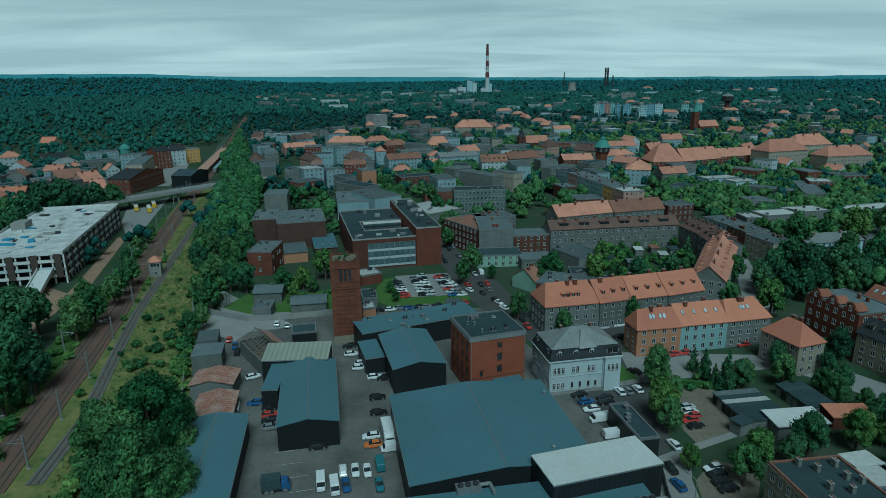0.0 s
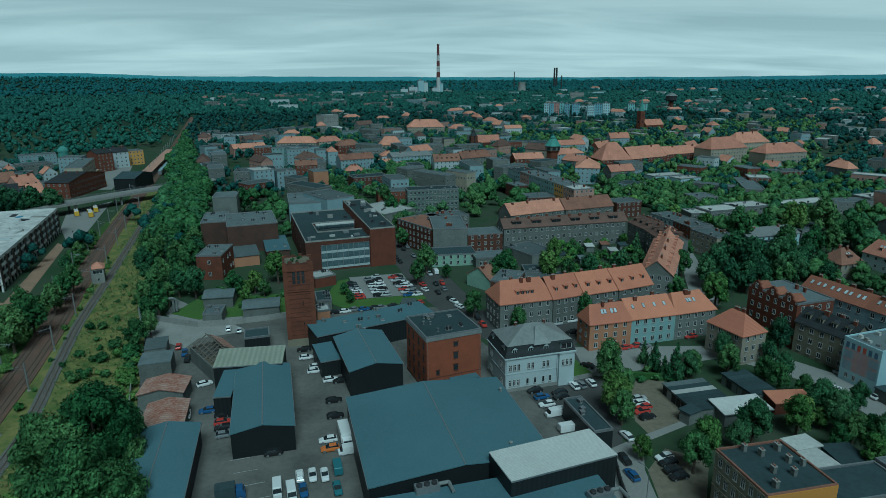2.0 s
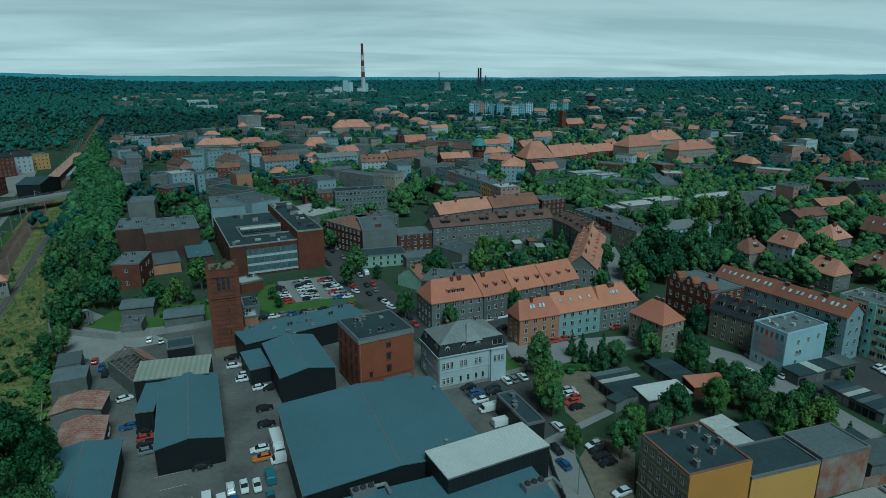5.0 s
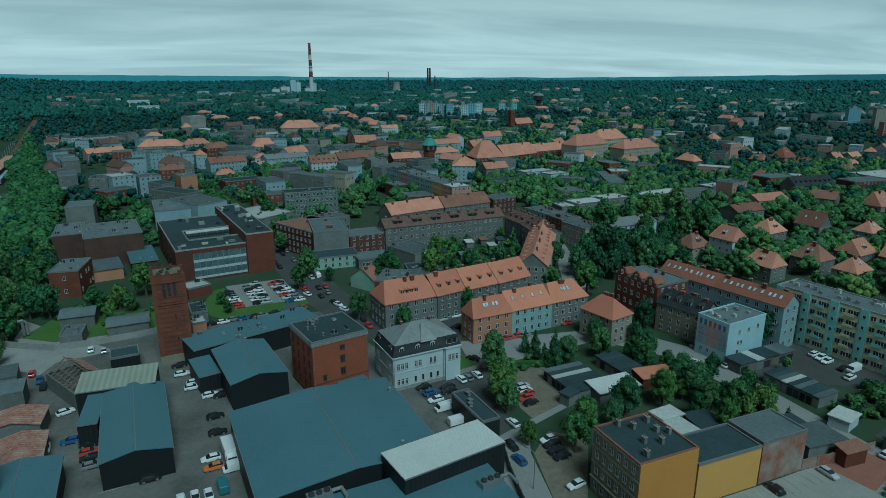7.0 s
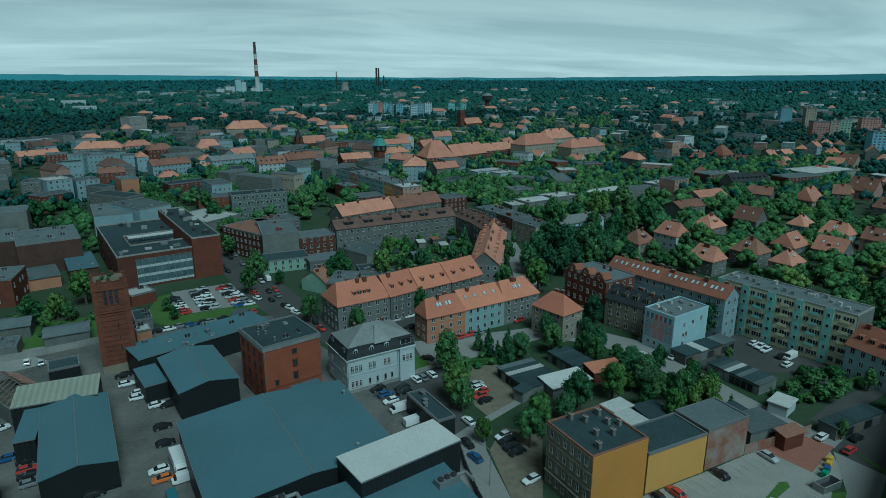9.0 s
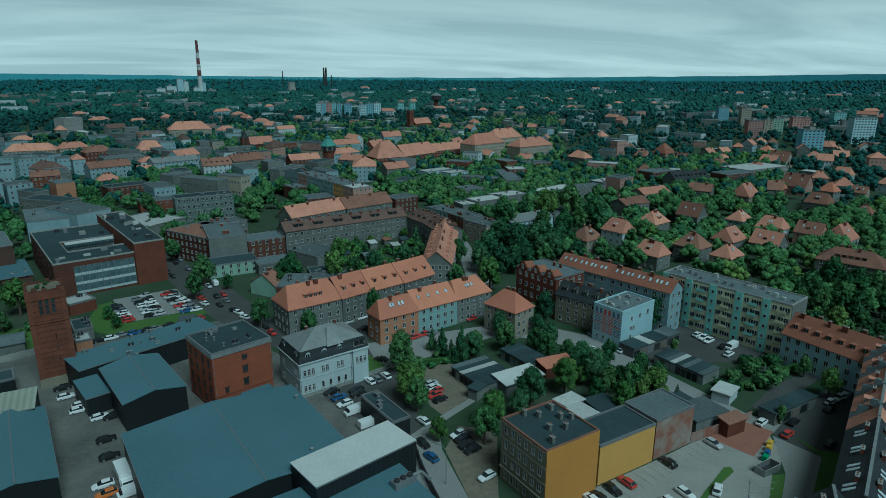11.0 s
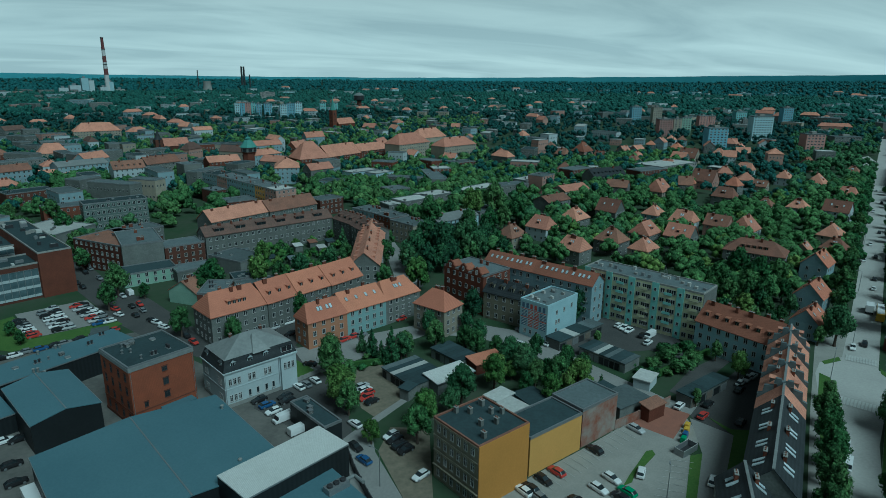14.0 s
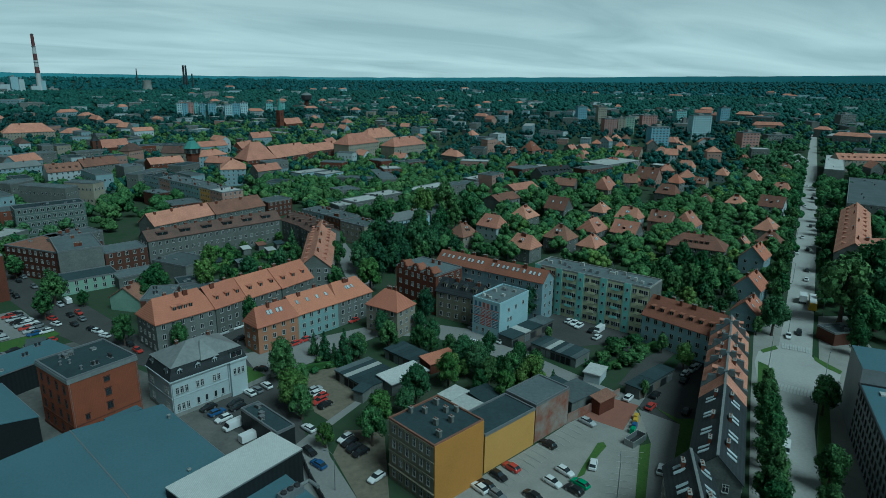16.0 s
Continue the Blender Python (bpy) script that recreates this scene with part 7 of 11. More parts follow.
house('town_house', 'blue grey town house under a grey felt roof', 'house', -49.0, 834.3, 38.2, 36.1, 16.0, 9.0, roof='flat', rise=4, wall='plaster_blue', tile='felt_grey', floors=3, sides='f', pitch=3.0, boxes=3)
house('town_house', 'dull pink town house under a grey felt roof', 'house', -4.2, 850.0, 18.3, 27.5, 14.0, 10.0, roof='flat', rise=4, wall='plaster_pink', tile='felt_grey', floors=3, sides='f', pitch=3.0, boxes=3)
house('factory_shed', 'grey concrete shed under a white ribbed roof', 'shed', -85.6, 917.8, -62.8, 74.1, 12.0, 8.0, roof='flat', rise=4, wall='concrete', tile='roof_white', floors=0, sides='', pitch=3.0, boxes=3)
house('town_house', 'blue grey town house under a dark flat roof', 'house', 89.1, 429.5, -74.2, 19.0, 13.0, 15.0, roof='flat', rise=4, wall='plaster_blue', tile='felt_dark', floors=5, pitch=2.6, sides='f', chim=2, boxes=3)
house('town_house', 'dull pink town house under a grey felt roof', 'house', 93.4, 413.0, -77.2, 14.4, 13.0, 15.0, roof='flat', rise=4, wall='plaster_pink', tile='felt_grey', floors=5, pitch=2.6, sides='f', chim=2, boxes=3)
house('town_house', 'blue grey town house under a grey felt roof', 'house', 97.1, 397.5, -76.0, 17.8, 13.0, 15.0, roof='flat', rise=4, wall='plaster_blue', tile='felt_grey', floors=5, pitch=2.6, sides='f', chim=2, boxes=3)
house('town_house', 'turquoise town house under a grey felt roof', 'house', 101.3, 380.8, -76.0, 16.6, 13.0, 15.0, roof='flat', rise=4, wall='plaster_turq', tile='felt_grey', floors=5, pitch=2.6, sides='f', chim=2, boxes=3)
house('town_house', 'cream yellow town house under a grey felt roof', 'house', 104.7, 366.9, -77.3, 11.8, 13.0, 15.0, roof='flat', rise=4, wall='plaster_cream', tile='felt_grey', floors=5, pitch=2.6, sides='f', chim=2, boxes=3)
house('town_house', 'dull pink town house under a light flat roof', 'house', 107.4, 354.5, -77.5, 13.4, 13.0, 15.0, roof='flat', rise=4, wall='plaster_pink', tile='felt_light', floors=5, pitch=2.6, sides='fr', chim=2, boxes=3)
house('town_house', 'dark brick town house under a grey felt roof', 'house', 84.2, 410.6, 17.2, 15.1, 14.0, 8.0, roof='flat', rise=4, wall='brick_dark', tile='felt_grey', floors=2, sides='f', pitch=3.0, boxes=3)
house('town_house', 'dark brick town house under a grey felt roof', 'house', 86.5, 369.0, 6.8, 17.2, 14.0, 8.0, roof='flat', rise=4, wall='brick_dark', tile='felt_grey', floors=2, sides='f', pitch=3.0, boxes=3)
house('town_house', 'grey rendered town house under a faded red tiled roof', 'house', 72.6, 320.7, 20.1, 34.1, 13.0, 9.5, roof='gable', rise=5, wall='plaster_grey', tile='tile_faded', floors=3, chim=4, sides='f', pitch=3.0)
house('town_house', 'grey rendered town house under a brown tiled roof', 'house', 103.1, 329.5, 16.4, 30.2, 13.0, 9.5, roof='gable', rise=5, wall='plaster_grey', tile='tile_brown', floors=3, chim=4, sides='f', pitch=3.0)
house('town_house', 'red brick town house under a faded red tiled roof', 'house', 110.2, 513.9, 7.5, 24.9, 14.0, 12.0, roof='gable', rise=4, wall='brick_red', tile='tile_faded', floors=4, sides='f', pitch=3.0, chim=2)
house('town_house', 'blue grey town house under a faded red tiled roof', 'house', 146.5, 462.7, -17.9, 17.7, 26.0, 12.0, roof='hip', rise=6, wall='plaster_blue', tile='tile_faded', floors=4, sides='f', pitch=3.0, chim=2)
house('town_house', 'red brick town house under a faded red tiled roof', 'house', 181.1, 510.5, 6.4, 26.9, 22.0, 11.0, roof='hip', rise=13, wall='brick_red', tile='tile_faded', floors=3, sides='f', pitch=3.0, chim=2)
house('town_house', 'red brick town house under a faded red tiled roof', 'house', 216.0, 533.5, 25.1, 41.9, 20.0, 9.0, roof='gable', rise=9, wall='brick_red', tile='tile_faded', floors=3, sides='f', pitch=3.0, chim=2)
house('town_house', 'red brick town house under a faded red tiled roof', 'house', 262.7, 556.3, 18.1, 47.1, 16.0, 9.0, roof='gable', rise=6, wall='brick_red', tile='tile_faded', floors=3, sides='f', pitch=3.0, chim=2)
house('town_house', 'blue grey town house under a faded red tiled roof', 'house', 151.5, 542.0, 18.6, 27.6, 14.0, 12.0, roof='hip', rise=4, wall='plaster_blue', tile='tile_faded', floors=4, sides='f', pitch=3.0, chim=2)
house('town_house', 'beige town house under a faded red tiled roof', 'house', 292.2, 540.2, 17.6, 42.1, 20.0, 15.0, roof='hip', rise=9, wall='plaster_beige', tile='tile_faded', floors=5, sides='f', pitch=3.0, chim=2)
house('town_house', 'beige town house under a faded red tiled roof', 'house', 323.7, 504.8, 13.4, 43.4, 18.0, 15.0, roof='hip', rise=7, wall='plaster_beige', tile='tile_faded', floors=5, sides='f', pitch=3.0, chim=2)
house('town_house', 'beige town house under a faded red tiled roof', 'house', 344.6, 591.8, 16.1, 42.2, 18.0, 14.0, roof='hip', rise=9, wall='plaster_beige', tile='tile_faded', floors=4, sides='f', pitch=3.0, chim=2)
house('town_house', 'pale blue town house under a light flat roof', 'house', 195.9, 437.8, 15.0, 26.0, 12.0, 8.0, roof='flat', rise=4, wall='plaster_paleblue', tile='felt_light', floors=2, sides='f', pitch=3.0, boxes=3)
house('town_house', 'pale blue town house under a light flat roof', 'house', 205.4, 424.3, 17.9, 18.6, 12.0, 8.0, roof='flat', rise=4, wall='plaster_paleblue', tile='felt_light', floors=2, sides='f', pitch=3.0, boxes=3)
house('town_house', 'red brick town house under a light flat roof', 'house', 254.0, 415.5, -17.9, 14.1, 14.0, 9.0, roof='flat', rise=4, wall='brick_red', tile='felt_light', floors=3, sides='f', pitch=3.0, boxes=3)
house('town_house', 'dark brick town house under a grey felt roof', 'house', 287.9, 438.9, -0.9, 21.8, 14.0, 9.0, roof='flat', rise=4, wall='brick_dark', tile='felt_grey', floors=3, boxes=4, sides='f', pitch=3.0)
house('town_house', 'grey rendered town house under a grey felt roof', 'house', 181.7, 352.9, 5.7, 14.6, 13.0, 9.0, roof='flat', rise=4, wall='plaster_grey', tile='felt_grey', floors=3, sides='f', pitch=3.0, boxes=3)
house('town_house', 'grey rendered town house under a light flat roof', 'house', 177.9, 321.6, 11.7, 23.4, 13.0, 8.0, roof='flat', rise=4, wall='plaster_grey', tile='felt_light', floors=2, boxes=3, sides='f', pitch=3.0)
house('town_house', 'grey rendered town house under a light flat roof', 'house', 164.3, 319.1, 1.1, 14.5, 12.0, 7.0, roof='flat', rise=4, wall='plaster_grey', tile='felt_light', floors=2, sides='f', pitch=3.0, boxes=3)
house('town_house', 'grey rendered town house under a light flat roof', 'house', 196.0, 329.1, 11.5, 21.5, 13.0, 8.0, roof='flat', rise=4, wall='plaster_grey', tile='felt_light', floors=2, boxes=3, sides='f', pitch=3.0)
house('town_house', 'dark brick town house under a grey felt roof', 'house', 130.8, 343.3, 14.0, 16.4, 12.0, 9.0, roof='flat', rise=4, wall='brick_dark', tile='felt_grey', floors=3, sides='f', pitch=3.0, boxes=3)
house('town_house', 'blue grey town house under a grey felt roof', 'house', 138.4, 296.2, -76.4, 18.1, 12.0, 10.0, roof='flat', rise=4, wall='plaster_blue', tile='felt_grey', floors=3, chim=3, sides='f', pitch=3.0, boxes=3)
house('town_house', 'red brick town house under a grey felt roof', 'house', 141.7, 279.8, -81.8, 14.3, 12.0, 10.0, roof='flat', rise=4, wall='brick_red', tile='felt_grey', floors=3, chim=3, sides='f', pitch=3.0, boxes=3)
house('town_house', 'beige town house under a grey felt roof', 'house', 142.9, 261.4, -77.1, 17.4, 12.0, 10.0, roof='flat', rise=4, wall='plaster_beige', tile='felt_grey', floors=3, chim=3, sides='f', pitch=3.0, boxes=3)
house('town_house', 'pale blue town house under a grey metal roof', 'house', 175.2, 275.9, 12.4, 29.7, 14.0, 6.0, roof='gable', rise=2.5, wall='plaster_paleblue', tile='zinc_grey', floors=2, sides='f', pitch=3.0, chim=2)
house('town_house', 'grey rendered town house under a grey felt roof', 'house', 203.1, 283.8, 13.9, 20.9, 12.0, 6.0, roof='flat', rise=4, wall='plaster_grey', tile='felt_grey', floors=2, sides='f', pitch=3.0, boxes=3)
house('town_house', 'grey rendered town house under a light flat roof', 'house', 237.3, 338.3, 14.7, 36.0, 12.0, 7.0, roof='flat', rise=4, wall='plaster_grey', tile='felt_light', floors=2, boxes=3, sides='f', pitch=3.0)
house('town_house', 'grey rendered town house under a grey felt roof', 'house', 263.2, 338.7, 0.9, 25.1, 12.0, 7.0, roof='flat', rise=4, wall='plaster_grey', tile='felt_grey', floors=2, boxes=3, sides='f', pitch=3.0)
house('town_house', 'grey rendered town house under a light flat roof', 'house', 285.5, 345.9, 14.6, 20.3, 12.0, 8.0, roof='flat', rise=4, wall='plaster_grey', tile='felt_light', floors=2, sides='f', pitch=3.0, boxes=3)
house('town_house', 'dull pink town house under a grey felt roof', 'house', 288.8, 335.3, 16.5, 15.6, 12.0, 12.0, roof='flat', rise=4, wall='plaster_pink', tile='felt_grey', floors=4, sides='f', pitch=3.0, boxes=3)
house('town_house', 'dark brick town house under a grey felt roof', 'house', 342.3, 357.1, 7.1, 23.9, 14.0, 10.0, roof='flat', rise=4, wall='brick_dark', tile='felt_grey', floors=3, sides='f', pitch=3.0, boxes=3)
house('town_house', 'grey rendered town house under a dark slate roof', 'house', 343.4, 328.1, -1.7, 31.6, 13.0, 9.0, roof='gable', rise=5, wall='plaster_grey', tile='slate_dark', floors=3, dorm=8, sides='f', pitch=3.0, chim=2)
house('town_house', 'dark brick town house under a grey felt roof', 'house', 388.6, 327.0, 0.1, 30.6, 14.0, 10.0, roof='flat', rise=4, wall='brick_dark', tile='felt_grey', floors=3, sides='f', pitch=3.0, boxes=3)
house('town_house', 'grey concrete town house under a light flat roof', 'house', 436.1, 347.5, 6.3, 51.7, 26.0, 9.0, roof='flat', rise=4, wall='concrete', tile='felt_light', floors=3, sides='f', pitch=3.0, boxes=3)
house('town_house', 'grey rendered town house under a brown tiled roof', 'house', 248.6, 277.8, 8.5, 19.9, 12.0, 8.0, roof='gable', rise=3, wall='plaster_grey', tile='tile_brown', floors=2, sides='f', pitch=3.0, chim=2)
house('town_house', 'beige town house under a faded red tiled roof', 'house', 283.7, 299.7, 4.7, 22.8, 12.0, 8.0, roof='gable', rise=3, wall='plaster_beige', tile='tile_faded', floors=2, sides='f', pitch=3.0, chim=2)
house('town_house', 'grey rendered town house under a brown tiled roof', 'house', 320.1, 292.5, -58.3, 13.9, 12.0, 8.0, roof='gable', rise=4, wall='plaster_grey', tile='tile_brown', floors=2, sides='f', pitch=3.0, chim=2)
house('town_house', 'grey rendered town house under a grey felt roof', 'house', 238.8, 400.6, -110.1, 49.5, 12.0, 7.0, roof='flat', rise=4, wall='plaster_grey', tile='felt_grey', floors=0, sides='', pitch=3.0, boxes=3)
house('town_house', 'grey rendered town house under a dark brown roof', 'house', 118.7, 277.1, -81.4, 16.4, 12.0, 10.5, roof='gable', rise=3.2, wall='plaster_grey', tile='tile_old', floors=3, chim=5, dorm=3, dsize=(2.2, 1.5), sides='fb', pitch=3.0)
house('town_house', 'grey rendered town house under a dark brown roof', 'house', 119.4, 258.4, -90.9, 17.2, 12.0, 10.5, roof='gable', rise=3.2, wall='plaster_grey', tile='tile_old', floors=3, chim=5, dorm=3, dsize=(2.2, 1.5), sides='fb', pitch=3.0)
house('town_house', 'grey rendered town house under a light flat roof', 'house', -7.4, 348.6, 41.4, 23.5, 28.7, 6.5, roof='flat', rise=4, wall='plaster_grey', tile='felt_light', floors=0, sides='', boxes=6, pitch=3.0)
house('town_house', 'dark brick town house under a brown tiled roof', 'house', 16.9, 289.8, -56.8, 28.6, 21.0, 12.0, roof='flat', rise=4, wall='brick_dark', tile='tile_brown', floors=4, sides='f', pitch=3.0, boxes=3)
house('town_house', 'grey rendered town house under a grey felt roof', 'house', 25.1, 302.8, 20.3, 19.3, 12.0, 12.0, roof='flat', rise=4, wall='plaster_grey', tile='felt_grey', floors=4, chim=4, sides='f', pitch=3.0, boxes=3)
house('town_house', 'pale green town house under a dark flat roof', 'house', 23.9, 261.3, 4.6, 19.5, 12.0, 5.0, roof='flat', rise=4, wall='plaster_green', tile='felt_dark', floors=2, boxes=0, sides='f', pitch=3.0)
house('town_house', 'grey rendered town house under a grey felt roof', 'house', 39.7, 256.0, 6.1, 14.3, 10.0, 4.5, roof='flat', rise=4, wall='plaster_grey', tile='felt_grey', floors=1, sides='f', pitch=3.0, boxes=3)
house('town_house', 'grey rendered town house under a grey felt roof', 'house', 58.2, 257.9, -62.3, 19.0, 14.0, 6.0, roof='flat', rise=4, wall='plaster_grey', tile='felt_grey', floors=0, sides='', pitch=3.0, boxes=3)
house('town_house', 'red brick town house under a grey felt roof', 'house', -2.2, 397.6, 8.9, 20.0, 12.0, 8.0, roof='flat', rise=4, wall='brick_red', tile='felt_grey', floors=2, sides='f', pitch=3.0, boxes=3)
house('town_house', 'pale green town house under a brown tiled roof', 'house', 33.6, 227.7, 39.0, 7.0, 12.3, 4.5, roof='gable', rise=4, wall='plaster_green', tile='tile_brown', floors=1, sides='f', pitch=3.0, chim=2)
house('town_house', 'dark brick town house under a grey felt roof', 'house', 39.8, 211.9, -25.7, 9.0, 14.0, 9.0, roof='flat', rise=4, wall='brick_dark', tile='felt_grey', floors=3, boxes=5, sides='fl', pitch=3.0)
house('town_house', 'grey rendered town house under a grey felt roof', 'house', 57.5, 224.5, -0.2, 15.7, 10.0, 4.0, roof='flat', rise=4, wall='plaster_grey', tile='felt_grey', floors=0, sides='', pitch=3.0, boxes=3)
house('town_house', 'grey rendered town house under a dark flat roof', 'house', 56.2, 236.1, -3.0, 11.5, 9.0, 4.0, roof='flat', rise=4, wall='plaster_grey', tile='felt_dark', floors=0, sides='', pitch=3.0, boxes=3)
house('shed', 'grey rendered shed under a grey felt roof', 'shed', -64.5, 218.1, 5.4, 10.1, 10.0, 4.0, roof='gable', rise=1.2, wall='plaster_grey', tile='felt_grey', floors=0, sides='', pitch=3.0)
house('shed', 'grey rendered shed under a grey felt roof', 'shed', -62.3, 202.3, 3.6, 6.1, 8.0, 3.5, roof='flat', rise=4, wall='plaster_grey', tile='felt_grey', floors=0, sides='', pitch=3.0, boxes=3)
house('shed', 'grey rendered shed under a grey felt roof', 'shed', -47.4, 206.2, 9.2, 11.9, 9.0, 4.0, roof='gable', rise=1, wall='plaster_grey', tile='felt_grey', floors=0, sides='', pitch=3.0)
house('shed', 'grey rendered shed under a dark flat roof', 'shed', -26.9, 211.2, 11.3, 5.2, 10.0, 4.0, roof='flat', rise=4, wall='plaster_grey', tile='felt_dark', floors=0, sides='', pitch=3.0, boxes=3)
house('gatehouse', 'red brick gatehouse under a light flat roof', 'building', -30.1, 236.8, 28.3, 8.6, 8.0, 4.0, roof='flat', rise=4, wall='brick_red', tile='felt_light', floors=0, sides='', pitch=3.0, boxes=3)
house('gatehouse', 'ochre gatehouse under a light flat roof', 'building', -25.7, 199.3, 13.1, 4.2, 6.0, 4.0, roof='flat', rise=4, wall='plaster_orange', tile='felt_light', floors=0, sides='', pitch=3.0, boxes=3)
house('station_hall', 'red brick station hall under a dark slate roof', 'station', -225.9, 457.1, -3.1, 15.9, 48.5, 11.0, roof='gable', rise=4, wall='brick_red', tile='slate_dark', floors=3, sides='fr', pitch=3.0, chim=2)
house('town_house', 'blue grey town house under a grey felt roof', 'house', -269.9, 545.7, 8.8, 17.4, 16.0, 15.0, roof='flat', rise=4, wall='plaster_blue', tile='felt_grey', floors=5, sides='f', pitch=3.0, boxes=3)
house('town_house', 'beige town house under a grey felt roof', 'house', -248.4, 512.3, 106.3, 59.6, 12.0, 14.0, roof='flat', rise=4, wall='plaster_beige', tile='felt_grey', floors=4, sides='f', pitch=3.0, boxes=3)
house('town_house', 'red brick town house under a dark slate roof', 'house', -256.2, 564.9, 55.3, 14.8, 14.0, 16.0, roof='gable', rise=3, wall='brick_red', tile='slate_dark', floors=5, sides='f', pitch=3.0, chim=2)
house('town_house', 'white town house under a dark slate roof', 'house', -250.7, 589.2, 40.0, 12.8, 13.0, 14.0, roof='gable', rise=4, wall='plaster_white', tile='slate_dark', floors=4, sides='f', pitch=3.0, chim=2)
house('town_house', 'cream yellow town house under a grey felt roof', 'house', -244.4, 606.5, 40.0, 13.4, 13.0, 13.0, roof='flat', rise=4, wall='plaster_cream', tile='felt_grey', floors=4, sides='f', pitch=3.0, boxes=3)
house('market_hall', 'dark clad market hall under a dark flat roof', 'hall', -193.1, 473.6, -3.2, 15.0, 30.0, 9.0, roof='gable', rise=3, wall='cladding_dark', tile='felt_dark', floors=0, sides='', pitch=3.0)
house('town_house', 'grey rendered town house under a brown tiled roof', 'house', -282.5, 465.4, 44.4, 17.7, 14.0, 8.0, roof='gable', rise=6, wall='plaster_grey', tile='tile_brown', floors=2, sides='f', pitch=3.0, chim=2)
house('town_house', 'dull pink town house under a faded red tiled roof', 'house', -256.3, 446.3, 58.4, 14.0, 14.0, 9.0, roof='gable', rise=6, wall='plaster_pink', tile='tile_faded', floors=3, sides='f', pitch=3.0, chim=2)
house('town_house', 'grey rendered town house under a dark slate roof', 'house', -258.4, 414.6, 31.5, 28.9, 20.0, 7.0, roof='gable', rise=6, wall='plaster_grey', tile='slate_dark', floors=0, sides='', pitch=3.0)
house('town_house', 'white town house under a faded red tiled roof', 'house', -231.2, 412.9, 44.5, 8.7, 10.0, 9.0, roof='gable', rise=5, wall='plaster_white', tile='tile_faded', floors=3, sides='f', pitch=3.0, chim=2)
house('town_house', 'white town house under a grey metal roof', 'house', -332.1, 549.2, 50.1, 17.8, 14.0, 8.0, roof='hip', rise=4, wall='plaster_white', tile='zinc_grey', floors=2, sides='f', pitch=3.0, chim=2)
house('town_house', 'grey rendered town house under a grey felt roof', 'house', -335.6, 505.6, 31.4, 31.8, 16.0, 8.0, roof='flat', rise=4, wall='plaster_grey', tile='felt_grey', floors=2, sides='f', pitch=3.0, boxes=3)
house('town_house', 'grey rendered town house under an orange tiled roof', 'house', -284.8, 407.0, 16.6, 18.0, 14.0, 7.0, roof='gable', rise=4, wall='plaster_grey', tile='tile_orange', floors=2, sides='f', pitch=3.0, chim=2)
house('town_house', 'beige town house under an orange tiled roof', 'house', -455.6, 730.6, -4.8, 17.2, 14.0, 8.0, roof='gable', rise=6, wall='plaster_beige', tile='tile_orange', floors=2, sides='f', pitch=3.0, chim=2)
house('town_house', 'white town house under a faded red tiled roof', 'house', -412.0, 595.5, 47.1, 16.0, 14.0, 8.0, roof='hip', rise=5, wall='plaster_white', tile='tile_faded', floors=2, sides='f', pitch=3.0, chim=2)
house('town_house', 'grey rendered town house under a dark slate roof', 'house', -365.2, 585.6, 52.5, 19.5, 14.0, 8.0, roof='gable', rise=4, wall='plaster_grey', tile='slate_dark', floors=2, sides='f', pitch=3.0, chim=2)
house('town_house', 'grey rendered town house under a grey felt roof', 'house', -302.2, 546.4, 45.3, 24.1, 16.0, 10.0, roof='flat', rise=4, wall='plaster_grey', tile='felt_grey', floors=3, sides='f', pitch=3.0, boxes=3)
house('town_house', 'blue grey town house under a grey felt roof', 'house', -334.1, 612.0, 34.0, 29.3, 14.0, 10.0, roof='flat', rise=4, wall='plaster_blue', tile='felt_grey', floors=3, sides='f', pitch=3.0, boxes=3)
house('town_house', 'dull pink town house under a grey felt roof', 'house', -301.2, 465.9, 36.5, 16.2, 12.0, 7.0, roof='flat', rise=4, wall='plaster_pink', tile='felt_grey', floors=2, sides='f', pitch=3.0, boxes=3)
house('town_house', 'beige town house under a dark flat roof', 'house', -309.7, 441.5, 40.9, 13.4, 12.0, 7.0, roof='flat', rise=4, wall='plaster_beige', tile='felt_dark', floors=2, sides='f', pitch=3.0, boxes=3)
house('town_house', 'grey rendered town house under a faded red tiled roof', 'house', -252.6, 343.6, 47.8, 9.4, 12.0, 6.0, roof='gable', rise=4, wall='plaster_grey', tile='tile_faded', floors=2, sides='f', pitch=3.0, chim=2)
house('town_house', 'red brick town house under a grey felt roof', 'house', -191.2, 688.7, 18.8, 14.3, 12.0, 9.0, roof='flat', rise=4, wall='brick_red', tile='felt_grey', floors=3, sides='f', pitch=3.0, boxes=3)
house('town_house', 'dull pink town house under a faded red tiled roof', 'house', -149.7, 654.5, 33.5, 33.8, 12.0, 9.0, roof='gable', rise=4, wall='plaster_pink', tile='tile_faded', floors=3, sides='f', pitch=3.0, chim=2)
house('villa', 'beige villa under a brown tiled roof', 'house', 179.1, 227.4, 14.0, 11.9, 10.1, 6.5, roof='hip', rise=5.0, wall='plaster_beige', tile='tile_brown', floors=2, pitch=3.2, size=(1.1, 1.4), chim=2, sky=2, group='villas in gardens', dorm=2, sides='fblr')
house('villa', 'white villa under a faded red tiled roof', 'house', 203.0, 233.3, -76.0, 12.4, 10.6, 6.5, roof='halfhip', rise=5.2, wall='plaster_white', tile='tile_faded', floors=2, pitch=3.2, size=(1.1, 1.4), chim=2, sky=2, group='villas in gardens', dorm=1, sides='fblr')
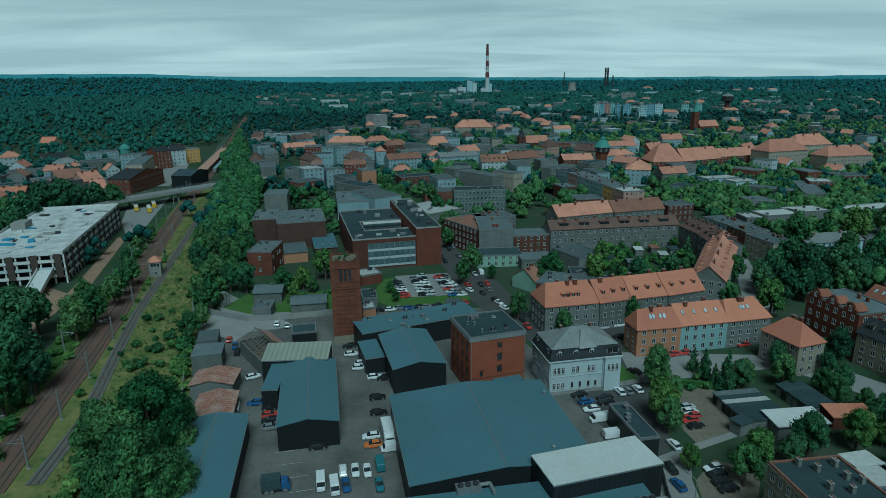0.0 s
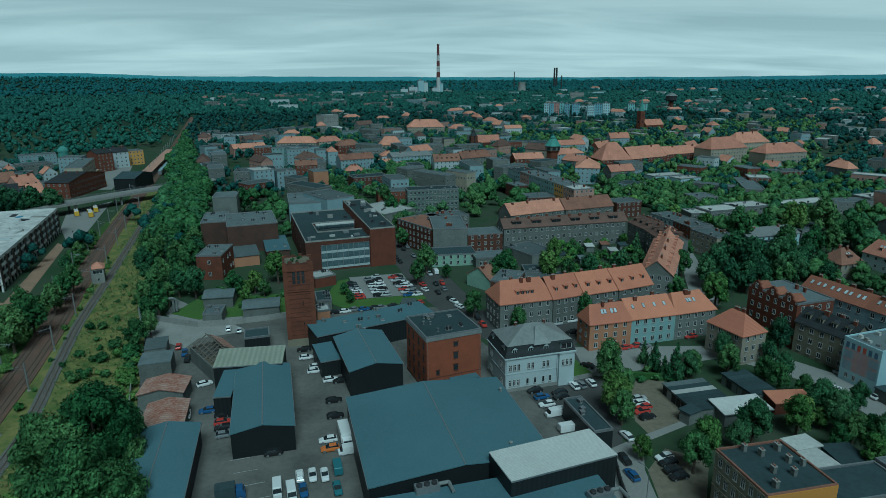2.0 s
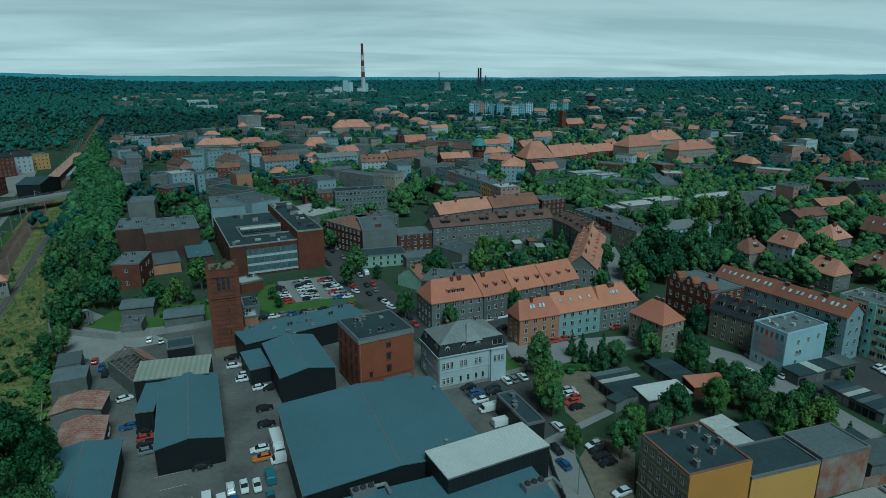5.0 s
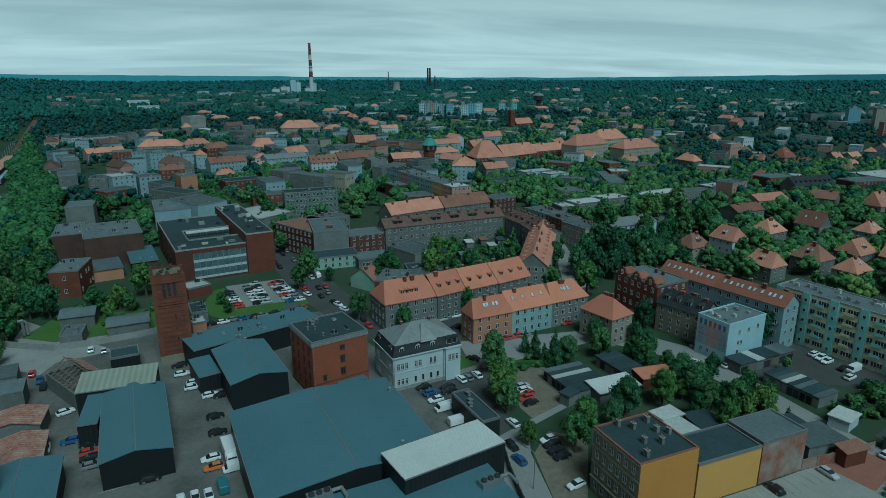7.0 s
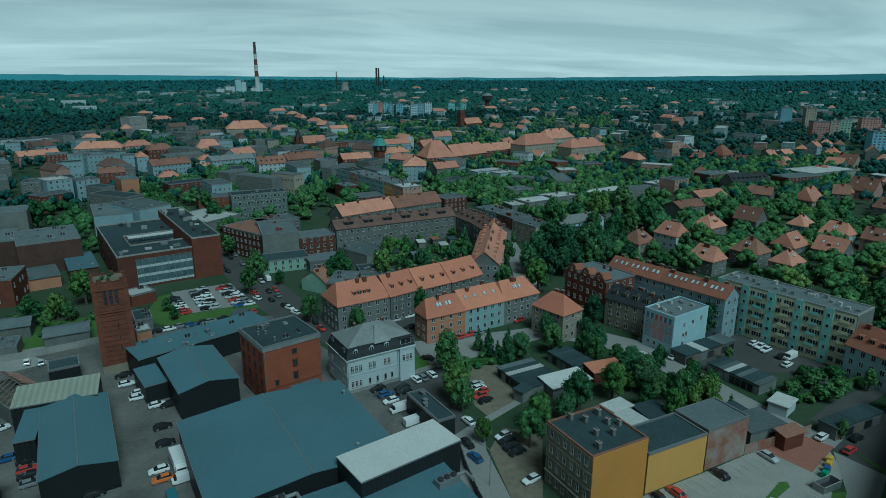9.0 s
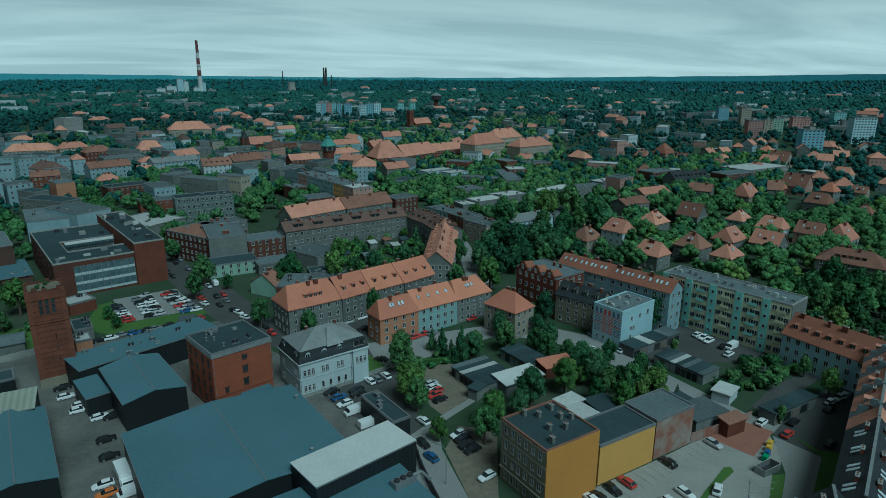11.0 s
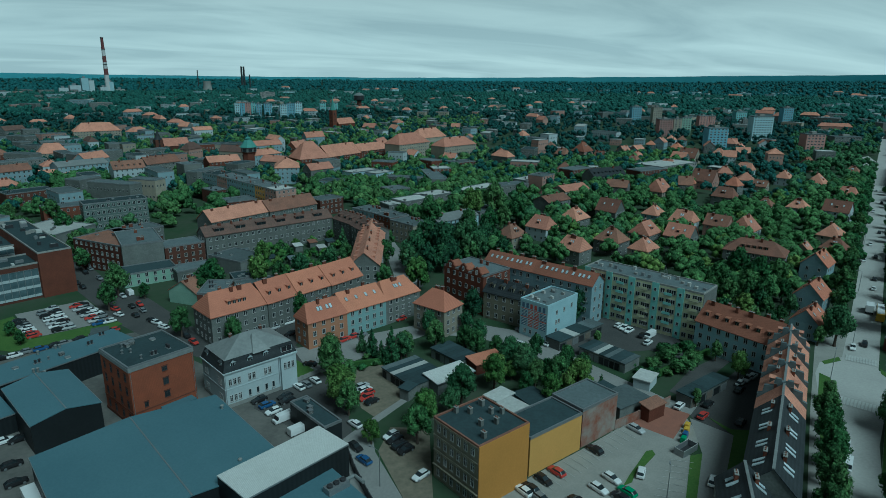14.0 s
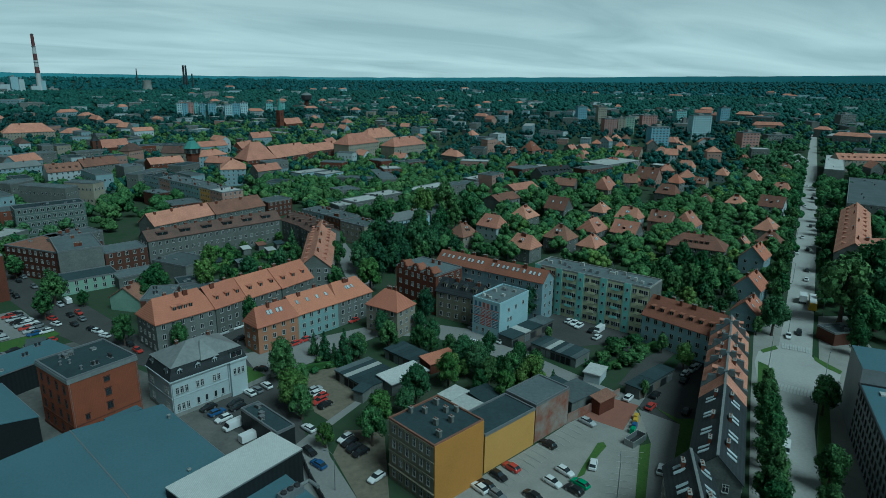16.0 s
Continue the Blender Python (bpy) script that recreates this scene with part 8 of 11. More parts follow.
house('villa', 'grey rendered villa under a faded red tiled roof', 'house', 231.4, 240.1, 14.0, 13.1, 11.1, 6.5, roof='hip', rise=5.5, wall='plaster_grey', tile='tile_faded', floors=2, pitch=3.2, size=(1.1, 1.4), chim=2, sky=2, group='villas in gardens', dorm=2, sides='fblr')
house('villa', 'grey rendered villa under a brown tiled roof', 'house', 262.7, 244.3, -76.0, 12.7, 10.8, 6.5, roof='gable', rise=6.2, wall='plaster_grey', tile='tile_brown', floors=2, pitch=3.2, size=(1.1, 1.4), chim=2, sky=2, group='villas in gardens', dorm=0, sides='fblr')
house('villa', 'grey rendered villa under a faded red tiled roof', 'house', 239.2, 199.0, 14.0, 12.6, 10.7, 6.5, roof='halfhip', rise=5.3, wall='plaster_grey', tile='tile_faded', floors=2, pitch=3.2, size=(1.1, 1.4), chim=2, sky=2, group='villas in gardens', dorm=2, sides='fblr')
house('villa', 'grey rendered villa under a brown tiled roof', 'house', 214.7, 197.2, -76.0, 12.6, 10.7, 6.5, roof='hip', rise=5.3, wall='plaster_grey', tile='tile_brown', floors=2, pitch=3.2, size=(1.1, 1.4), chim=2, sky=2, group='villas in gardens', dorm=1, sides='fblr')
house('villa', 'grey rendered villa under a faded red tiled roof', 'house', 249.2, 185.7, -76.0, 12.6, 10.7, 6.5, roof='gable', rise=5.3, wall='plaster_grey', tile='tile_faded', floors=2, pitch=3.2, size=(1.1, 1.4), chim=2, sky=2, group='villas in gardens', dorm=1, sides='fblr')
house('villa', 'grey rendered villa under a faded red tiled roof', 'house', 189.2, 195.1, -76.0, 11.7, 10.0, 6.5, roof='halfhip', rise=4.9, wall='plaster_grey', tile='tile_faded', floors=2, pitch=3.2, size=(1.1, 1.4), chim=2, sky=2, group='villas in gardens', dorm=1, sides='fblr')
house('villa', 'beige villa under a faded red tiled roof', 'house', 215.9, 179.5, 14.0, 11.1, 9.4, 6.5, roof='hip', rise=4.6, wall='plaster_beige', tile='tile_faded', floors=2, pitch=3.2, size=(1.1, 1.4), chim=2, sky=2, group='villas in gardens', dorm=0, sides='fblr')
house('villa', 'beige villa under a faded red tiled roof', 'house', 338.9, 274.2, 14.0, 14.7, 12.5, 6.5, roof='halfhip', rise=7.2, wall='plaster_beige', tile='tile_faded', floors=2, pitch=3.2, size=(1.1, 1.4), chim=2, sky=2, group='villas in gardens', dorm=0, sides='fblr')
house('villa', 'turquoise villa under a faded red tiled roof', 'house', 277.6, 226.2, 14.0, 10.8, 9.1, 6.5, roof='hip', rise=4.5, wall='plaster_turq', tile='tile_faded', floors=2, pitch=3.2, size=(1.1, 1.4), chim=2, sky=2, group='villas in gardens', dorm=0, sides='fblr')
house('villa', 'white villa under a faded red tiled roof', 'house', 277.8, 206.2, -76.0, 12.3, 10.5, 6.5, roof='halfhip', rise=5.2, wall='plaster_white', tile='tile_faded', floors=2, pitch=3.2, size=(1.1, 1.4), chim=2, sky=2, group='villas in gardens', dorm=0, sides='fblr')
house('villa', 'dull pink villa under a brown tiled roof', 'house', 287.3, 192.3, -76.0, 11.8, 10.0, 6.0, roof='gable', rise=4.9, wall='plaster_pink', tile='tile_brown', floors=2, pitch=3.2, size=(1.1, 1.4), chim=2, sky=2, group='villas in gardens', dorm=1, sides='fblr')
house('villa', 'white villa under a faded red tiled roof', 'house', 290.9, 179.9, 14.0, 13.6, 11.5, 6.0, roof='halfhip', rise=6.6, wall='plaster_white', tile='tile_faded', floors=2, pitch=3.2, size=(1.1, 1.4), chim=2, sky=2, group='villas in gardens', dorm=0, sides='fblr')
house('villa', 'white villa under a brown tiled roof', 'house', 292.8, 137.0, -76.0, 10.4, 8.9, 6.0, roof='hip', rise=4.4, wall='plaster_white', tile='tile_brown', floors=2, pitch=3.2, size=(1.1, 1.4), chim=2, sky=2, group='villas in gardens', dorm=2, sides='fblr')
house('villa', 'beige villa under a faded red tiled roof', 'house', 317.6, 151.3, 14.0, 12.1, 10.3, 6.0, roof='hip', rise=5.1, wall='plaster_beige', tile='tile_faded', floors=2, pitch=3.2, size=(1.1, 1.4), chim=2, sky=2, group='villas in gardens', dorm=0, sides='fblr')
house('villa', 'white villa under a brown tiled roof', 'house', 379.3, 179.5, -76.0, 13.5, 11.4, 6.0, roof='gable', rise=5.7, wall='plaster_white', tile='tile_brown', floors=2, pitch=3.2, size=(1.1, 1.4), chim=2, sky=2, group='villas in gardens', dorm=1, sides='fblr')
house('villa', 'white villa under a faded red tiled roof', 'house', 369.2, 196.8, -76.0, 10.7, 9.1, 6.0, roof='hip', rise=4.5, wall='plaster_white', tile='tile_faded', floors=2, pitch=3.2, size=(1.1, 1.4), chim=2, sky=2, group='villas in gardens', dorm=1, sides='fblr')
house('villa', 'beige villa under a brown tiled roof', 'house', 358.7, 210.9, -76.0, 8.7, 7.4, 6.0, roof='hip', rise=3.6, wall='plaster_beige', tile='tile_brown', floors=2, pitch=3.2, size=(1.1, 1.4), chim=2, sky=2, group='villas in gardens', dorm=0, sides='fblr')
house('villa', 'grey rendered villa under a brown tiled roof', 'house', 361.9, 240.3, -76.0, 13.1, 11.1, 6.0, roof='halfhip', rise=5.5, wall='plaster_grey', tile='tile_brown', floors=2, pitch=3.2, size=(1.1, 1.4), chim=2, sky=2, group='villas in gardens', dorm=2, sides='fblr')
house('villa', 'dull pink villa under a brown tiled roof', 'house', 404.2, 286.3, -76.0, 16.1, 13.7, 6.0, roof='gable', rise=7.8, wall='plaster_pink', tile='tile_brown', floors=2, pitch=3.2, size=(1.1, 1.4), chim=2, sky=2, group='villas in gardens', dorm=0, sides='fblr')
house('villa', 'white villa under a faded red tiled roof', 'house', 483.6, 305.9, -76.0, 12.8, 10.9, 6.0, roof='halfhip', rise=5.4, wall='plaster_white', tile='tile_faded', floors=2, pitch=3.2, size=(1.1, 1.4), chim=2, sky=2, group='villas in gardens', dorm=0, sides='fblr')
house('villa', 'white villa under a faded red tiled roof', 'house', 471.7, 265.8, 14.0, 12.0, 10.1, 6.0, roof='hip', rise=5.0, wall='plaster_white', tile='tile_faded', floors=2, pitch=3.2, size=(1.1, 1.4), chim=2, sky=2, group='villas in gardens', dorm=1, sides='fblr')
house('villa', 'dull pink villa under a dull red tiled roof', 'house', 563.0, 298.8, 14.0, 13.1, 11.1, 6.0, roof='gable', rise=5.5, wall='plaster_pink', tile='tile_dull', floors=2, pitch=3.2, size=(1.1, 1.4), chim=2, sky=2, group='villas in gardens', dorm=2, sides='fblr')
house('villa', 'beige villa under a faded red tiled roof', 'house', 467.4, 238.6, 14.0, 13.7, 11.6, 6.0, roof='hip', rise=6.7, wall='plaster_beige', tile='tile_faded', floors=2, pitch=3.2, size=(1.1, 1.4), chim=2, sky=2, group='villas in gardens', dorm=2, sides='fblr')
house('villa', 'white villa under a faded red tiled roof', 'house', 441.7, 204.8, -76.0, 10.4, 8.9, 6.0, roof='halfhip', rise=4.4, wall='plaster_white', tile='tile_faded', floors=2, pitch=3.2, size=(1.1, 1.4), chim=2, sky=2, group='villas in gardens', dorm=1, sides='fblr')
house('villa', 'grey rendered villa under a brown tiled roof', 'house', 547.9, 253.5, -76.0, 10.8, 9.2, 6.0, roof='hip', rise=4.5, wall='plaster_grey', tile='tile_brown', floors=2, pitch=3.2, size=(1.1, 1.4), chim=2, sky=2, group='villas in gardens', dorm=0, sides='fblr')
house('villa', 'white villa under a faded red tiled roof', 'house', 548.6, 376.4, -76.0, 13.0, 11.0, 6.0, roof='hip', rise=6.3, wall='plaster_white', tile='tile_faded', floors=2, pitch=3.2, size=(1.1, 1.4), chim=2, sky=2, group='villas in gardens', dorm=0, sides='fblr')
house('villa', 'beige villa under a brown tiled roof', 'house', 510.1, 381.3, -76.0, 16.6, 14.1, 6.0, roof='gable', rise=8.1, wall='plaster_beige', tile='tile_brown', floors=2, pitch=3.2, size=(1.1, 1.4), chim=2, sky=2, group='villas in gardens', dorm=1, sides='fblr')
house('villa', 'white villa under a brown tiled roof', 'house', 442.6, 389.2, -76.0, 11.4, 9.7, 6.0, roof='hip', rise=4.8, wall='plaster_white', tile='tile_brown', floors=2, pitch=3.2, size=(1.1, 1.4), chim=2, sky=2, group='villas in gardens', dorm=1, sides='fblr')
house('villa', 'dull pink villa under a dull red tiled roof', 'house', 455.3, 467.3, 14.0, 17.4, 14.8, 6.0, roof='hip', rise=8.5, wall='plaster_pink', tile='tile_dull', floors=2, pitch=3.2, size=(1.1, 1.4), chim=2, sky=2, group='villas in gardens', dorm=0, sides='fblr')
house('villa', 'grey rendered villa under a faded red tiled roof', 'house', 488.7, 443.5, 14.0, 12.8, 10.8, 6.0, roof='gable', rise=5.4, wall='plaster_grey', tile='tile_faded', floors=2, pitch=3.2, size=(1.1, 1.4), chim=2, sky=2, group='villas in gardens', dorm=0, sides='fblr')
house('villa', 'beige villa under a faded red tiled roof', 'house', 278.8, 143.2, 14.0, 6.5, 5.5, 6.0, roof='gable', rise=2.7, wall='plaster_beige', tile='tile_faded', floors=2, pitch=3.2, size=(1.1, 1.4), chim=2, sky=2, group='villas in gardens', dorm=0, sides='fblr')
house('villa', 'grey rendered villa under a brown tiled roof', 'house', 419.3, 457.1, -76.0, 12.1, 10.2, 6.0, roof='halfhip', rise=5.1, wall='plaster_grey', tile='tile_brown', floors=2, pitch=3.2, size=(1.1, 1.4), chim=2, sky=2, group='villas in gardens', dorm=2, sides='fblr')
house('villa', 'white villa under a brown tiled roof', 'house', 440.8, 428.0, -76.0, 10.5, 8.9, 6.0, roof='gable', rise=4.4, wall='plaster_white', tile='tile_brown', floors=2, pitch=3.2, size=(1.1, 1.4), chim=2, sky=2, group='villas in gardens', dorm=2, sides='fblr')
house('villa', 'grey rendered villa under a faded red tiled roof', 'house', 448.0, 355.1, -76.0, 11.0, 9.4, 6.0, roof='halfhip', rise=4.6, wall='plaster_grey', tile='tile_faded', floors=2, pitch=3.2, size=(1.1, 1.4), chim=2, sky=2, group='villas in gardens', dorm=2, sides='fblr')
house('villa', 'beige villa under a brown tiled roof', 'house', 418.5, 251.4, -76.0, 9.1, 7.7, 6.0, roof='gable', rise=3.8, wall='plaster_beige', tile='tile_brown', floors=2, pitch=3.2, size=(1.1, 1.4), chim=2, sky=2, group='villas in gardens', dorm=1, sides='fblr')
house('town_house', 'grey rendered town house under a brown tiled roof', 'house', 249.0, 147.5, -66.4, 23.7, 13.0, 8.5, roof='hip', rise=4.5, wall='plaster_grey', tile='tile_brown', floors=3, chim=4, dorm=5, sides='fr', pitch=3.0)
house('villa', 'blue grey villa under an orange tiled roof', 'house', 197.9, 96.3, 14.0, 10.1, 8.5, 5.5, roof='gable', rise=4.2, wall='plaster_blue', tile='tile_orange', floors=2, pitch=3.2, size=(1.1, 1.4), chim=2, sky=2, group='villas in gardens', sides='fblr')
house('villa', 'blue grey villa under an orange tiled roof', 'house', 219.0, 106.9, 14.0, 11.0, 9.4, 7.0, roof='gable', rise=4.6, wall='plaster_blue', tile='tile_orange', floors=2, pitch=3.2, size=(1.1, 1.4), chim=2, sky=2, group='villas in gardens', sides='fblr')
house('villa', 'blue grey villa under an orange tiled roof', 'house', 259.0, 126.5, 14.0, 11.7, 9.9, 7.0, roof='gable', rise=4.9, wall='plaster_blue', tile='tile_orange', floors=2, pitch=3.2, size=(1.1, 1.4), chim=2, sky=2, group='villas in gardens', sides='fblr')
house('town_house', 'grey rendered town house under a faded red tiled roof', 'house', 329.7, 116.1, -159.4, 103.9, 13.0, 10.5, roof='gable', rise=5, wall='plaster_grey', tile='tile_faded', floors=3, sides='fr', chim=5, dorm=9, pitch=3.0)
house('town_house', 'grey rendered town house under a faded red tiled roof', 'house', 297.1, 95.9, -42.5, 16.6, 13.0, 10.5, roof='gable', rise=5, wall='plaster_grey', tile='tile_faded', floors=3, sides='f', pitch=3.0, chim=2)
house('town_house', 'grey rendered town house under a grey felt roof', 'house', 461.1, 157.9, -159.1, 116.1, 24.0, 10.0, roof='flat', rise=4, wall='plaster_grey', tile='felt_grey', floors=3, boxes=6, sides='fr', pitch=3.0)
house('town_house', 'beige town house under a faded red tiled roof', 'house', 636.2, 225.2, -43.1, 53.7, 16.0, 11.0, roof='gable', rise=5, wall='plaster_beige', tile='tile_faded', floors=3, dorm=10, sides='f', pitch=3.0, chim=2)
house('town_house', 'grey rendered town house under a light flat roof', 'house', 588.1, 231.9, -157.7, 111.1, 14.0, 11.0, roof='flat', rise=4, wall='plaster_grey', tile='felt_light', floors=3, sides='f', pitch=3.0, boxes=3)
house('kiosk', 'dark brick transformer house under a grey felt roof', 'building', 209.0, 72.7, -23.2, 8.9, 7.0, 4.0, roof='flat', rise=4, wall='brick_dark', tile='felt_grey', floors=0, sides='', pitch=3.0, boxes=3)
tower_block(838, 741, -27, 16.3, 12.2, 29.4, 'plaster_blue', 10)
tower_block(860, 716, -27, 15.4, 11.6, 29.3, 'plaster_beige', 10)
tower_block(714, 579, -29, 18.6, 13.9, 22.6, 'plaster_pink', 8)
tower_block(726, 568, -29, 11.0, 7.0, 23.4, 'plaster_beige', 8)
tower_block(752, 574, -29, 12.9, 8.2, 23.9, 'plaster_green', 8)
tower_block(619, 432, -30, 21.4, 14.0, 25.2, 'plaster_blue', 9)
tower_block(778, 480, -29, 26.2, 14.0, 30.4, 'plaster_paleblue', 10)
tower_block(1024, 590, -28, 16.7, 12.5, 31.0, 'plaster_blue', 11)
tower_block(690, 365, -31, 20.2, 14.0, 21.2, 'plaster_pink', 7)
tower_block(823, 599, -28, 14.6, 11.0, 22.9, 'plaster_pink', 8)
tower_block(833, 591, -28, 8.7, 5.5, 22.9, 'plaster_pink', 8)
tower_block(1026, 674, -27, 19.4, 14.0, 21.0, 'plaster_turq', 7)
tower_block(897, 579, -28, 8.2, 5.1, 17.5, 'plaster_grey', 6)
tower_block(1174, 459, -28, 28.6, 14.0, 22.3, 'plaster_grey', 8)
tower_block(1179, 1201, -23, 43.9, 14.0, 14.3, 'plaster_white', 5)
tower_block(794, 383, -30, 32.8, 14.0, 12.4, 'plaster_grey', 4)
tower_block(283, 1160, -7, 8.6, 5.5, 26.2, 'plaster_paleblue', 9)
tower_block(292, 1158, -7, 7.7, 4.8, 26.2, 'plaster_blue', 9)
tower_block(305, 1173, -8, 9.7, 6.1, 26.5, 'plaster_pink', 9)
tower_block(314, 1170, -8, 6.7, 4.3, 26.4, 'plaster_turq', 9)
tower_block(320, 1155, -7, 9.5, 6.0, 25.1, 'plaster_blue', 9)
tower_block(332, 1140, -7, 13.1, 8.3, 25.7, 'plaster_blue', 9)
tower_block(359, 1136, -7, 12.2, 7.7, 23.7, 'plaster_paleblue', 8)
tower_block(372, 1135, -7, 13.0, 8.2, 25.6, 'plaster_blue', 9)
tower_block(391, 1147, -7, 13.1, 8.3, 25.9, 'plaster_paleblue', 9)
tower_block(459, 1201, -8, 12.6, 8.0, 21.9, 'plaster_turq', 8)
tower_block(485, 1196, -8, 7.8, 4.9, 21.8, 'plaster_turq', 8)
tower_block(562, 1924, -12, 41.9, 14.0, 21.4, 'concrete', 7)
tower_block(528, 1847, -12, 12.0, 7.6, 15.9, 'concrete', 5)

# ---- landmarks on the skyline ----


def chimney_stack(x, y, h):
    root = tagged(empty("power_station_chimney", x, y, rise(x, y)), "very tall red and white banded power station chimney", "chimney")
    n = 9
    for k in range(n):
        z0, z1 = h * k / n, h * (k + 1) / n
        g = Geo()
        f = lambda z: 9.5 - 5.0 * (z / h) ** .8
        g.tube([(f(z0), z0), (f((z0 + z1) / 2), (z0 + z1) / 2), (f(z1), z1)], ("chimney_red" if k % 2 == n % 2 or k == n - 1 else "chimney_white") if k > 2 else "chimney_white", 20)
        part("band", g, root)
    g = Geo()
    for z in (h * .52, h * .78, h - 3):
        g.tube([(f(z) + .2, z), (f(z) + 1.4, z), (f(z) + 1.4, z + 1.2), (f(z) + .2, z + 1.2)], "metal_grey", 20)
    part("platform", g, root)


def thin_stack(x, y, h, r):
    g = Geo()
    g.tube([(r * 1.3, -2), (r * 1.1, h * .4), (r, h)], "metal_dark", 12)
    ob = solid("factory_chimney", g, x, y, rise(x, y), label="slender dark distant factory chimney", category="chimney")


def power_station(x, y):
    root = tagged(empty("power_station", x, y, rise(x, y), 8), "pale grey power station halls beside the chimney", "power station")
    for dx, w, d, h, m in ((-70, 34, 30, 28, "plaster_white"), (-38, 22, 24, 52, "plaster_paleblue"), (-18, 16, 22, 44, "plaster_white"), (20, 26, 22, 22, "plaster_white"), (44, 16, 18, 40, "plaster_paleblue"), (-105, 28, 22, 20, "plaster_white"), (72, 30, 20, 14, "concrete")):
        g = Geo()
        g.box(dx - w / 2, -d / 2, -3, dx + w / 2, d / 2, h, m, "felt_grey")
        part("hall", g, root)
        g = Geo()
        g.box(dx - w * .2, -d * .2, h, dx + w * .1, d * .2, h + 6, "metal_grey")
        part("roof_unit", g, root)


def cooling_tower(x, y, h):
    g = Geo()
    prof = [(h * .42 * math.sqrt(1 + ((k / 10 - .75) * 1.35) ** 2) * .82, h * k / 10) for k in range(11)]
    g.tube(prof, "concrete", 24, cap=False)
    g.tube([(p[0] - .6, p[1]) for p in reversed(prof[-3:])], "concrete", 24, cap=True)
    solid("cooling_tower", g, x, y, rise(x, y) - 2, label="waisted concrete cooling tower far off", category="cooling tower")


def water_tower(x, y, h):
    root = tagged(empty("water_tower", x, y, rise(x, y)), "dark water tower with a wide head", "water tower")
    g = Geo()
    g.tube([(5.5, -2), (4.8, h * .55)], "brick_dark", 10)
    part("shaft", g, root)
    g = Geo()
    g.tube([(5, h * .52), (11, h * .6), (11.4, h * .82), (9, h * .84)], "metal_dark", 14)
    part("tank", g, root)
    g = Geo()
    g.tube([(11.8, h * .82), (6, h * .93), (2, h * .95), (2, h * .99), (.2, h)], "zinc_grey", 14)
    part("roof", g, root)


def copper_tower(x, y, h):
    root = tagged(empty("clock_tower", x, y, 0, 20), "octagonal brick tower with a green copper roof", "tower")
    FOOT.append((x, y, 0, 8, 8))
    g = Geo()
    g.tube([(5.2, -.5), (5.2, h * .5), (5.8, h * .52), (5.8, h * .55)], "brick_red", 8)
    part("shaft", g, root)
    g = Geo()
    g.tube([(6.3, h * .55), (6.5, h * .68), (6.6, h * .70)], "plaster_grey", 8)
    part("gallery", g, root)
    for k in range(8):
        g = Geo()
        g.box(-1.4, -.1, 0, 1.4, 0, 2.6, "window_glass")
        a = 45 * k + 22.5
        part("gallery_window", g, root, place=pose(0, 0, 0, 0, 0, a) @ pose(0, -6.05, h * .57))
    g = Geo()
    g.tube([(7.4, h * .69), (5.8, h * .76), (3.6, h * .87), (2.2, h * .91), (2.2, h * .94), (2.8, h * .945), (.3, h), (.1, h + 2)], "copper_green", 8)
    part("roof", g, root, "green copper roof with lantern")
    g = Geo()
    for k in range(4):
        g.box(-.5, -.5, h * .70, .5, .5, h * .80, "copper_green")
    part("pinnacle", g, root, place=pose(5.2, 0, 0))


def church(x, y, h, yaw, nave=(30, 14, 12), wall="brick_red", spire="copper_green"):
    root = tagged(empty("church", x, y, 0, yaw), "brick church with a slender pointed spire", "church")
    FOOT.append((x, y, radians(yaw), 12, 12))
    g = Geo()
    g.box(-3.6, -3.6, -.5, 3.6, 3.6, h * .62, wall)
    part("tower", g, root)
    g = Geo()
    g.tube([(4.3, h * .62), (2.2, h * .74), (.15, h)], spire, 8)
    part("spire", g, root)
    for k in range(4):
        for z in (.3, .48):
            g = Geo()
            g.box(-.7, -.06, 0, .7, 0, 3.4, "window_glass")
            part("belfry_opening", g, root, place=pose(0, 0, 0, 0, 0, 90 * k) @ pose(0, -3.604, h * z))
    g = Geo()
    g.box(4, -nave[1] / 2, -.5, 4 + nave[0], nave[1] / 2, nave[2], wall)
    part("nave", g, root)
    part("roof", roof_geo(nave[0], nave[1], nave[2], "gable", 7, "tile_faded", .3, wall), root, place=pose(4 + nave[0] / 2, 0, 0))


chimney_stack(182, 2563, 190)
thin_stack(785, 3084, 96, 4.2)
thin_stack(798, 3092, 96, 4.2)
thin_stack(815, 3060, 60, 3)
thin_stack(600, 3150, 80, 2.2)
power_station(148, 2560)
cooling_tower(530, 2611, 42)
water_tower(577, 1287, 40)
copper_tower(137, 534, 28)
church(330, 825, 49, 20)
church(85, 671, 25, 10, (24, 12, 9), "brick_dark", "slate_dark")

# dome on the station quarter house
_g = Geo()
_g.tube([(4.2, 12), (4.2, 16.6), (4.6, 16.8), (4.3, 18.4), (3.2, 20), (1.5, 21), (.3, 21.4), (.1, 23)], "copper_green", 14)
solid("dome", _g, -290, 572, label="pale green round dome on a corner house", category="dome")

# ---- railway ----


def resample(line, step):
    out, acc = [], 0.0
    pts = [Vector((*p, 0)) for p in line]
    d_prev = None
    for a, b in zip(pts, pts[1:]):
        n = max(1, int((b - a).length / step))
        for i in range(n):
            out.append(a.lerp(b, i / n))
    out.append(pts[-1])
    # smooth the corners
    for _ in range(6):
        out = [out[0]] + [(out[i - 1] + out[i] * 2 + out[i + 1]) / 4 for i in range(1, len(out) - 1)] + [out[-1]]
    return out


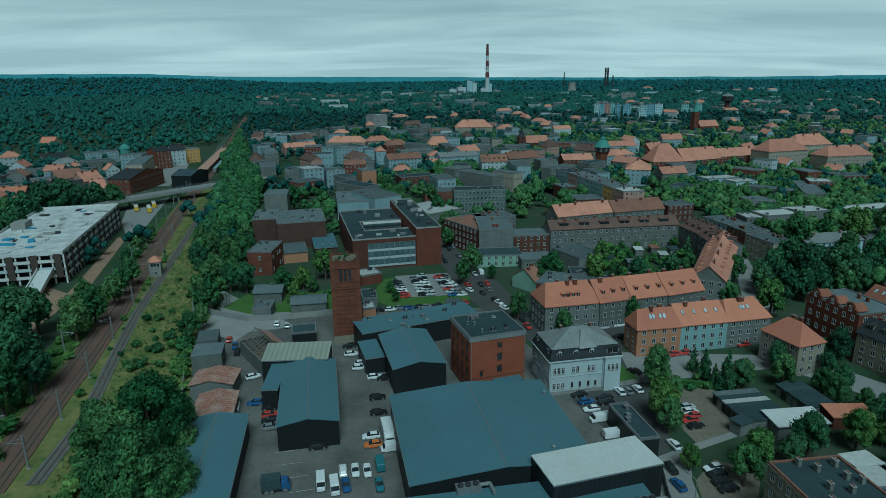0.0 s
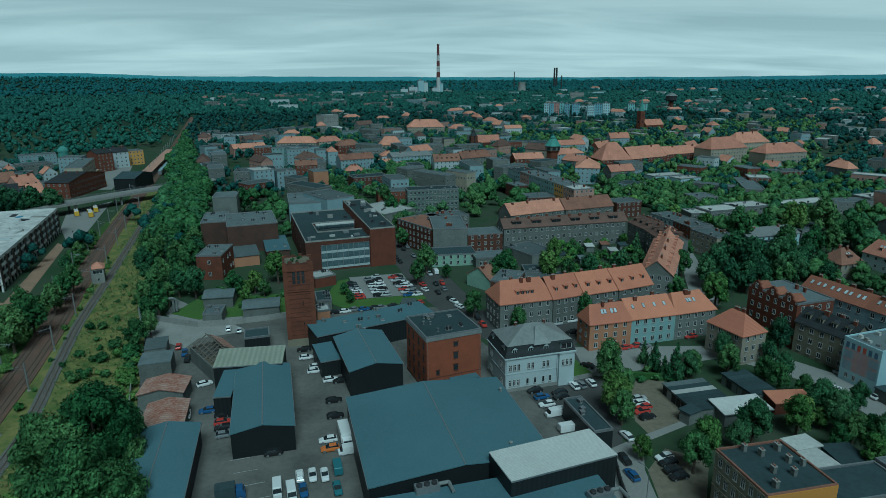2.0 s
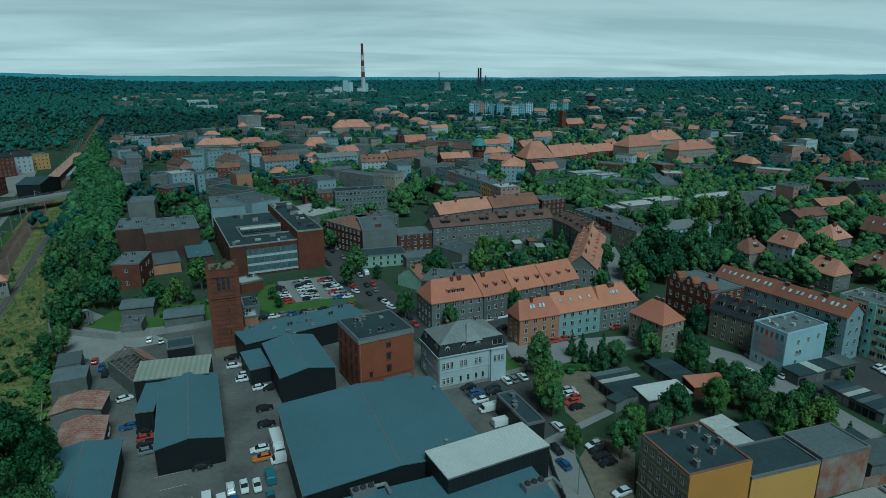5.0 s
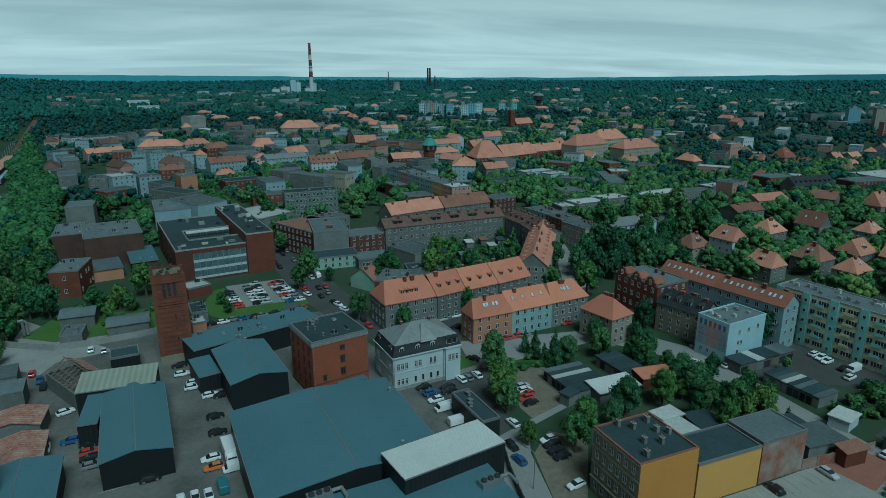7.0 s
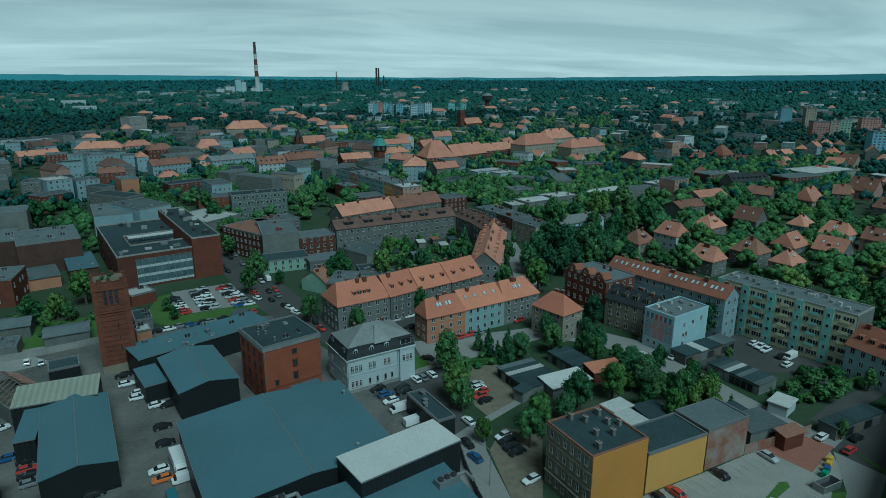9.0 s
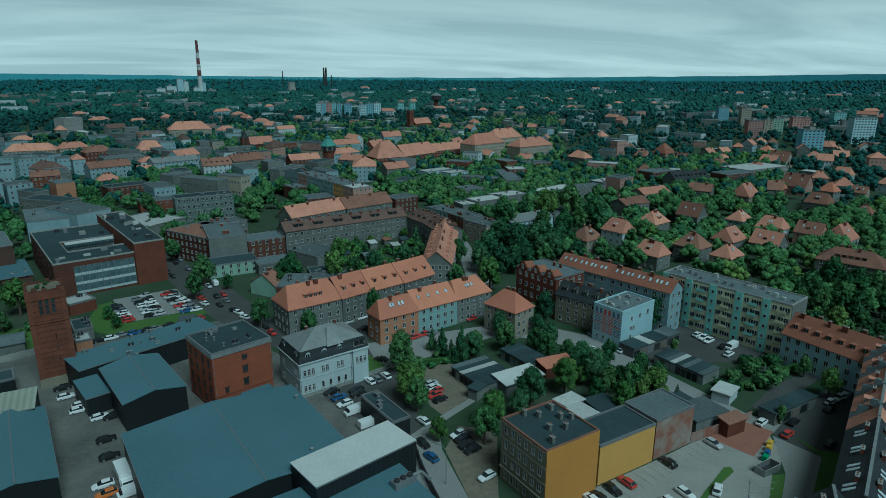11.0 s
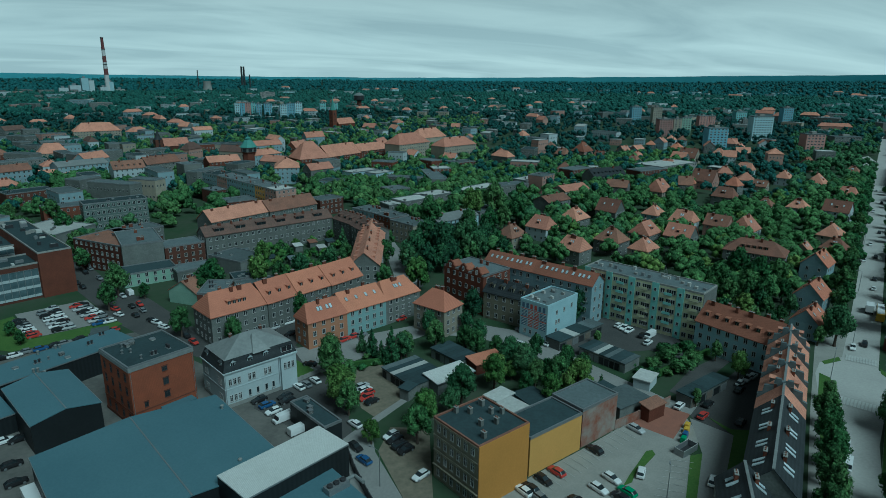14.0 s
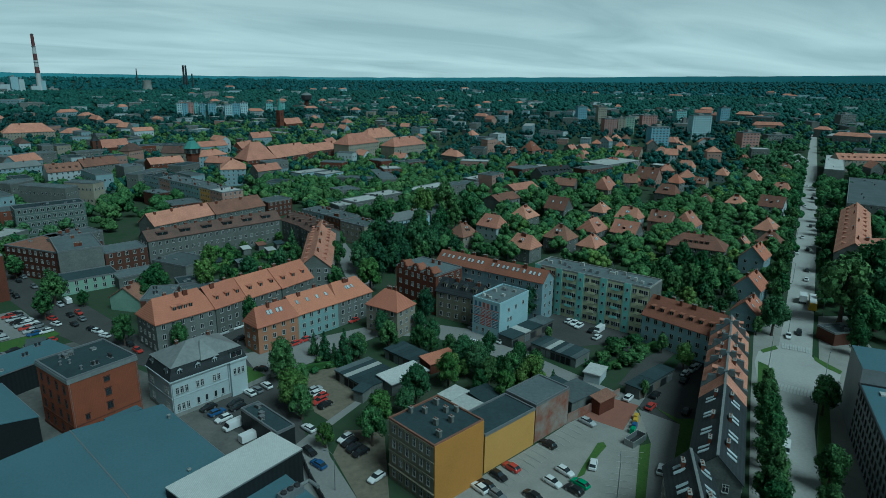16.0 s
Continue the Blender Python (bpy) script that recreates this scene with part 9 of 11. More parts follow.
def sides_of(pts):
    res = []
    for i, p in enumerate(pts):
        d = (pts[min(i + 1, len(pts) - 1)] - pts[max(i - 1, 0)]).normalized()
        res.append((p, d, Vector((d.y, -d.x, 0))))
    return res


def rails(line, offset, z, upto):
    pts = [q for q in sides_of(resample(line, 6.0)) if q[0].length < upto]
    for s in (-.72, .72):
        g = Geo()
        for (p, d, n), (p2, d2, n2) in zip(pts, pts[1:]):
            a, b = p + n * (offset + s), p2 + n2 * (offset + s)
            w = .05
            g.face([(a - n * w).to_tuple()[:2] + (z + .16,), (a + n * w).to_tuple()[:2] + (z + .16,), (b + n2 * w).to_tuple()[:2] + (z + .16,), (b - n2 * w).to_tuple()[:2] + (z + .16,)], "rail_steel")
            for sg in (-1, 1):
                g.face([(a + n * w * sg).to_tuple()[:2] + (z + .16,), (a + n * w * sg).to_tuple()[:2] + (z,), (b + n2 * w * sg).to_tuple()[:2] + (z,), (b + n2 * w * sg).to_tuple()[:2] + (z + .16,)], "rail_steel")
        solid("rail", g, label="worn steel rail on the ballast", category="rail", group="railway rails")
    g = Geo()
    for p, d, n in sides_of(resample(line, .7)):
        if p.length < min(upto, 420):
            c = p + n * offset
            g.obox((c.x, c.y, z + .01), n, d, (0, 0, 1), 1.25, .12, .03, "sleeper")
    tagged(solid("sleepers", g), "weathered sleepers under the rails", "sleepers", kind="stuff")


for _o in (-2.2, 2.2):
    rails(RAIL_LINE, _o, .36, 1300)
rails(SIDING, 0.0, .31, 500)


def mast(x, y, yaw):
    """A catenary mast with its bracket arm."""
    root = tagged(empty("catenary_mast", x, y, 0, yaw), "grey lattice railway mast with a bracket arm", "mast", "catenary masts")
    g = Geo()
    g.box(-.18, -.14, -.3, .18, .14, 8.2, "metal_grey")
    part("post", g, root)
    g = Geo()
    g.rod((0, 0, 7.4), (3.4, 0, 6.9), .05, "metal_grey")
    g.rod((0, 0, 6.2), (3.2, 0, 6.7), .05, "metal_grey")
    g.rod((2.6, 0, 7.0), (2.6, 0, 5.8), .04, "metal_grey")
    part("bracket", g, root)
    g = Geo()
    g.box(-.4, -.4, -.3, .4, .4, .35, "concrete")
    part("footing", g, root)


_pts = sides_of(resample(RAIL_LINE, 26.0))
for _i, (_p, _d, _n) in enumerate(_pts):
    if 120 < _p.length < 900:
        _yaw = math.degrees(math.atan2(_n.y, _n.x))
        _q, _r = _p - _n * 5.6, _p + _n * 5.8
        mast(_q.x, _q.y, _yaw)
        if _p.length < 420:
            mast(_r.x + _d.x * 8, _r.y + _d.y * 8, _yaw + 180)
_g = Geo()
for _o, _z in ((-2.2, 5.8), (2.2, 5.8), (-2.2, 6.9), (2.2, 6.9)):
    for (_p, _d, _n), (_p2, _d2, _n2) in zip(_pts, _pts[1:]):
        if 110 < _p.length < 700:
            _a, _b = _p + _n * _o, _p2 + _n2 * _o
            _g.rod((_a.x, _a.y, _z), (_b.x, _b.y, _z), .018, "metal_dark", 3)
tagged(solid("overhead_wires", _g), "thin dark overhead railway wires", "wires", kind="stuff")

# platform with its long roof
_dir = math.degrees(math.atan2(693 - 487, -241 + 196))
_root = tagged(empty("station_platform", -218, 590, 0, _dir), "long railway platform with a faded roof", "platform")
FOOT.append((-218, 590, radians(_dir), 112, 8))
box_part("platform_slab", _root, -110, -5, -.3, 110, 5, 1.0, "paving")
box_part("canopy", _root, -100, -5.5, 4.6, 95, 3.0, 5.0, "canopy_faded", "faded orange platform roof")
for _k in range(16):
    box_part("canopy_post", _root, -96 + _k * 12.5, -.15, 1.0, -95.7 + _k * 12.5, .15, 4.6, "metal_dark")




def train(x, y, yaw):
    root = tagged(empty("train", x, y, 0, yaw), "grey blue passenger train at the platform", "train")
    for k in range(4):
        box_part("carriage", root, k * 25 - 48, -1.4, .9, k * 25 - 24, 1.4, 4.2, "metal_grey", "grey blue railway carriage", "plaster_blue")
        for s in (-1, 1):
            box_part("window_band", root, k * 25 - 47, s * 1.43 - .02, 2.2, k * 25 - 25, s * 1.43 + .02, 3.2, "window_glass")


train(-205, 577, _dir)

# ---- viaduct over the railway ----


def viaduct(line, width, z):
    root = tagged(empty("viaduct", 0, 0), "grey concrete road viaduct over the railway", "bridge")
    pts = sides_of(resample(line, 12.0))
    deck, rl, rr = Geo(), Geo(), Geo()
    h = width / 2
    for (p, d, n), (p2, d2, n2) in zip(pts, pts[1:]):
        a, b, c, e = p - n * h, p + n * h, p2 + n2 * h, p2 - n2 * h
        z0, z1 = z, z
        deck.face([(a.x, a.y, z0), (b.x, b.y, z0), (c.x, c.y, z1), (e.x, e.y, z1)], "asphalt_light")
        deck.face([(e.x, e.y, z1 - 1.3), (c.x, c.y, z1 - 1.3), (b.x, b.y, z0 - 1.3), (a.x, a.y, z0 - 1.3)], "concrete")
        deck.face([(b.x, b.y, z0), (b.x, b.y, z0 - 1.3), (c.x, c.y, z1 - 1.3), (c.x, c.y, z1)], "concrete")
        deck.face([(a.x, a.y, z0 - 1.3), (a.x, a.y, z0), (e.x, e.y, z1), (e.x, e.y, z1 - 1.3)], "concrete")
        for g, s in ((rl, -1), (rr, 1)):
            q, q2 = p + n * h * s, p2 + n2 * h * s
            for zz in (.45, .8, 1.15):
                g.rod((q.x, q.y, z + zz), (q2.x, q2.y, z + zz), .06, "metal_grey", 4)
            g.rod((q.x, q.y, z), (q.x, q.y, z + 1.15), .07, "metal_grey", 4)
    part("deck", deck, root)
    part("railing", rl, root)
    part("railing", rr, root)
    for i, (p, d, n) in enumerate(pts):
        if i % 2 == 0:
            for s in (-.6, .6):
                g = Geo()
                q = p + n * h * s
                g.obox((q.x, q.y, z / 2 - .8), n, d, (0, 0, 1), .5, .5, z / 2 - .5, "concrete")
                part("pier", g, root)
    FOOT.append((-190, 395, radians(55), 70, 8))


viaduct([(-300, 290), (-250, 330), (-223, 353), (-202, 375), (-182, 409), (-159, 436), (-130, 462)], 13, 7.0)

# ---- vehicles ----
PAINT = {}
for _n, _c in (("white", (.72, .72, .72)), ("black", (.02, .02, .022)), ("grey", (.2, .21, .22)), ("silver", (.45, .46, .47)), ("red", (.42, .05, .04)), ("blue", (.04, .1, .24)), ("orange", (.55, .17, .04)),
               ("teal", (.06, .17, .2)), ("green", (.05, .28, .12)), ("yellow", (.6, .38, .04))):
    mat("paint_" + _n, _c, tuple(q * .93 for q in _c), 0.25, 1, 0.3, 0, 0.1, 0, 0.6)
    PAINT[_n] = "paint_" + _n


def loft(g, secs, m):
    """Joins cross-sections of equal length into one closed skin."""
    i, n = len(g.v), len(secs[0])
    for s in secs:
        g.v += s
    k = g.slot(m)
    for a in range(len(secs) - 1):
        for b in range(n):
            c = (b + 1) % n
            g.f.append((i + a * n + b, i + a * n + c, i + (a + 1) * n + c, i + (a + 1) * n + b))
            g.m.append(k)
    g.f.append(tuple(i + b for b in reversed(range(n))))
    g.f.append(tuple(i + (len(secs) - 1) * n + b for b in range(n)))
    g.m += [k, k]


def ring(x, w, z0, z1, r=.12):
    return [(x, -w, z0), (x, w, z0), (x, w + .02, (z0 + z1) / 2), (x, w - r * .5, z1 - r * .3), (x, w - r, z1), (x, -w + r, z1), (x, -w + r * .5, z1 - r * .3), (x, -w - .02, (z0 + z1) / 2)]


def car_meshes(kind, colour):
    key = ("car", kind, colour)
    if key in SHARED:
        return SHARED[key]
    m = PAINT[colour]
    b, c = Geo(), Geo()
    if kind == "car":
        loft(b, [ring(-2.15, .74, .38, .78), ring(-2.0, .84, .28, .95), ring(-.9, .87, .25, 1.0), ring(.9, .87, .25, .98), ring(1.75, .82, .28, .86), ring(2.15, .7, .36, .68)], m)
        loft(c, [ring(-1.95, .66, .9, .97), ring(-1.45, .68, .92, 1.40), ring(.25, .68, .92, 1.44), ring(1.0, .70, .92, .99)], "window_glass")
        loft(b, [ring(-1.42, .62, 1.36, 1.45), ring(.2, .62, 1.38, 1.49)], m)
    elif kind == "van":
        loft(b, [ring(-2.6, .9, .35, 1.95), ring(-2.5, .95, .3, 2.1), ring(1.2, .95, .3, 2.1), ring(1.5, .93, .3, 1.95)], m)
        loft(b, [ring(1.5, .93, .3, 1.2), ring(2.45, .85, .32, 1.0)], m)
        loft(c, [ring(1.2, .82, 1.2, 2.0), ring(1.55, .84, 1.15, 1.85), ring(2.0, .84, 1.1, 1.2)], "window_glass")
    w = Geo()
    i = 0
    for r, y in ((.31, -.1), (.31, .1)):
        for k in range(10):
            a = 2 * math.pi * k / 10
            w.v.append((r * math.cos(a), y, r * math.sin(a)))
    for k in range(10):
        w.f.append((k, (k + 1) % 10, 10 + (k + 1) % 10, 10 + k))
        w.m.append(w.slot("tyre"))
    w.f += [tuple(range(10)), tuple(range(19, 9, -1))]
    w.m += [w.slot("metal_grey")] * 2
    SHARED[key] = (b.mesh("body"), c.mesh("glazing"), SHARED.setdefault("wheel", w.mesh("wheel")))
    return SHARED[key]


_rc = random.Random(77)


def park(x, y, yaw, colour=None):
    kind = "car"
    if colour and colour.startswith("van_"):
        kind, colour = "van", colour[4:]
    colour = colour or _rc.choice(("white", "black", "grey", "silver", "black", "grey", "silver", "red", "blue", "white"))
    body, glass, wheel = car_meshes(kind, colour)
    root = tagged(empty(kind, x, y, .09, yaw + _rc.choice((0, 180)) + _rc.uniform(-2, 2)), "%s %s parked on the ground" % (colour, "delivery van" if kind == "van" else "passenger car"), kind, "parked vehicles")
    root.scale = (.96, .96, .96)
    part("body", body, root)
    part("glazing", glass, root, "dark car windows")
    for sx in (-1.3, 1.35):
        for sy in (-.78, .78):
            part("wheel", wheel, root, place=pose(sx, sy, .31))


def lorry(x, y, yaw, cab, box_m, name="truck", L=6.0):
    root = tagged(empty(name, x, y, .06, yaw), "%s lorry with a box body" % cab, "truck")
    box_part("box_body", root, -L / 2, -1.2, .95, L / 2, 1.2, 3.3, box_m)
    g = Geo()
    loft(g, [ring(L / 2 + .1, 1.1, .5, 2.5), ring(L / 2 + 1.3, 1.1, .5, 2.4), ring(L / 2 + 1.8, 1.05, .5, 1.5)], PAINT[cab])
    part("cab", g, root)
    box_part("windscreen", root, L / 2 + 1.42, -.9, 1.5, L / 2 + 1.6, .9, 2.2, "window_glass")
    box_part("chassis", root, -L / 2, -.9, .45, L / 2 + 1, .9, .95, "metal_dark")
    wheel = car_meshes("car", "white")[2]
    for sx in (-L / 2 + 1, -L / 2 + 2, L / 2 + .8):
        for sy in (-1.05, 1.05):
            w = part("wheel", wheel, root, place=pose(sx, sy, .5))
            w.scale = (1.55, 1.6, 1.55)


def bus(x, y, yaw):
    root = tagged(empty("bus", x, y, .06, yaw), "white and yellow city bus", "bus", "city buses")
    g = Geo()
    loft(g, [ring(-6, 1.2, .4, 2.9), ring(-5.9, 1.25, .35, 3.0), ring(5.9, 1.25, .35, 3.0), ring(6, 1.2, .4, 2.9)], "paint_yellow")
    part("body", g, root)
    box_part("roof", root, -5.7, -1.05, 3.0, 5.7, 1.05, 3.15, "paint_white", "white roof")
    for s in (-1, 1):
        box_part("window_band", root, -5.6, s * 1.285 - .02, 1.4, 5.6, s * 1.285 + .02, 2.5, "window_glass")
    wheel = car_meshes("car", "white")[2]
    for sx in (-3.6, 3.4):
        for sy in (-1.15, 1.15):
            w = part("wheel", wheel, root, place=pose(sx, sy, .42))
            w.scale = (1.5, 1.5, 1.5)


# ---- markings, street furniture and small things ----


def bay_lines(x0, y0, x1, y1, n, length, yaw):
    d = Vector((math.cos(radians(yaw)), math.sin(radians(yaw)), 0))
    side = Vector((-d.y, d.x, 0))
    for i in range(n + 1):
        p = Vector((x0, y0, 0)).lerp(Vector((x1, y1, 0)), i / n)
        g = Geo()
        g.obox((0, 0, 0), d, side, (0, 0, 1), length / 2, .05, .006, "road_paint")
        solid("bay_line", g, p.x, p.y, .17, label="painted white parking bay line", category="marking", group="bay lines", kind="structure")


def crossing(x0, y0, x1, y1, n, length):
    a, b = Vector((x0, y0, 0)), Vector((x1, y1, 0))
    d = (b - a).normalized()
    side = Vector((-d.y, d.x, 0))
    for i in range(n):
        p = a.lerp(b, (i + .5) / n)
        g = Geo()
        g.obox((0, 0, 0), d, side, (0, 0, 1), .28, length / 2, .012, "road_paint")
        solid("crossing_stripe", g, p.x, p.y, .17, label="white zebra crossing stripe on asphalt", category="marking", group="zebra stripes", kind="structure")


def street_lamp(x, y, yaw):
    root = tagged(empty("street_lamp", x, y, 0, yaw), "tall grey street lamp with a curved arm", "street lamp", "street lamps")
    g = Geo()
    g.tube([(.11, -.2), (.09, 1.0), (.06, 8.0)], "metal_grey", 8)
    part("pole", g, root)
    g = Geo()
    g.rod((0, 0, 8), (.9, 0, 8.5), .045, "metal_grey")
    g.rod((.9, 0, 8.5), (2.0, 0, 8.6), .045, "metal_grey")
    part("arm", g, root)
    g = Geo()
    g.box(1.8, -.15, 8.52, 2.6, .15, 8.68, "metal_grey")
    part("lamp_head", g, root)


def pipe_bridge(x, y):
    """Two insulated heating pipes that rise, cross the lane and come down."""
    root = tagged(empty("heating_pipes", x, y, 0, 20), "pale insulated heating pipes arching over a lane", "pipes")
    for k in (0, 1):
        g = Geo()
        pts = [(-.8 + k, -9, .6), (-.8 + k, 0, .6), (-.8 + k, .8, 1.4), (-.8 + k, .9, 4.6), (0 + k, 1.6, 5.6), (9 + k, 3.4, 5.6), (9.8 + k, 3.6, 4.6), (9.8 + k, 3.8, .5), (9.8 + k, 9, .5)]
        for p, q in zip(pts, pts[1:]):
            g.rod(p, q, .42, "zinc_grey", 10)
        part("pipe", g, root)


def skip(x, y, yaw):
    root = tagged(empty("waste_skip", x, y, .05, yaw), "dark open waste container with pale rim", "container")
    box_part("floor", root, -2.6, -1.1, 0, 2.6, 1.1, .2, "metal_dark")
    for x0, y0, x1, y1 in ((-2.6, -1.2, 2.6, -1.1), (-2.6, 1.1, 2.6, 1.2), (-2.7, -1.2, -2.6, 1.2), (2.6, -1.2, 2.7, 1.2)):
        box_part("side", root, x0, y0, 0, x1, y1, 1.6, "metal_grey", "", "felt_light")


def bin_box(x, y, colour):
    g = Geo()
    loft(g, [ring(-.75, .5, 0, 1.2), ring(-.7, .55, 0, 1.35), ring(.7, .55, 0, 1.35), ring(.75, .5, 0, 1.2)], PAINT[colour])
    solid("recycling_bin", g, x, y, .06, 20, label="%s plastic recycling bin" % colour, category="bin", group="recycling bins")


def hvac_unit(x, y, z, yaw):
    root = tagged(empty("air_handling_unit", x, y, z, yaw), "grey roof ventilation unit with ducts", "ventilation unit")
    box_part("casing", root, -2.2, -1.0, 0, 2.2, 1.0, 1.3, "metal_grey")
    for k in range(3):
        g = Geo()
        g.tube([(.55, 1.3), (.55, 1.7), (.45, 1.75)], "metal_dark", 10, -1.4 + k * 1.4, 0)
        part("fan", g, root)
    g = Geo()
    g.rod((2.2, .4, .7), (4.2, .4, .7), .35, "zinc_grey", 8)
    g.rod((4.2, .4, .7), (4.2, -2.4, .7), .35, "zinc_grey", 8)
    part("duct", g, root)


def wall_units(x, y, yaw):
    for k in range(2):
        root = tagged(empty("air_conditioner", x + k * 1.3 * math.cos(radians(yaw)), y + k * 1.3 * math.sin(radians(yaw)), 8.4, yaw), "white air conditioner unit standing on the roof", "air conditioner", "roof air conditioners")
        box_part("casing", root, -.5, -.25, 0, .5, .25, .95, "plaster_white")
        box_part("grille", root, -.38, -.29, .15, .38, -.25, .8, "metal_grey")


def vent_post(x, y, z):
    g = Geo()
    g.tube([(.28, 0), (.28, .9), (.42, .95), (.42, 1.15), (.1, 1.3)], "zinc_grey", 8)
    solid("roof_vent_pipe", g, x, y, z, label="pale metal vent pipe on the roof", category="vent", group="roof vent pipes")


mat("hedge_green", (0.03, 0.07, 0.018), (0.06, 0.12, 0.03), 0.9, 4, 0.8, 0.6)


def wall_run(line, h, m, label):
    """A free-standing wall in panels along a line, with posts."""
    root = tagged(empty("boundary_wall" if m != "hedge_green" else "hedge", 0, 0), label, "wall" if m != "hedge_green" else "hedge")
    pts = [Vector((*p, 0)) for p in line]
    t = .1 if m != "hedge_green" else .5
    for a, b in zip(pts, pts[1:]):
        d = b - a
        n = max(1, int(d.length / 3))
        d.normalize()
        side = Vector((-d.y, d.x, 0))
        step = (b - a).length / n
        for i in range(n):
            c = a + d * step * (i + .5)
            g = Geo()
            g.obox((c.x, c.y, h / 2 - .1), d, side, (0, 0, 1), step / 2 - (.02 if m != "hedge_green" else 0), t, h / 2 + .1 + (i % 2) * .03, m)
            part("panel", g, root)
            if m != "hedge_green":
                g = Geo()
                q = a + d * step * i
                g.obox((q.x, q.y, h / 2), d, side, (0, 0, 1), .12, .16, h / 2 + .15, m)
                part("post", g, root)


# ---- the town's far quarters and the woods beyond ----


def sector(a0, a1, r0, r1, n=10):
    inner = [(r0 * math.sin(radians(a0 + (a1 - a0) * k / n)), r0 * math.cos(radians(a0 + (a1 - a0) * k / n))) for k in range(n + 1)]
    outer = [(r1 * math.sin(radians(a0 + (a1 - a0) * k / n)), r1 * math.cos(radians(a0 + (a1 - a0) * k / n))) for k in range(n + 1)]
    return inner + outer[::-1]


ROOFS = Geo()


def quarter(a0, a1, r0, r1, count, seed, tiles, walls, size=(9, 16), h=(6, 11), roof="hip"):
    """Houses strewn over a far quarter of the town."""
    rng = random.Random(seed)
    made = 0
    for _ in range(count * 4):
        a, r = radians(rng.uniform(a0, a1)), math.sqrt(rng.uniform(r0 * r0, r1 * r1))
        x, y = r * math.sin(a), r * math.cos(a)
        L, W = rng.uniform(*size), rng.uniform(9, 13)
        if not free(x, y, L * .55):
            continue
        tile, wall = rng.choice(tiles), rng.choice(walls)
        flat = tile.startswith("felt")
        if r0 >= 1000:
            hh, yaw = rng.uniform(*h), rng.choice((13, -77, 40, -50)) + rng.uniform(-5, 5)
            m = pose(x, y, rise(x, y), 0, 0, yaw)
            g = roof_geo(L, W, hh, "flat" if flat else roof, rng.uniform(3.0, 5.0), tile)
            g.box(-L / 2, -W / 2, -2, L / 2, W / 2, hh, wall)
            for i in range(int(L / 3.4)):
                for k in range(int(hh / 3.2)):
                    far_window(g, side_pose("f", L, W, (i + .5) * 3.4 - L / 2, 1.0 + k * 3.2, .02), 1.5, 1.6, "window_frame")
            FOOT.append((x, y, radians(yaw), L / 2 + 1, W / 2 + 1))
            o = len(ROOFS.v)
            ROOFS.v += [tuple(m @ Vector(v)) for v in g.v]
            ROOFS.f += [tuple(o + q for q in f) for f in g.f]
            ROOFS.m += [ROOFS.slot(g.mats[q]) for q in g.m]
            made += 1
            if made >= count:
                break
            continue
        house("far_house", "distant house with a %s roof" % {"tile_faded": "faded red tiled", "tile_orange": "orange tiled", "tile_brown": "brown tiled", "tile_old": "dark brown", "felt_grey": "grey flat", "felt_light": "light flat",
              "felt_dark": "dark flat"}[tile], "house", x, y, rng.choice((13, -77, 40, -50)) + rng.uniform(-5, 5), L, W, rng.uniform(*h), roof="flat" if flat else rng.choice((roof, "gable")),
              rise=rng.uniform(3.5, 5.5), wall=wall, tile=tile, floors=2 if r < 950 else 0, sides="flr", chim=1 if r < 800 and not flat else 0, group="far houses").location.z = rise(x, y)
        made += 1
        if made >= count:
            break


_w = ("plaster_grey", "plaster_blue", "plaster_white", "plaster_grey", "plaster_pink")
quarter(-40, -25, 380, 640, 30, 21, ("tile_faded", "tile_brown", "felt_grey", "felt_dark"), _w)
quarter(-17, 12, 480, 900, 55, 22, ("tile_faded", "felt_grey", "felt_dark", "tile_old", "felt_grey", "felt_dark"), _w, (12, 30), (9, 14))
quarter(8, 40, 520, 1000, 50, 23, ("tile_faded", "felt_grey", "felt_dark", "felt_grey", "felt_light"), _w, (10, 26), (7, 13))
quarter(28, 60, 420, 800, 40, 24, ("tile_faded", "tile_faded", "tile_orange", "tile_brown", "felt_light"), _w, (9, 14), (6, 8))
quarter(38, 73, 600, 1400, 45, 25, ("tile_faded", "felt_grey", "felt_dark", "felt_light"), _w, (12, 50), (9, 15))
quarter(-6, 40, 1000, 2000, 80, 26, ("tile_faded", "felt_light", "felt_grey", "felt_light"), _w, (12, 36), (7, 11))
quarter(-16, 4, 1500, 2600, 50, 27, ("felt_light", "felt_light", "felt_grey"), _w, (14, 60), (10, 16))
quarter(-16, 14, 400, 720, 55, 28, ("felt_grey", "felt_dark", "felt_dark", "tile_old", "felt_grey", "tile_faded"), ("plaster_grey", "plaster_blue", "brick_red", "plaster_beige", "plaster_grey"), (16, 38), (9, 14), "gable")
quarter(8, 34, 420, 700, 30, 29, ("felt_grey", "felt_dark", "felt_light", "tile_faded"), ("plaster_grey", "plaster_blue", "brick_red", "plaster_grey"), (14, 34), (7, 12), "gable")
quarter(5, 70, 1000, 1700, 110, 41, ("felt_light", "tile_faded", "felt_grey", "felt_light", "felt_grey"), ("plaster_white", "plaster_blue", "plaster_beige", "plaster_grey"), (12, 34), (8, 13))
quarter(10, 72, 1700, 3000, 70, 42, ("felt_light", "felt_light", "felt_grey", "felt_light", "tile_faded"), ("plaster_white", "plaster_paleblue"), (20, 60), (10, 15))
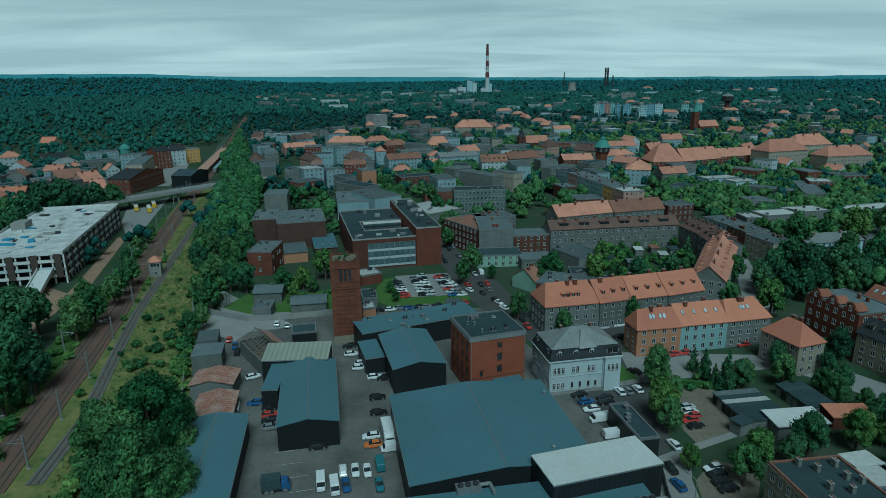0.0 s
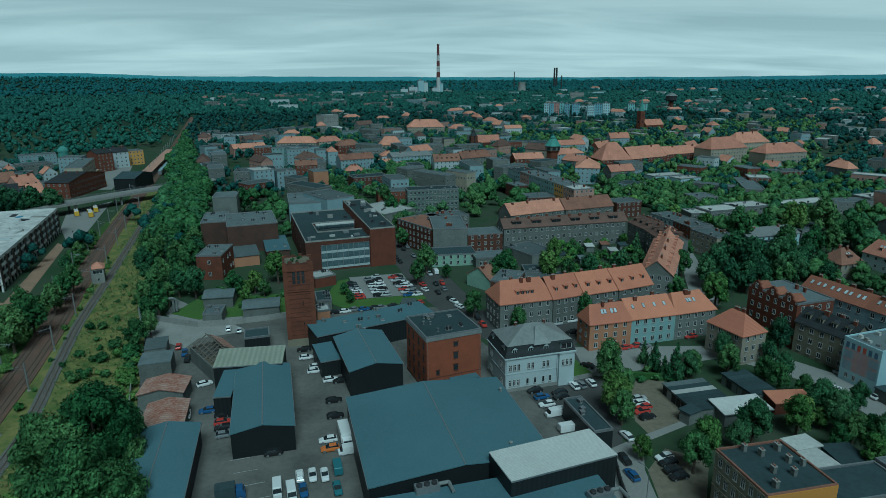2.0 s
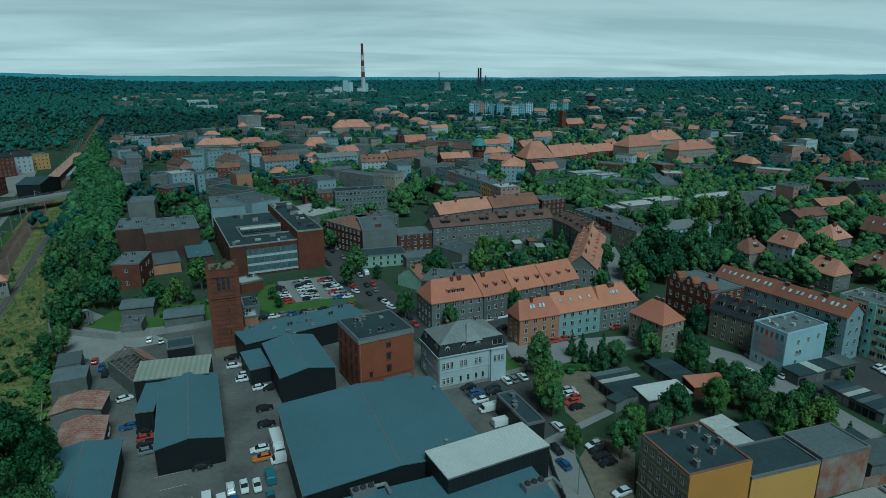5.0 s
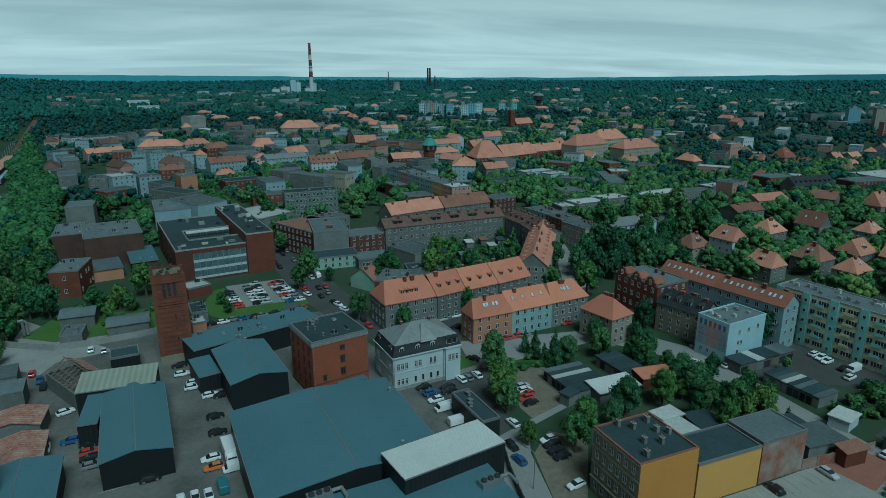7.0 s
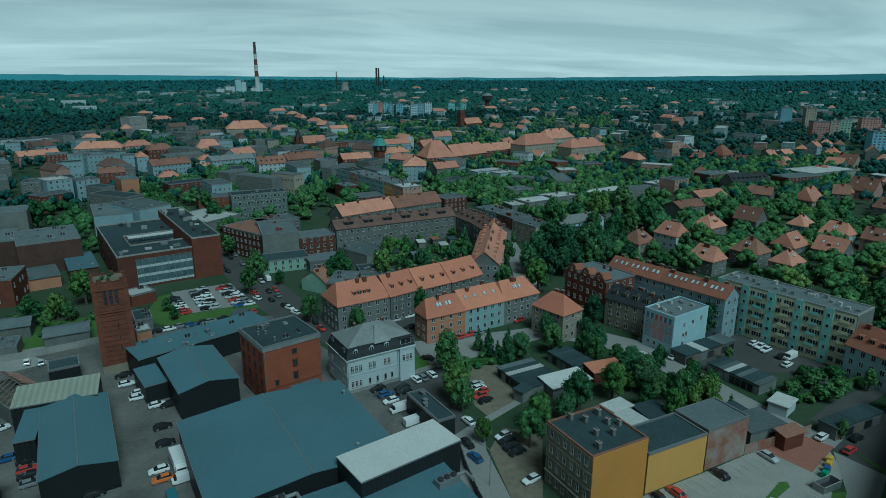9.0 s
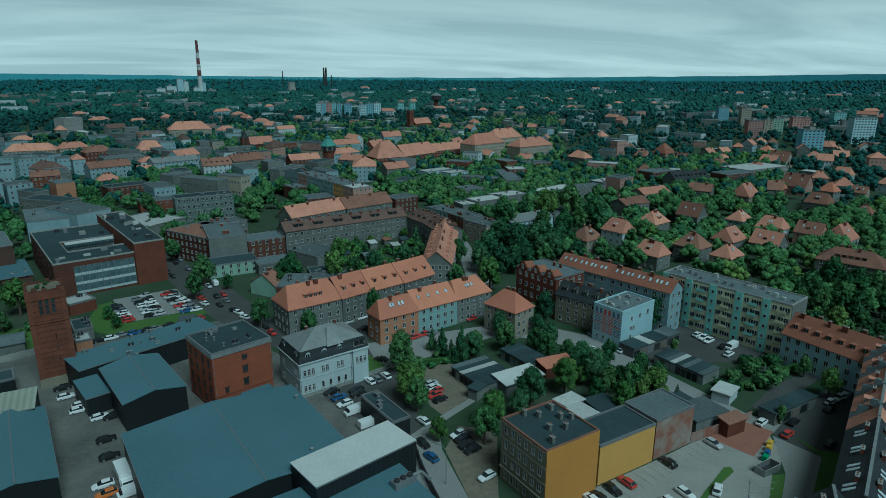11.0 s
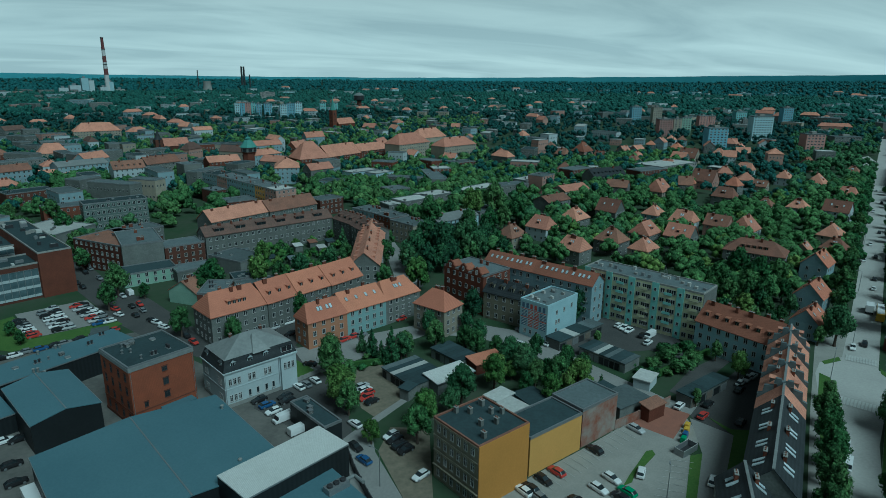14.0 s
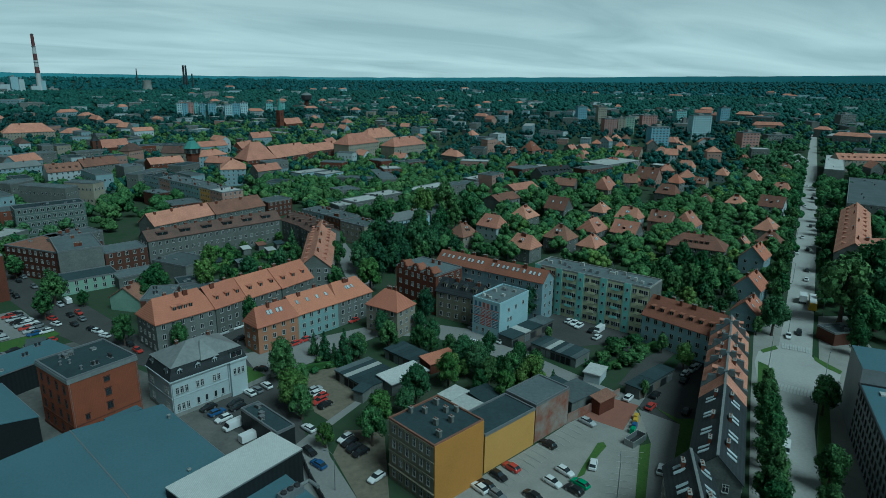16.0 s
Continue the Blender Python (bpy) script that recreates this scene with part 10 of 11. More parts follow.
tagged(new("far_houses", ROOFS.mesh("far_houses")), "distant houses and sheds scattered among the woods", "houses", kind="stuff")
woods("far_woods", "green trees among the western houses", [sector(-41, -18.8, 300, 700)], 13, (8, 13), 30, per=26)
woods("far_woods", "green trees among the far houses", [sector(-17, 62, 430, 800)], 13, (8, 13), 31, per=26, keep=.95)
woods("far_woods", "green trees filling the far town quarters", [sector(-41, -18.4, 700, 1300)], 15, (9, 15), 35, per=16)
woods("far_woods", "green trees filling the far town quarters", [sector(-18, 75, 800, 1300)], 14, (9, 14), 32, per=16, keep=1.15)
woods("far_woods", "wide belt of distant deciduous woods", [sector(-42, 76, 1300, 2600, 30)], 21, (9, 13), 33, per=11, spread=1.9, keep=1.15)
woods("far_woods", "dark forest up to the horizon", [sector(-42, 76, 2600, 4740, 30)], 40, (8, 11), 34, per=6, spread=3.4, leaf="distant_leaf_hazed")
# ---- trees ----
tree(-65.0, 104.9, 20.8, 15.4, 'big')
tree(-60.2, 112.0, 23.0, 17.0, 'big')
tree(-54.8, 94.2, 22.1, 16.3, 'big')
tree(-59.8, 122.9, 13.7, 10.1, 'round')
tree(-50.6, 98.4, 15.5, 11.5, 'big')
tree(-61.4, 95.1, 14.8, 11.0, 'round')
tree(-55.0, 114.3, 10.8, 8.0, 'round')
tree(-77.9, 122.4, 12.0, 8.9, 'round')
tree(-110.1, 144.9, 21.5, 15.9, 'dark')
tree(-106.8, 146.5, 14.4, 10.7, 'dark')
tree(-107.8, 135.6, 16.1, 11.9, 'round')
tree(-127.7, 171.4, 22.0, 16.3, 'dark')
tree(-131.1, 186.5, 16.4, 12.2, 'dark')
tree(-115.0, 180.2, 15.5, 11.5, 'round')
tree(-115.1, 191.6, 14.4, 10.7, 'round')
tree(-118.4, 210.5, 12.4, 9.2, 'round')
tree(-126.0, 206.0, 12.4, 9.2, 'round')
tree(-122.5, 232.5, 12.1, 8.9, 'round')
tree(-120.8, 221.4, 11.6, 8.6, 'round')
tree(-205.3, 287.9, 22.1, 16.4, 'dark')
tree(-216.2, 315.5, 23.9, 17.7, 'dark')
tree(-229.9, 319.8, 19.7, 14.6, 'round')
tree(-230.9, 353.2, 23.1, 17.1, 'dark')
tree(-222.4, 358.4, 24.1, 17.9, 'dark')
tree(-213.2, 359.0, 20.8, 15.4, 'dark')
tree(-210.6, 372.4, 19.2, 14.2, 'dark')
tree(-203.3, 378.1, 17.1, 12.7, 'dark')
tree(-218.3, 324.6, 17.6, 13.0, 'dark')
tree(-47.5, 238.6, 13.7, 10.2, 'fresh')
tree(-60.7, 222.6, 10.7, 7.9, 'round')
tree(-54.3, 227.6, 9.7, 7.2, 'fresh')
tree(-49.9, 223.6, 7.1, 5.3, 'round')
tree(-89.9, 370.0, 16.2, 12.0, 'round')
tree(-94.4, 366.4, 11.4, 8.4, 'round')
tree(-20.2, 222.5, 5.2, 3.9, 'round')
tree(-17.5, 213.4, 5.0, 3.7, 'round')
tree(-55.4, 217.5, 7.0, 5.2, 'fresh')
tree(-63.3, 219.4, 5.9, 4.4, 'round')
tree(-103.2, 128.2, 6.2, 8.3, 'bush')
tree(-98.1, 117.1, 5.8, 7.8, 'bush')
tree(-107.1, 141.1, 5.3, 7.0, 'bush')
tree(-83.1, 126.9, 3.3, 4.3, 'bush')
tree(-74.4, 106.5, 5.4, 7.1, 'bush')
tree(-77.3, 116.6, 4.8, 6.4, 'bush')
tree(-75.6, 159.7, 5.3, 7.0, 'bush')
tree(-73.1, 149.1, 5.0, 6.7, 'bush')
tree(-85.1, 134.3, 3.4, 4.5, 'bush')
tree(-74.7, 102.1, 4.5, 5.9, 'bush')
tree(-70.7, 108.9, 4.5, 6.1, 'bush')
tree(-73.7, 160.8, 4.2, 5.6, 'bush')
tree(-69.8, 141.8, 3.8, 5.1, 'bush')
tree(-76.1, 168.8, 3.8, 5.1, 'bush')
tree(-79.2, 174.6, 5.8, 6.8, 'shrub')
tree(-86.6, 171.8, 4.2, 4.9, 'shrub')
tree(-86.2, 161.7, 3.7, 4.3, 'shrub')
tree(-86.4, 181.3, 4.0, 4.7, 'shrub')
tree(-79.9, 154.8, 3.5, 4.2, 'shrub')
tree(-80.9, 162.3, 3.1, 3.6, 'shrub')
tree(-83.7, 195.2, 4.2, 4.9, 'shrub')
tree(-90.8, 162.8, 2.8, 3.3, 'shrub')
tree(-94.6, 175.9, 3.3, 3.9, 'shrub')
tree(-82.3, 142.5, 3.4, 4.0, 'shrub')
tree(-100.7, 196.9, 3.3, 3.8, 'shrub')
tree(1.5, 307.1, 13.2, 9.8, 'round')
tree(-2.5, 353.0, 13.3, 9.8, 'round')
tree(-7.3, 390.7, 13.7, 10.1, 'round')
tree(2.5, 285.9, 10.2, 7.5, 'round')
tree(11.9, 245.9, 12.6, 9.3, 'round')
tree(7.7, 231.3, 10.2, 7.5, 'round')
tree(19.8, 238.1, 6.2, 4.6, 'round')
tree(41.3, 228.4, 14.3, 10.6, 'round')
tree(37.7, 225.3, 8.9, 6.6, 'round')
tree(25.2, 195.4, 10.3, 7.7, 'round')
tree(37.7, 180.9, 9.3, 6.9, 'round')
tree(61.1, 189.3, 10.4, 7.7, 'round')
tree(70.2, 196.5, 10.9, 8.1, 'round')
tree(100.0, 205.3, 10.0, 7.4, 'round')
tree(109.4, 194.4, 14.4, 10.7, 'fresh')
tree(114.1, 230.7, 11.8, 8.8, 'round')
tree(126.2, 252.9, 9.3, 6.9, 'round')
tree(136.5, 233.8, 17.9, 13.2, 'dark')
tree(138.7, 223.4, 18.7, 13.9, 'dark')
tree(146.1, 218.2, 20.0, 14.8, 'dark')
tree(123.4, 222.3, 16.2, 12.0, 'dark')
tree(119.8, 205.9, 15.3, 11.3, 'dark')
tree(117.2, 216.7, 12.6, 9.4, 'dark')
tree(154.5, 219.5, 13.7, 10.1, 'dark')
tree(135.1, 211.4, 14.1, 10.5, 'dark')
tree(130.1, 211.6, 12.7, 9.4, 'dark')
tree(193.9, 283.2, 18.9, 14.0, 'fresh')
tree(207.5, 280.0, 21.8, 16.2, 'round')
tree(159.6, 272.1, 19.0, 14.1, 'round')
tree(184.1, 291.2, 12.1, 9.0, 'round')
tree(160.5, 302.1, 10.3, 7.6, 'fresh')
tree(178.3, 263.2, 12.8, 9.5, 'round')
tree(183.6, 251.9, 14.2, 10.5, 'round')
tree(194.8, 253.7, 14.5, 10.7, 'round')
tree(209.9, 262.8, 16.9, 12.5, 'round')
tree(146.5, 260.4, 10.6, 7.8, 'round')
tree(67.4, 253.8, 12.1, 8.9, 'fresh')
tree(59.5, 230.5, 13.5, 10.0, 'fresh')
tree(67.1, 229.3, 9.8, 7.3, 'round')
tree(75.0, 227.7, 12.3, 9.1, 'dark')
tree(88.6, 230.2, 12.6, 9.4, 'dark')
tree(97.8, 285.3, 6.1, 4.5, 'cone')
tree(109.0, 266.4, 10.2, 7.6, 'cone')
tree(79.7, 283.8, 6.7, 5.0, 'round')
tree(55.7, 280.3, 7.3, 5.4, 'round')
tree(66.0, 289.3, 6.8, 5.0, 'round')
tree(82.6, 228.7, 7.5, 5.6, 'round')
tree(97.7, 240.2, 8.0, 5.9, 'round')
tree(81.1, 258.7, 6.2, 4.6, 'round')
tree(82.0, 274.9, 5.8, 4.3, 'round')
tree(102.8, 247.5, 8.2, 6.1, 'round')
tree(55.2, 146.3, 12.7, 9.4, 'round')
tree(51.3, 131.1, 11.7, 8.7, 'fresh')
tree(51.5, 126.0, 9.2, 6.8, 'round')
tree(58.1, 141.3, 6.7, 5.0, 'round')
tree(50.9, 112.0, 6.4, 4.7, 'fresh')
tree(78.7, 147.3, 8.1, 6.0, 'round')
tree(64.8, 111.8, 10.3, 7.6, 'fresh')
tree(59.8, 106.8, 9.9, 7.3, 'round')
tree(77.1, 115.2, 11.6, 8.6, 'dark')
tree(72.8, 113.5, 7.6, 5.6, 'dark')
tree(89.1, 117.9, 10.2, 7.5, 'fresh')
tree(96.6, 120.1, 5.9, 4.4, 'fresh')
tree(102.4, 126.0, 7.9, 5.9, 'dark')
tree(96.3, 142.2, 8.3, 6.1, 'round')
tree(97.1, 137.3, 8.2, 6.0, 'round')
tree(88.2, 146.2, 10.1, 7.5, 'round')
tree(91.7, 156.2, 8.7, 6.4, 'dark')
tree(110.5, 159.6, 11.2, 8.3, 'dark')
tree(101.6, 142.8, 8.4, 6.2, 'dark')
tree(103.7, 152.8, 7.4, 5.5, 'dark')
tree(108.6, 162.5, 7.2, 5.3, 'dark')
tree(141.6, 141.6, 13.6, 10.1, 'dark')
tree(137.7, 140.9, 7.3, 5.4, 'dark')
tree(99.5, 124.7, 10.4, 7.7, 'dark')
tree(99.3, 118.4, 10.9, 8.1, 'dark')
tree(108.9, 124.7, 8.9, 6.6, 'dark')
tree(111.8, 115.3, 8.7, 6.5, 'round')
tree(102.6, 101.3, 12.7, 9.4, 'fresh')
tree(96.1, 103.6, 9.4, 7.0, 'fresh')
tree(91.2, 120.2, 9.1, 6.7, 'fresh')
tree(113.5, 110.4, 7.8, 5.8, 'round')
tree(104.5, 110.6, 9.2, 6.8, 'round')
tree(99.2, 113.3, 8.3, 6.1, 'round')
tree(114.7, 104.8, 3.8, 2.8, 'cone')
tree(133.9, 125.4, 4.4, 3.3, 'round')
tree(70.2, 152.1, 9.0, 6.0, 'cone')
tree(70.9, 147.4, 6.9, 4.6, 'cone')
tree(72.7, 144.7, 11.7, 7.8, 'cone')
tree(69.0, 156.7, 7.2, 4.8, 'cone')
tree(142.7, 105.8, 5.9, 8.5, 'shrub')
tree(135.5, 105.8, 4.3, 6.2, 'shrub')
tree(139.6, 99.1, 5.7, 8.2, 'shrub')
tree(152.3, 107.6, 5.1, 7.3, 'shrub')
tree(146.2, 110.8, 4.1, 5.8, 'shrub')
tree(130.9, 108.9, 2.9, 4.1, 'shrub')
tree(147.3, 101.3, 5.0, 7.1, 'shrub')
tree(130.0, 104.7, 2.8, 4.0, 'shrub')
tree(131.9, 101.6, 3.3, 4.7, 'shrub')
tree(60.8, 146.6, 3.1, 3.9, 'shrub')
tree(64.0, 146.1, 2.6, 3.2, 'shrub')
tree(68.5, 146.5, 2.6, 3.3, 'shrub')
tree(68.2, 151.8, 2.4, 3.0, 'shrub')
tree(72.8, 144.5, 3.1, 3.9, 'shrub')
tree(159.1, 69.2, 6.1, 4.5, 'round')
tree(146.2, 63.2, 9.5, 7.0, 'round')
tree(137.9, 58.4, 10.3, 7.6, 'round')
tree(130.7, 54.0, 9.8, 7.3, 'round')
tree(123.8, 51.1, 9.4, 7.0, 'round')
tree(117.8, 47.1, 9.8, 7.2, 'round')
tree(110.5, 44.1, 10.0, 7.4, 'round')
tree(106.9, 41.7, 9.4, 7.0, 'round')
tree(156.7, 54.4, 10.7, 7.9, 'round')
tree(126.6, 40.3, 10.5, 7.8, 'round')
tree(116.1, 36.0, 8.4, 6.2, 'round')
tree(150.0, 88.5, 8.4, 6.2, 'fresh')
tree(127.7, 85.2, 5.1, 3.8, 'round')
tree(154.8, 98.9, 6.4, 4.7, 'round')
tree(224.3, 78.1, 25.4, 18.8, 'round')
tree(269.3, 85.1, 21.4, 15.9, 'round')
tree(227.7, 68.5, 21.9, 16.2, 'dark')
tree(212.1, 67.2, 16.1, 11.9, 'round')
tree(201.6, 64.2, 9.9, 7.3, 'round')
tree(223.8, 100.3, 10.1, 7.5, 'round')
tree(195.9, 86.6, 13.9, 10.3, 'dark')
tree(247.9, 110.3, 11.1, 8.2, 'round')
tree(271.1, 119.8, 10.5, 7.8, 'round')
tree(190.0, 113.6, 10.3, 7.7, 'fresh')
tree(225.5, 139.6, 14.9, 11.0, 'round')
tree(207.8, 135.7, 12.7, 9.4, 'round')
tree(221.0, 128.6, 14.4, 10.6, 'round')
tree(228.7, 125.7, 13.3, 9.9, 'round')
tree(208.3, 145.7, 10.4, 7.7, 'round')
tree(210.1, 118.9, 11.2, 8.3, 'round')
tree(197.1, 124.5, 10.8, 8.0, 'round')
tree(209.6, 124.6, 12.5, 9.3, 'round')
tree(219.1, 117.3, 8.9, 6.6, 'round')
tree(196.3, 131.2, 9.7, 7.2, 'round')
tree(188.3, 126.5, 7.1, 5.2, 'round')
tree(187.6, 120.1, 6.9, 5.1, 'round')
tree(198.3, 110.4, 8.2, 6.1, 'round')
tree(281.1, 107.7, 10.7, 7.9, 'round')
tree(256.1, 96.0, 11.1, 8.3, 'round')
tree(311.6, 121.9, 10.1, 7.5, 'round')
tree(348.8, 137.4, 10.3, 7.7, 'round')
tree(334.6, 147.4, 10.1, 7.5, 'round')
tree(364.6, 160.7, 10.0, 7.4, 'round')
tree(303.5, 133.6, 10.0, 7.4, 'round')
tree(381.2, 152.5, 10.3, 7.6, 'round')
tree(417.4, 168.5, 10.1, 7.5, 'round')
tree(404.1, 177.7, 9.9, 7.3, 'round')
tree(443.9, 194.5, 9.6, 7.1, 'round')
tree(457.0, 185.6, 9.8, 7.3, 'round')
tree(491.5, 214.9, 9.3, 6.9, 'round')
tree(503.9, 206.7, 9.5, 7.0, 'round')
tree(287.8, 127.3, 9.5, 7.1, 'round')
tree(237.5, 104.0, 9.3, 6.9, 'round')
tree(199.4, 92.6, 6.9, 5.1, 'round')
tree(191.7, 89.5, 6.6, 4.9, 'round')
grove([(-75.5, 174.7), (-82.1, 219.5), (-73.6, 222.6), (-94.0, 291.0), (-120.4, 303.2), (-102.4, 245.1), (-91.2, 210.5), (-85.5, 188.7)], 6.8, (9, 14), ['round', 'dark', 'tall', 'round'], 1, False, 0.72)
woods('tree_mass', 'dense belt of trees along the railway', [[(-92.4, 285.6), (-107.6, 341.9), (-129.0, 434.6), (-172.3, 552.8), (-293.5, 916.9), (-354.7, 1135.8), (-302.0, 917.8), (-198.0, 554.5), (-144.7, 393.6), (-119.5, 300.8)]], 5.6, (9, 14), 1, leaf='leaf_mid', per=120, keep=1.0)
woods('tree_mass', 'dark trees in the railway belt', [[(-92.4, 285.6), (-107.6, 341.9), (-129.0, 434.6), (-172.3, 552.8), (-293.5, 916.9), (-354.7, 1135.8), (-302.0, 917.8), (-198.0, 554.5), (-144.7, 393.6), (-119.5, 300.8)]], 8.5, (10, 14), 51, leaf='leaf_dark', per=120, keep=1.0)
grove([(-66.7, 145.0), (-84.8, 177.5), (-78.6, 181.7), (-76.0, 177.3), (-64.5, 145.0)], 5.5, (3, 6), ['bush', 'shrub'], 2, False, 1.1)
grove([(-97.5, 147.4), (-132.0, 276.5), (-130.8, 286.2), (-94.0, 164.0), (-89.7, 138.6)], 6.5, (1.2, 3.2), ['bush', 'shrub'], 3, True, 1.2)
grove([(-100.2, 119.5), (-129.3, 199.7), (-151.7, 308.4), (-147.3, 308.2), (-110.4, 176.1), (-99.2, 121.6)], 5.5, (1.5, 3.8), ['bush', 'shrub'], 4, True, 1.1)
grove([(-84.0, 138.5), (-111.6, 258.2), (-99.1, 235.0), (-90.0, 198.7), (-79.5, 147.1)], 6.0, (1.5, 4.5), ['bush', 'shrub', 'shrub'], 5, True, 1.1)
grove([(-146.3, 272.4), (-176.2, 395.0), (-172.5, 394.8), (-137.2, 272.1), (-127.0, 238.1)], 7.0, (5, 8), ['round', 'dark'], 6, True, 0.72)
grove([(-75.6, 221.2), (-65.7, 241.3), (-43.6, 233.5), (-40.8, 217.2), (-69.9, 209.1)], 6.0, (2, 4), ['bush', 'shrub'], 7, True, 1)
grove([(51.6, 280.4), (113.6, 289.4), (115.3, 270.8), (95.1, 228.7), (53.5, 226.4), (42.2, 237.7)], 8.0, (3, 6), ['bush', 'shrub', 'fresh'], 8, True, 0.9)
woods('tree_mass', 'leafy trees between the houses', [[(71.8, 488.6), (91.5, 497.9), (89.5, 373.7), (66.0, 345.9), (53.8, 395.1)]], 9.0, (9, 13), 9, leaf='leaf_mid', per=110, keep=1.0)
woods('tree_mass', 'leafy trees between the houses', [[(-13.1, 531.8), (32.8, 551.3), (61.7, 449.7), (47.2, 429.8), (-4.8, 424.4)]], 9.0, (9, 13), 10, leaf='leaf_mid', per=110, keep=1.0)
grove([(-49.2, 461.1), (-30.7, 422.5), (-0.2, 300.2), (3.0, 278.3), (-0.4, 289.5), (-35.2, 414.0)], 8.0, (8, 11), ['round'], 11, True, 0.72)
grove([(143.0, 253.8), (187.0, 263.5), (177.5, 231.9), (163.4, 212.5), (127.7, 207.4)], 7.0, (8, 12), ['dark', 'dark', 'round'], 12, True, 0.72)
woods('tree_mass', 'leafy trees between the houses', [[(125.0, 404.7), (190.3, 450.2), (562.7, 418.5), (288.1, 206.9), (217.0, 209.1), (194.1, 237.3), (207.1, 277.3), (160.2, 285.4), (152.5, 317.9), (143.4, 356.2)]], 9.5, (8, 13), 13, leaf='leaf_mid', per=80, keep=1.0)
woods('tree_mass', 'leafy trees between the houses', [[(163.3, 223.5), (236.8, 215.0), (555.2, 251.8), (262.8, 114.0), (231.8, 108.7), (197.4, 132.0), (197.5, 178.1), (156.4, 205.7)]], 8.2, (7, 12), 14, leaf='leaf_mid', per=90, keep=1.0)
grove([(205.8, 143.2), (269.3, 141.1), (210.4, 107.9), (181.7, 101.3), (186.5, 124.2)], 7.5, (5, 10), ['round', 'dark', 'fresh'], 15, True, 0.72)
woods('tree_mass', 'trees lining the avenue', [[(576.1, 238.9), (588.3, 231.4), (279.5, 102.8), (273.4, 106.9)]], 6.0, (7, 10), 16, leaf='leaf_mid', per=110, keep=0.9)
woods('tree_mass', 'dark trees along the far avenue', [[(883.1, 496.4), (1176.6, 516.0), (566.0, 245.1), (453.8, 203.6), (415.6, 227.9)]], 11.0, (8, 13), 81, leaf='leaf_dark', per=70, keep=1.0)
woods('tree_mass', 'dark trees beyond the avenue', [[(1244.6, 526.7), (1584.4, 540.3), (1074.1, 311.8), (661.3, 186.6), (579.6, 236.8)]], 12.0, (8, 13), 82, leaf='leaf_dark', per=70, keep=1.0)
grove([(271.3, 99.0), (333.3, 87.1), (220.3, 52.8), (206.0, 62.7)], 8.0, (10, 14), ['round', 'dark'], 17, True, 0.72)
woods('tree_mass', 'trees lining the avenue', [[(553.4, 252.8), (565.6, 245.4), (340.9, 146.5), (255.4, 109.8), (202.6, 86.9), (199.4, 89.1), (309.3, 139.0)]], 6.0, (7, 10), 18, leaf='leaf_mid', per=110, keep=0.9)
grove([(87.4, 166.9), (102.1, 157.2), (104.7, 134.7), (94.5, 130.5), (85.0, 141.0), (72.8, 141.2)], 6.5, (4, 9), ['round', 'dark', 'shrub'], 19, True, 0.72)
grove([(94.7, 114.0), (117.3, 116.2), (108.4, 101.1), (88.9, 102.3)], 7.0, (6, 9), ['round', 'fresh', 'dark'], 20, True, 0.72)
grove([(137.9, 110.6), (157.5, 107.1), (145.4, 96.2), (134.4, 99.5)], 5.0, (2, 4), ['shrub', 'bush'], 21, True, 1.2)
woods('tree_mass', 'leafy trees between the houses', [[(163.3, 223.5), (236.8, 215.0), (555.2, 251.8), (262.8, 114.0), (231.8, 108.7), (197.4, 132.0), (197.5, 178.1), (156.4, 205.7)]], 21.0, (7, 10), 44, leaf='leaf_fresh', per=100, keep=1.0)
woods('tree_mass', 'leafy trees between the houses', [[(125.0, 404.7), (190.3, 450.2), (562.7, 418.5), (288.1, 206.9), (217.0, 209.1), (194.1, 237.3), (207.1, 277.3), (160.2, 285.4), (152.5, 317.9), (143.4, 356.2)]], 24.0, (8, 11), 45, leaf='leaf_fresh', per=90, keep=1.0)
woods('tree_mass', 'leafy trees between the houses', [[(125.0, 404.7), (190.3, 450.2), (562.7, 418.5), (288.1, 206.9), (217.0, 209.1), (194.1, 237.3), (207.1, 277.3), (160.2, 285.4), (152.5, 317.9), (143.4, 356.2)]], 20.0, (8, 13), 46, leaf='leaf_dark', per=90, keep=1.0)
woods('tree_mass', 'tall weeds and grass by the railway', [[(-89.9, 101.4), (-105.3, 130.2), (-124.0, 196.9), (-165.0, 359.0), (-184.6, 442.5), (-176.0, 420.8), (-126.9, 238.7), (-106.8, 166.3), (-95.2, 120.9), (-87.7, 101.3)]], 1.7, (0.5, 1.5), 61, leaf='leaf_fresh', per=12, keep=1.0)
woods('tree_mass', 'tall weeds and grass by the railway', [[(-78.9, 101.2), (-90.8, 140.4), (-112.3, 212.8), (-142.8, 336.8), (-201.0, 554.3), (-137.2, 365.6), (-86.2, 201.1), (-68.7, 145.7), (-53.9, 100.9)]], 1.7, (0.5, 1.5), 62, leaf='leaf_mid', per=12, keep=1.0)
woods('tree_mass', 'dry yellow grass by the railway', [[(-78.9, 101.2), (-90.8, 140.4), (-112.3, 212.8), (-142.8, 336.8), (-201.0, 554.3), (-137.2, 365.6), (-87.2, 201.2), (-82.1, 145.9), (-68.0, 101.1)]], 2.0, (0.4, 1.1), 63, leaf='leaf_straw', per=12, keep=1.0)
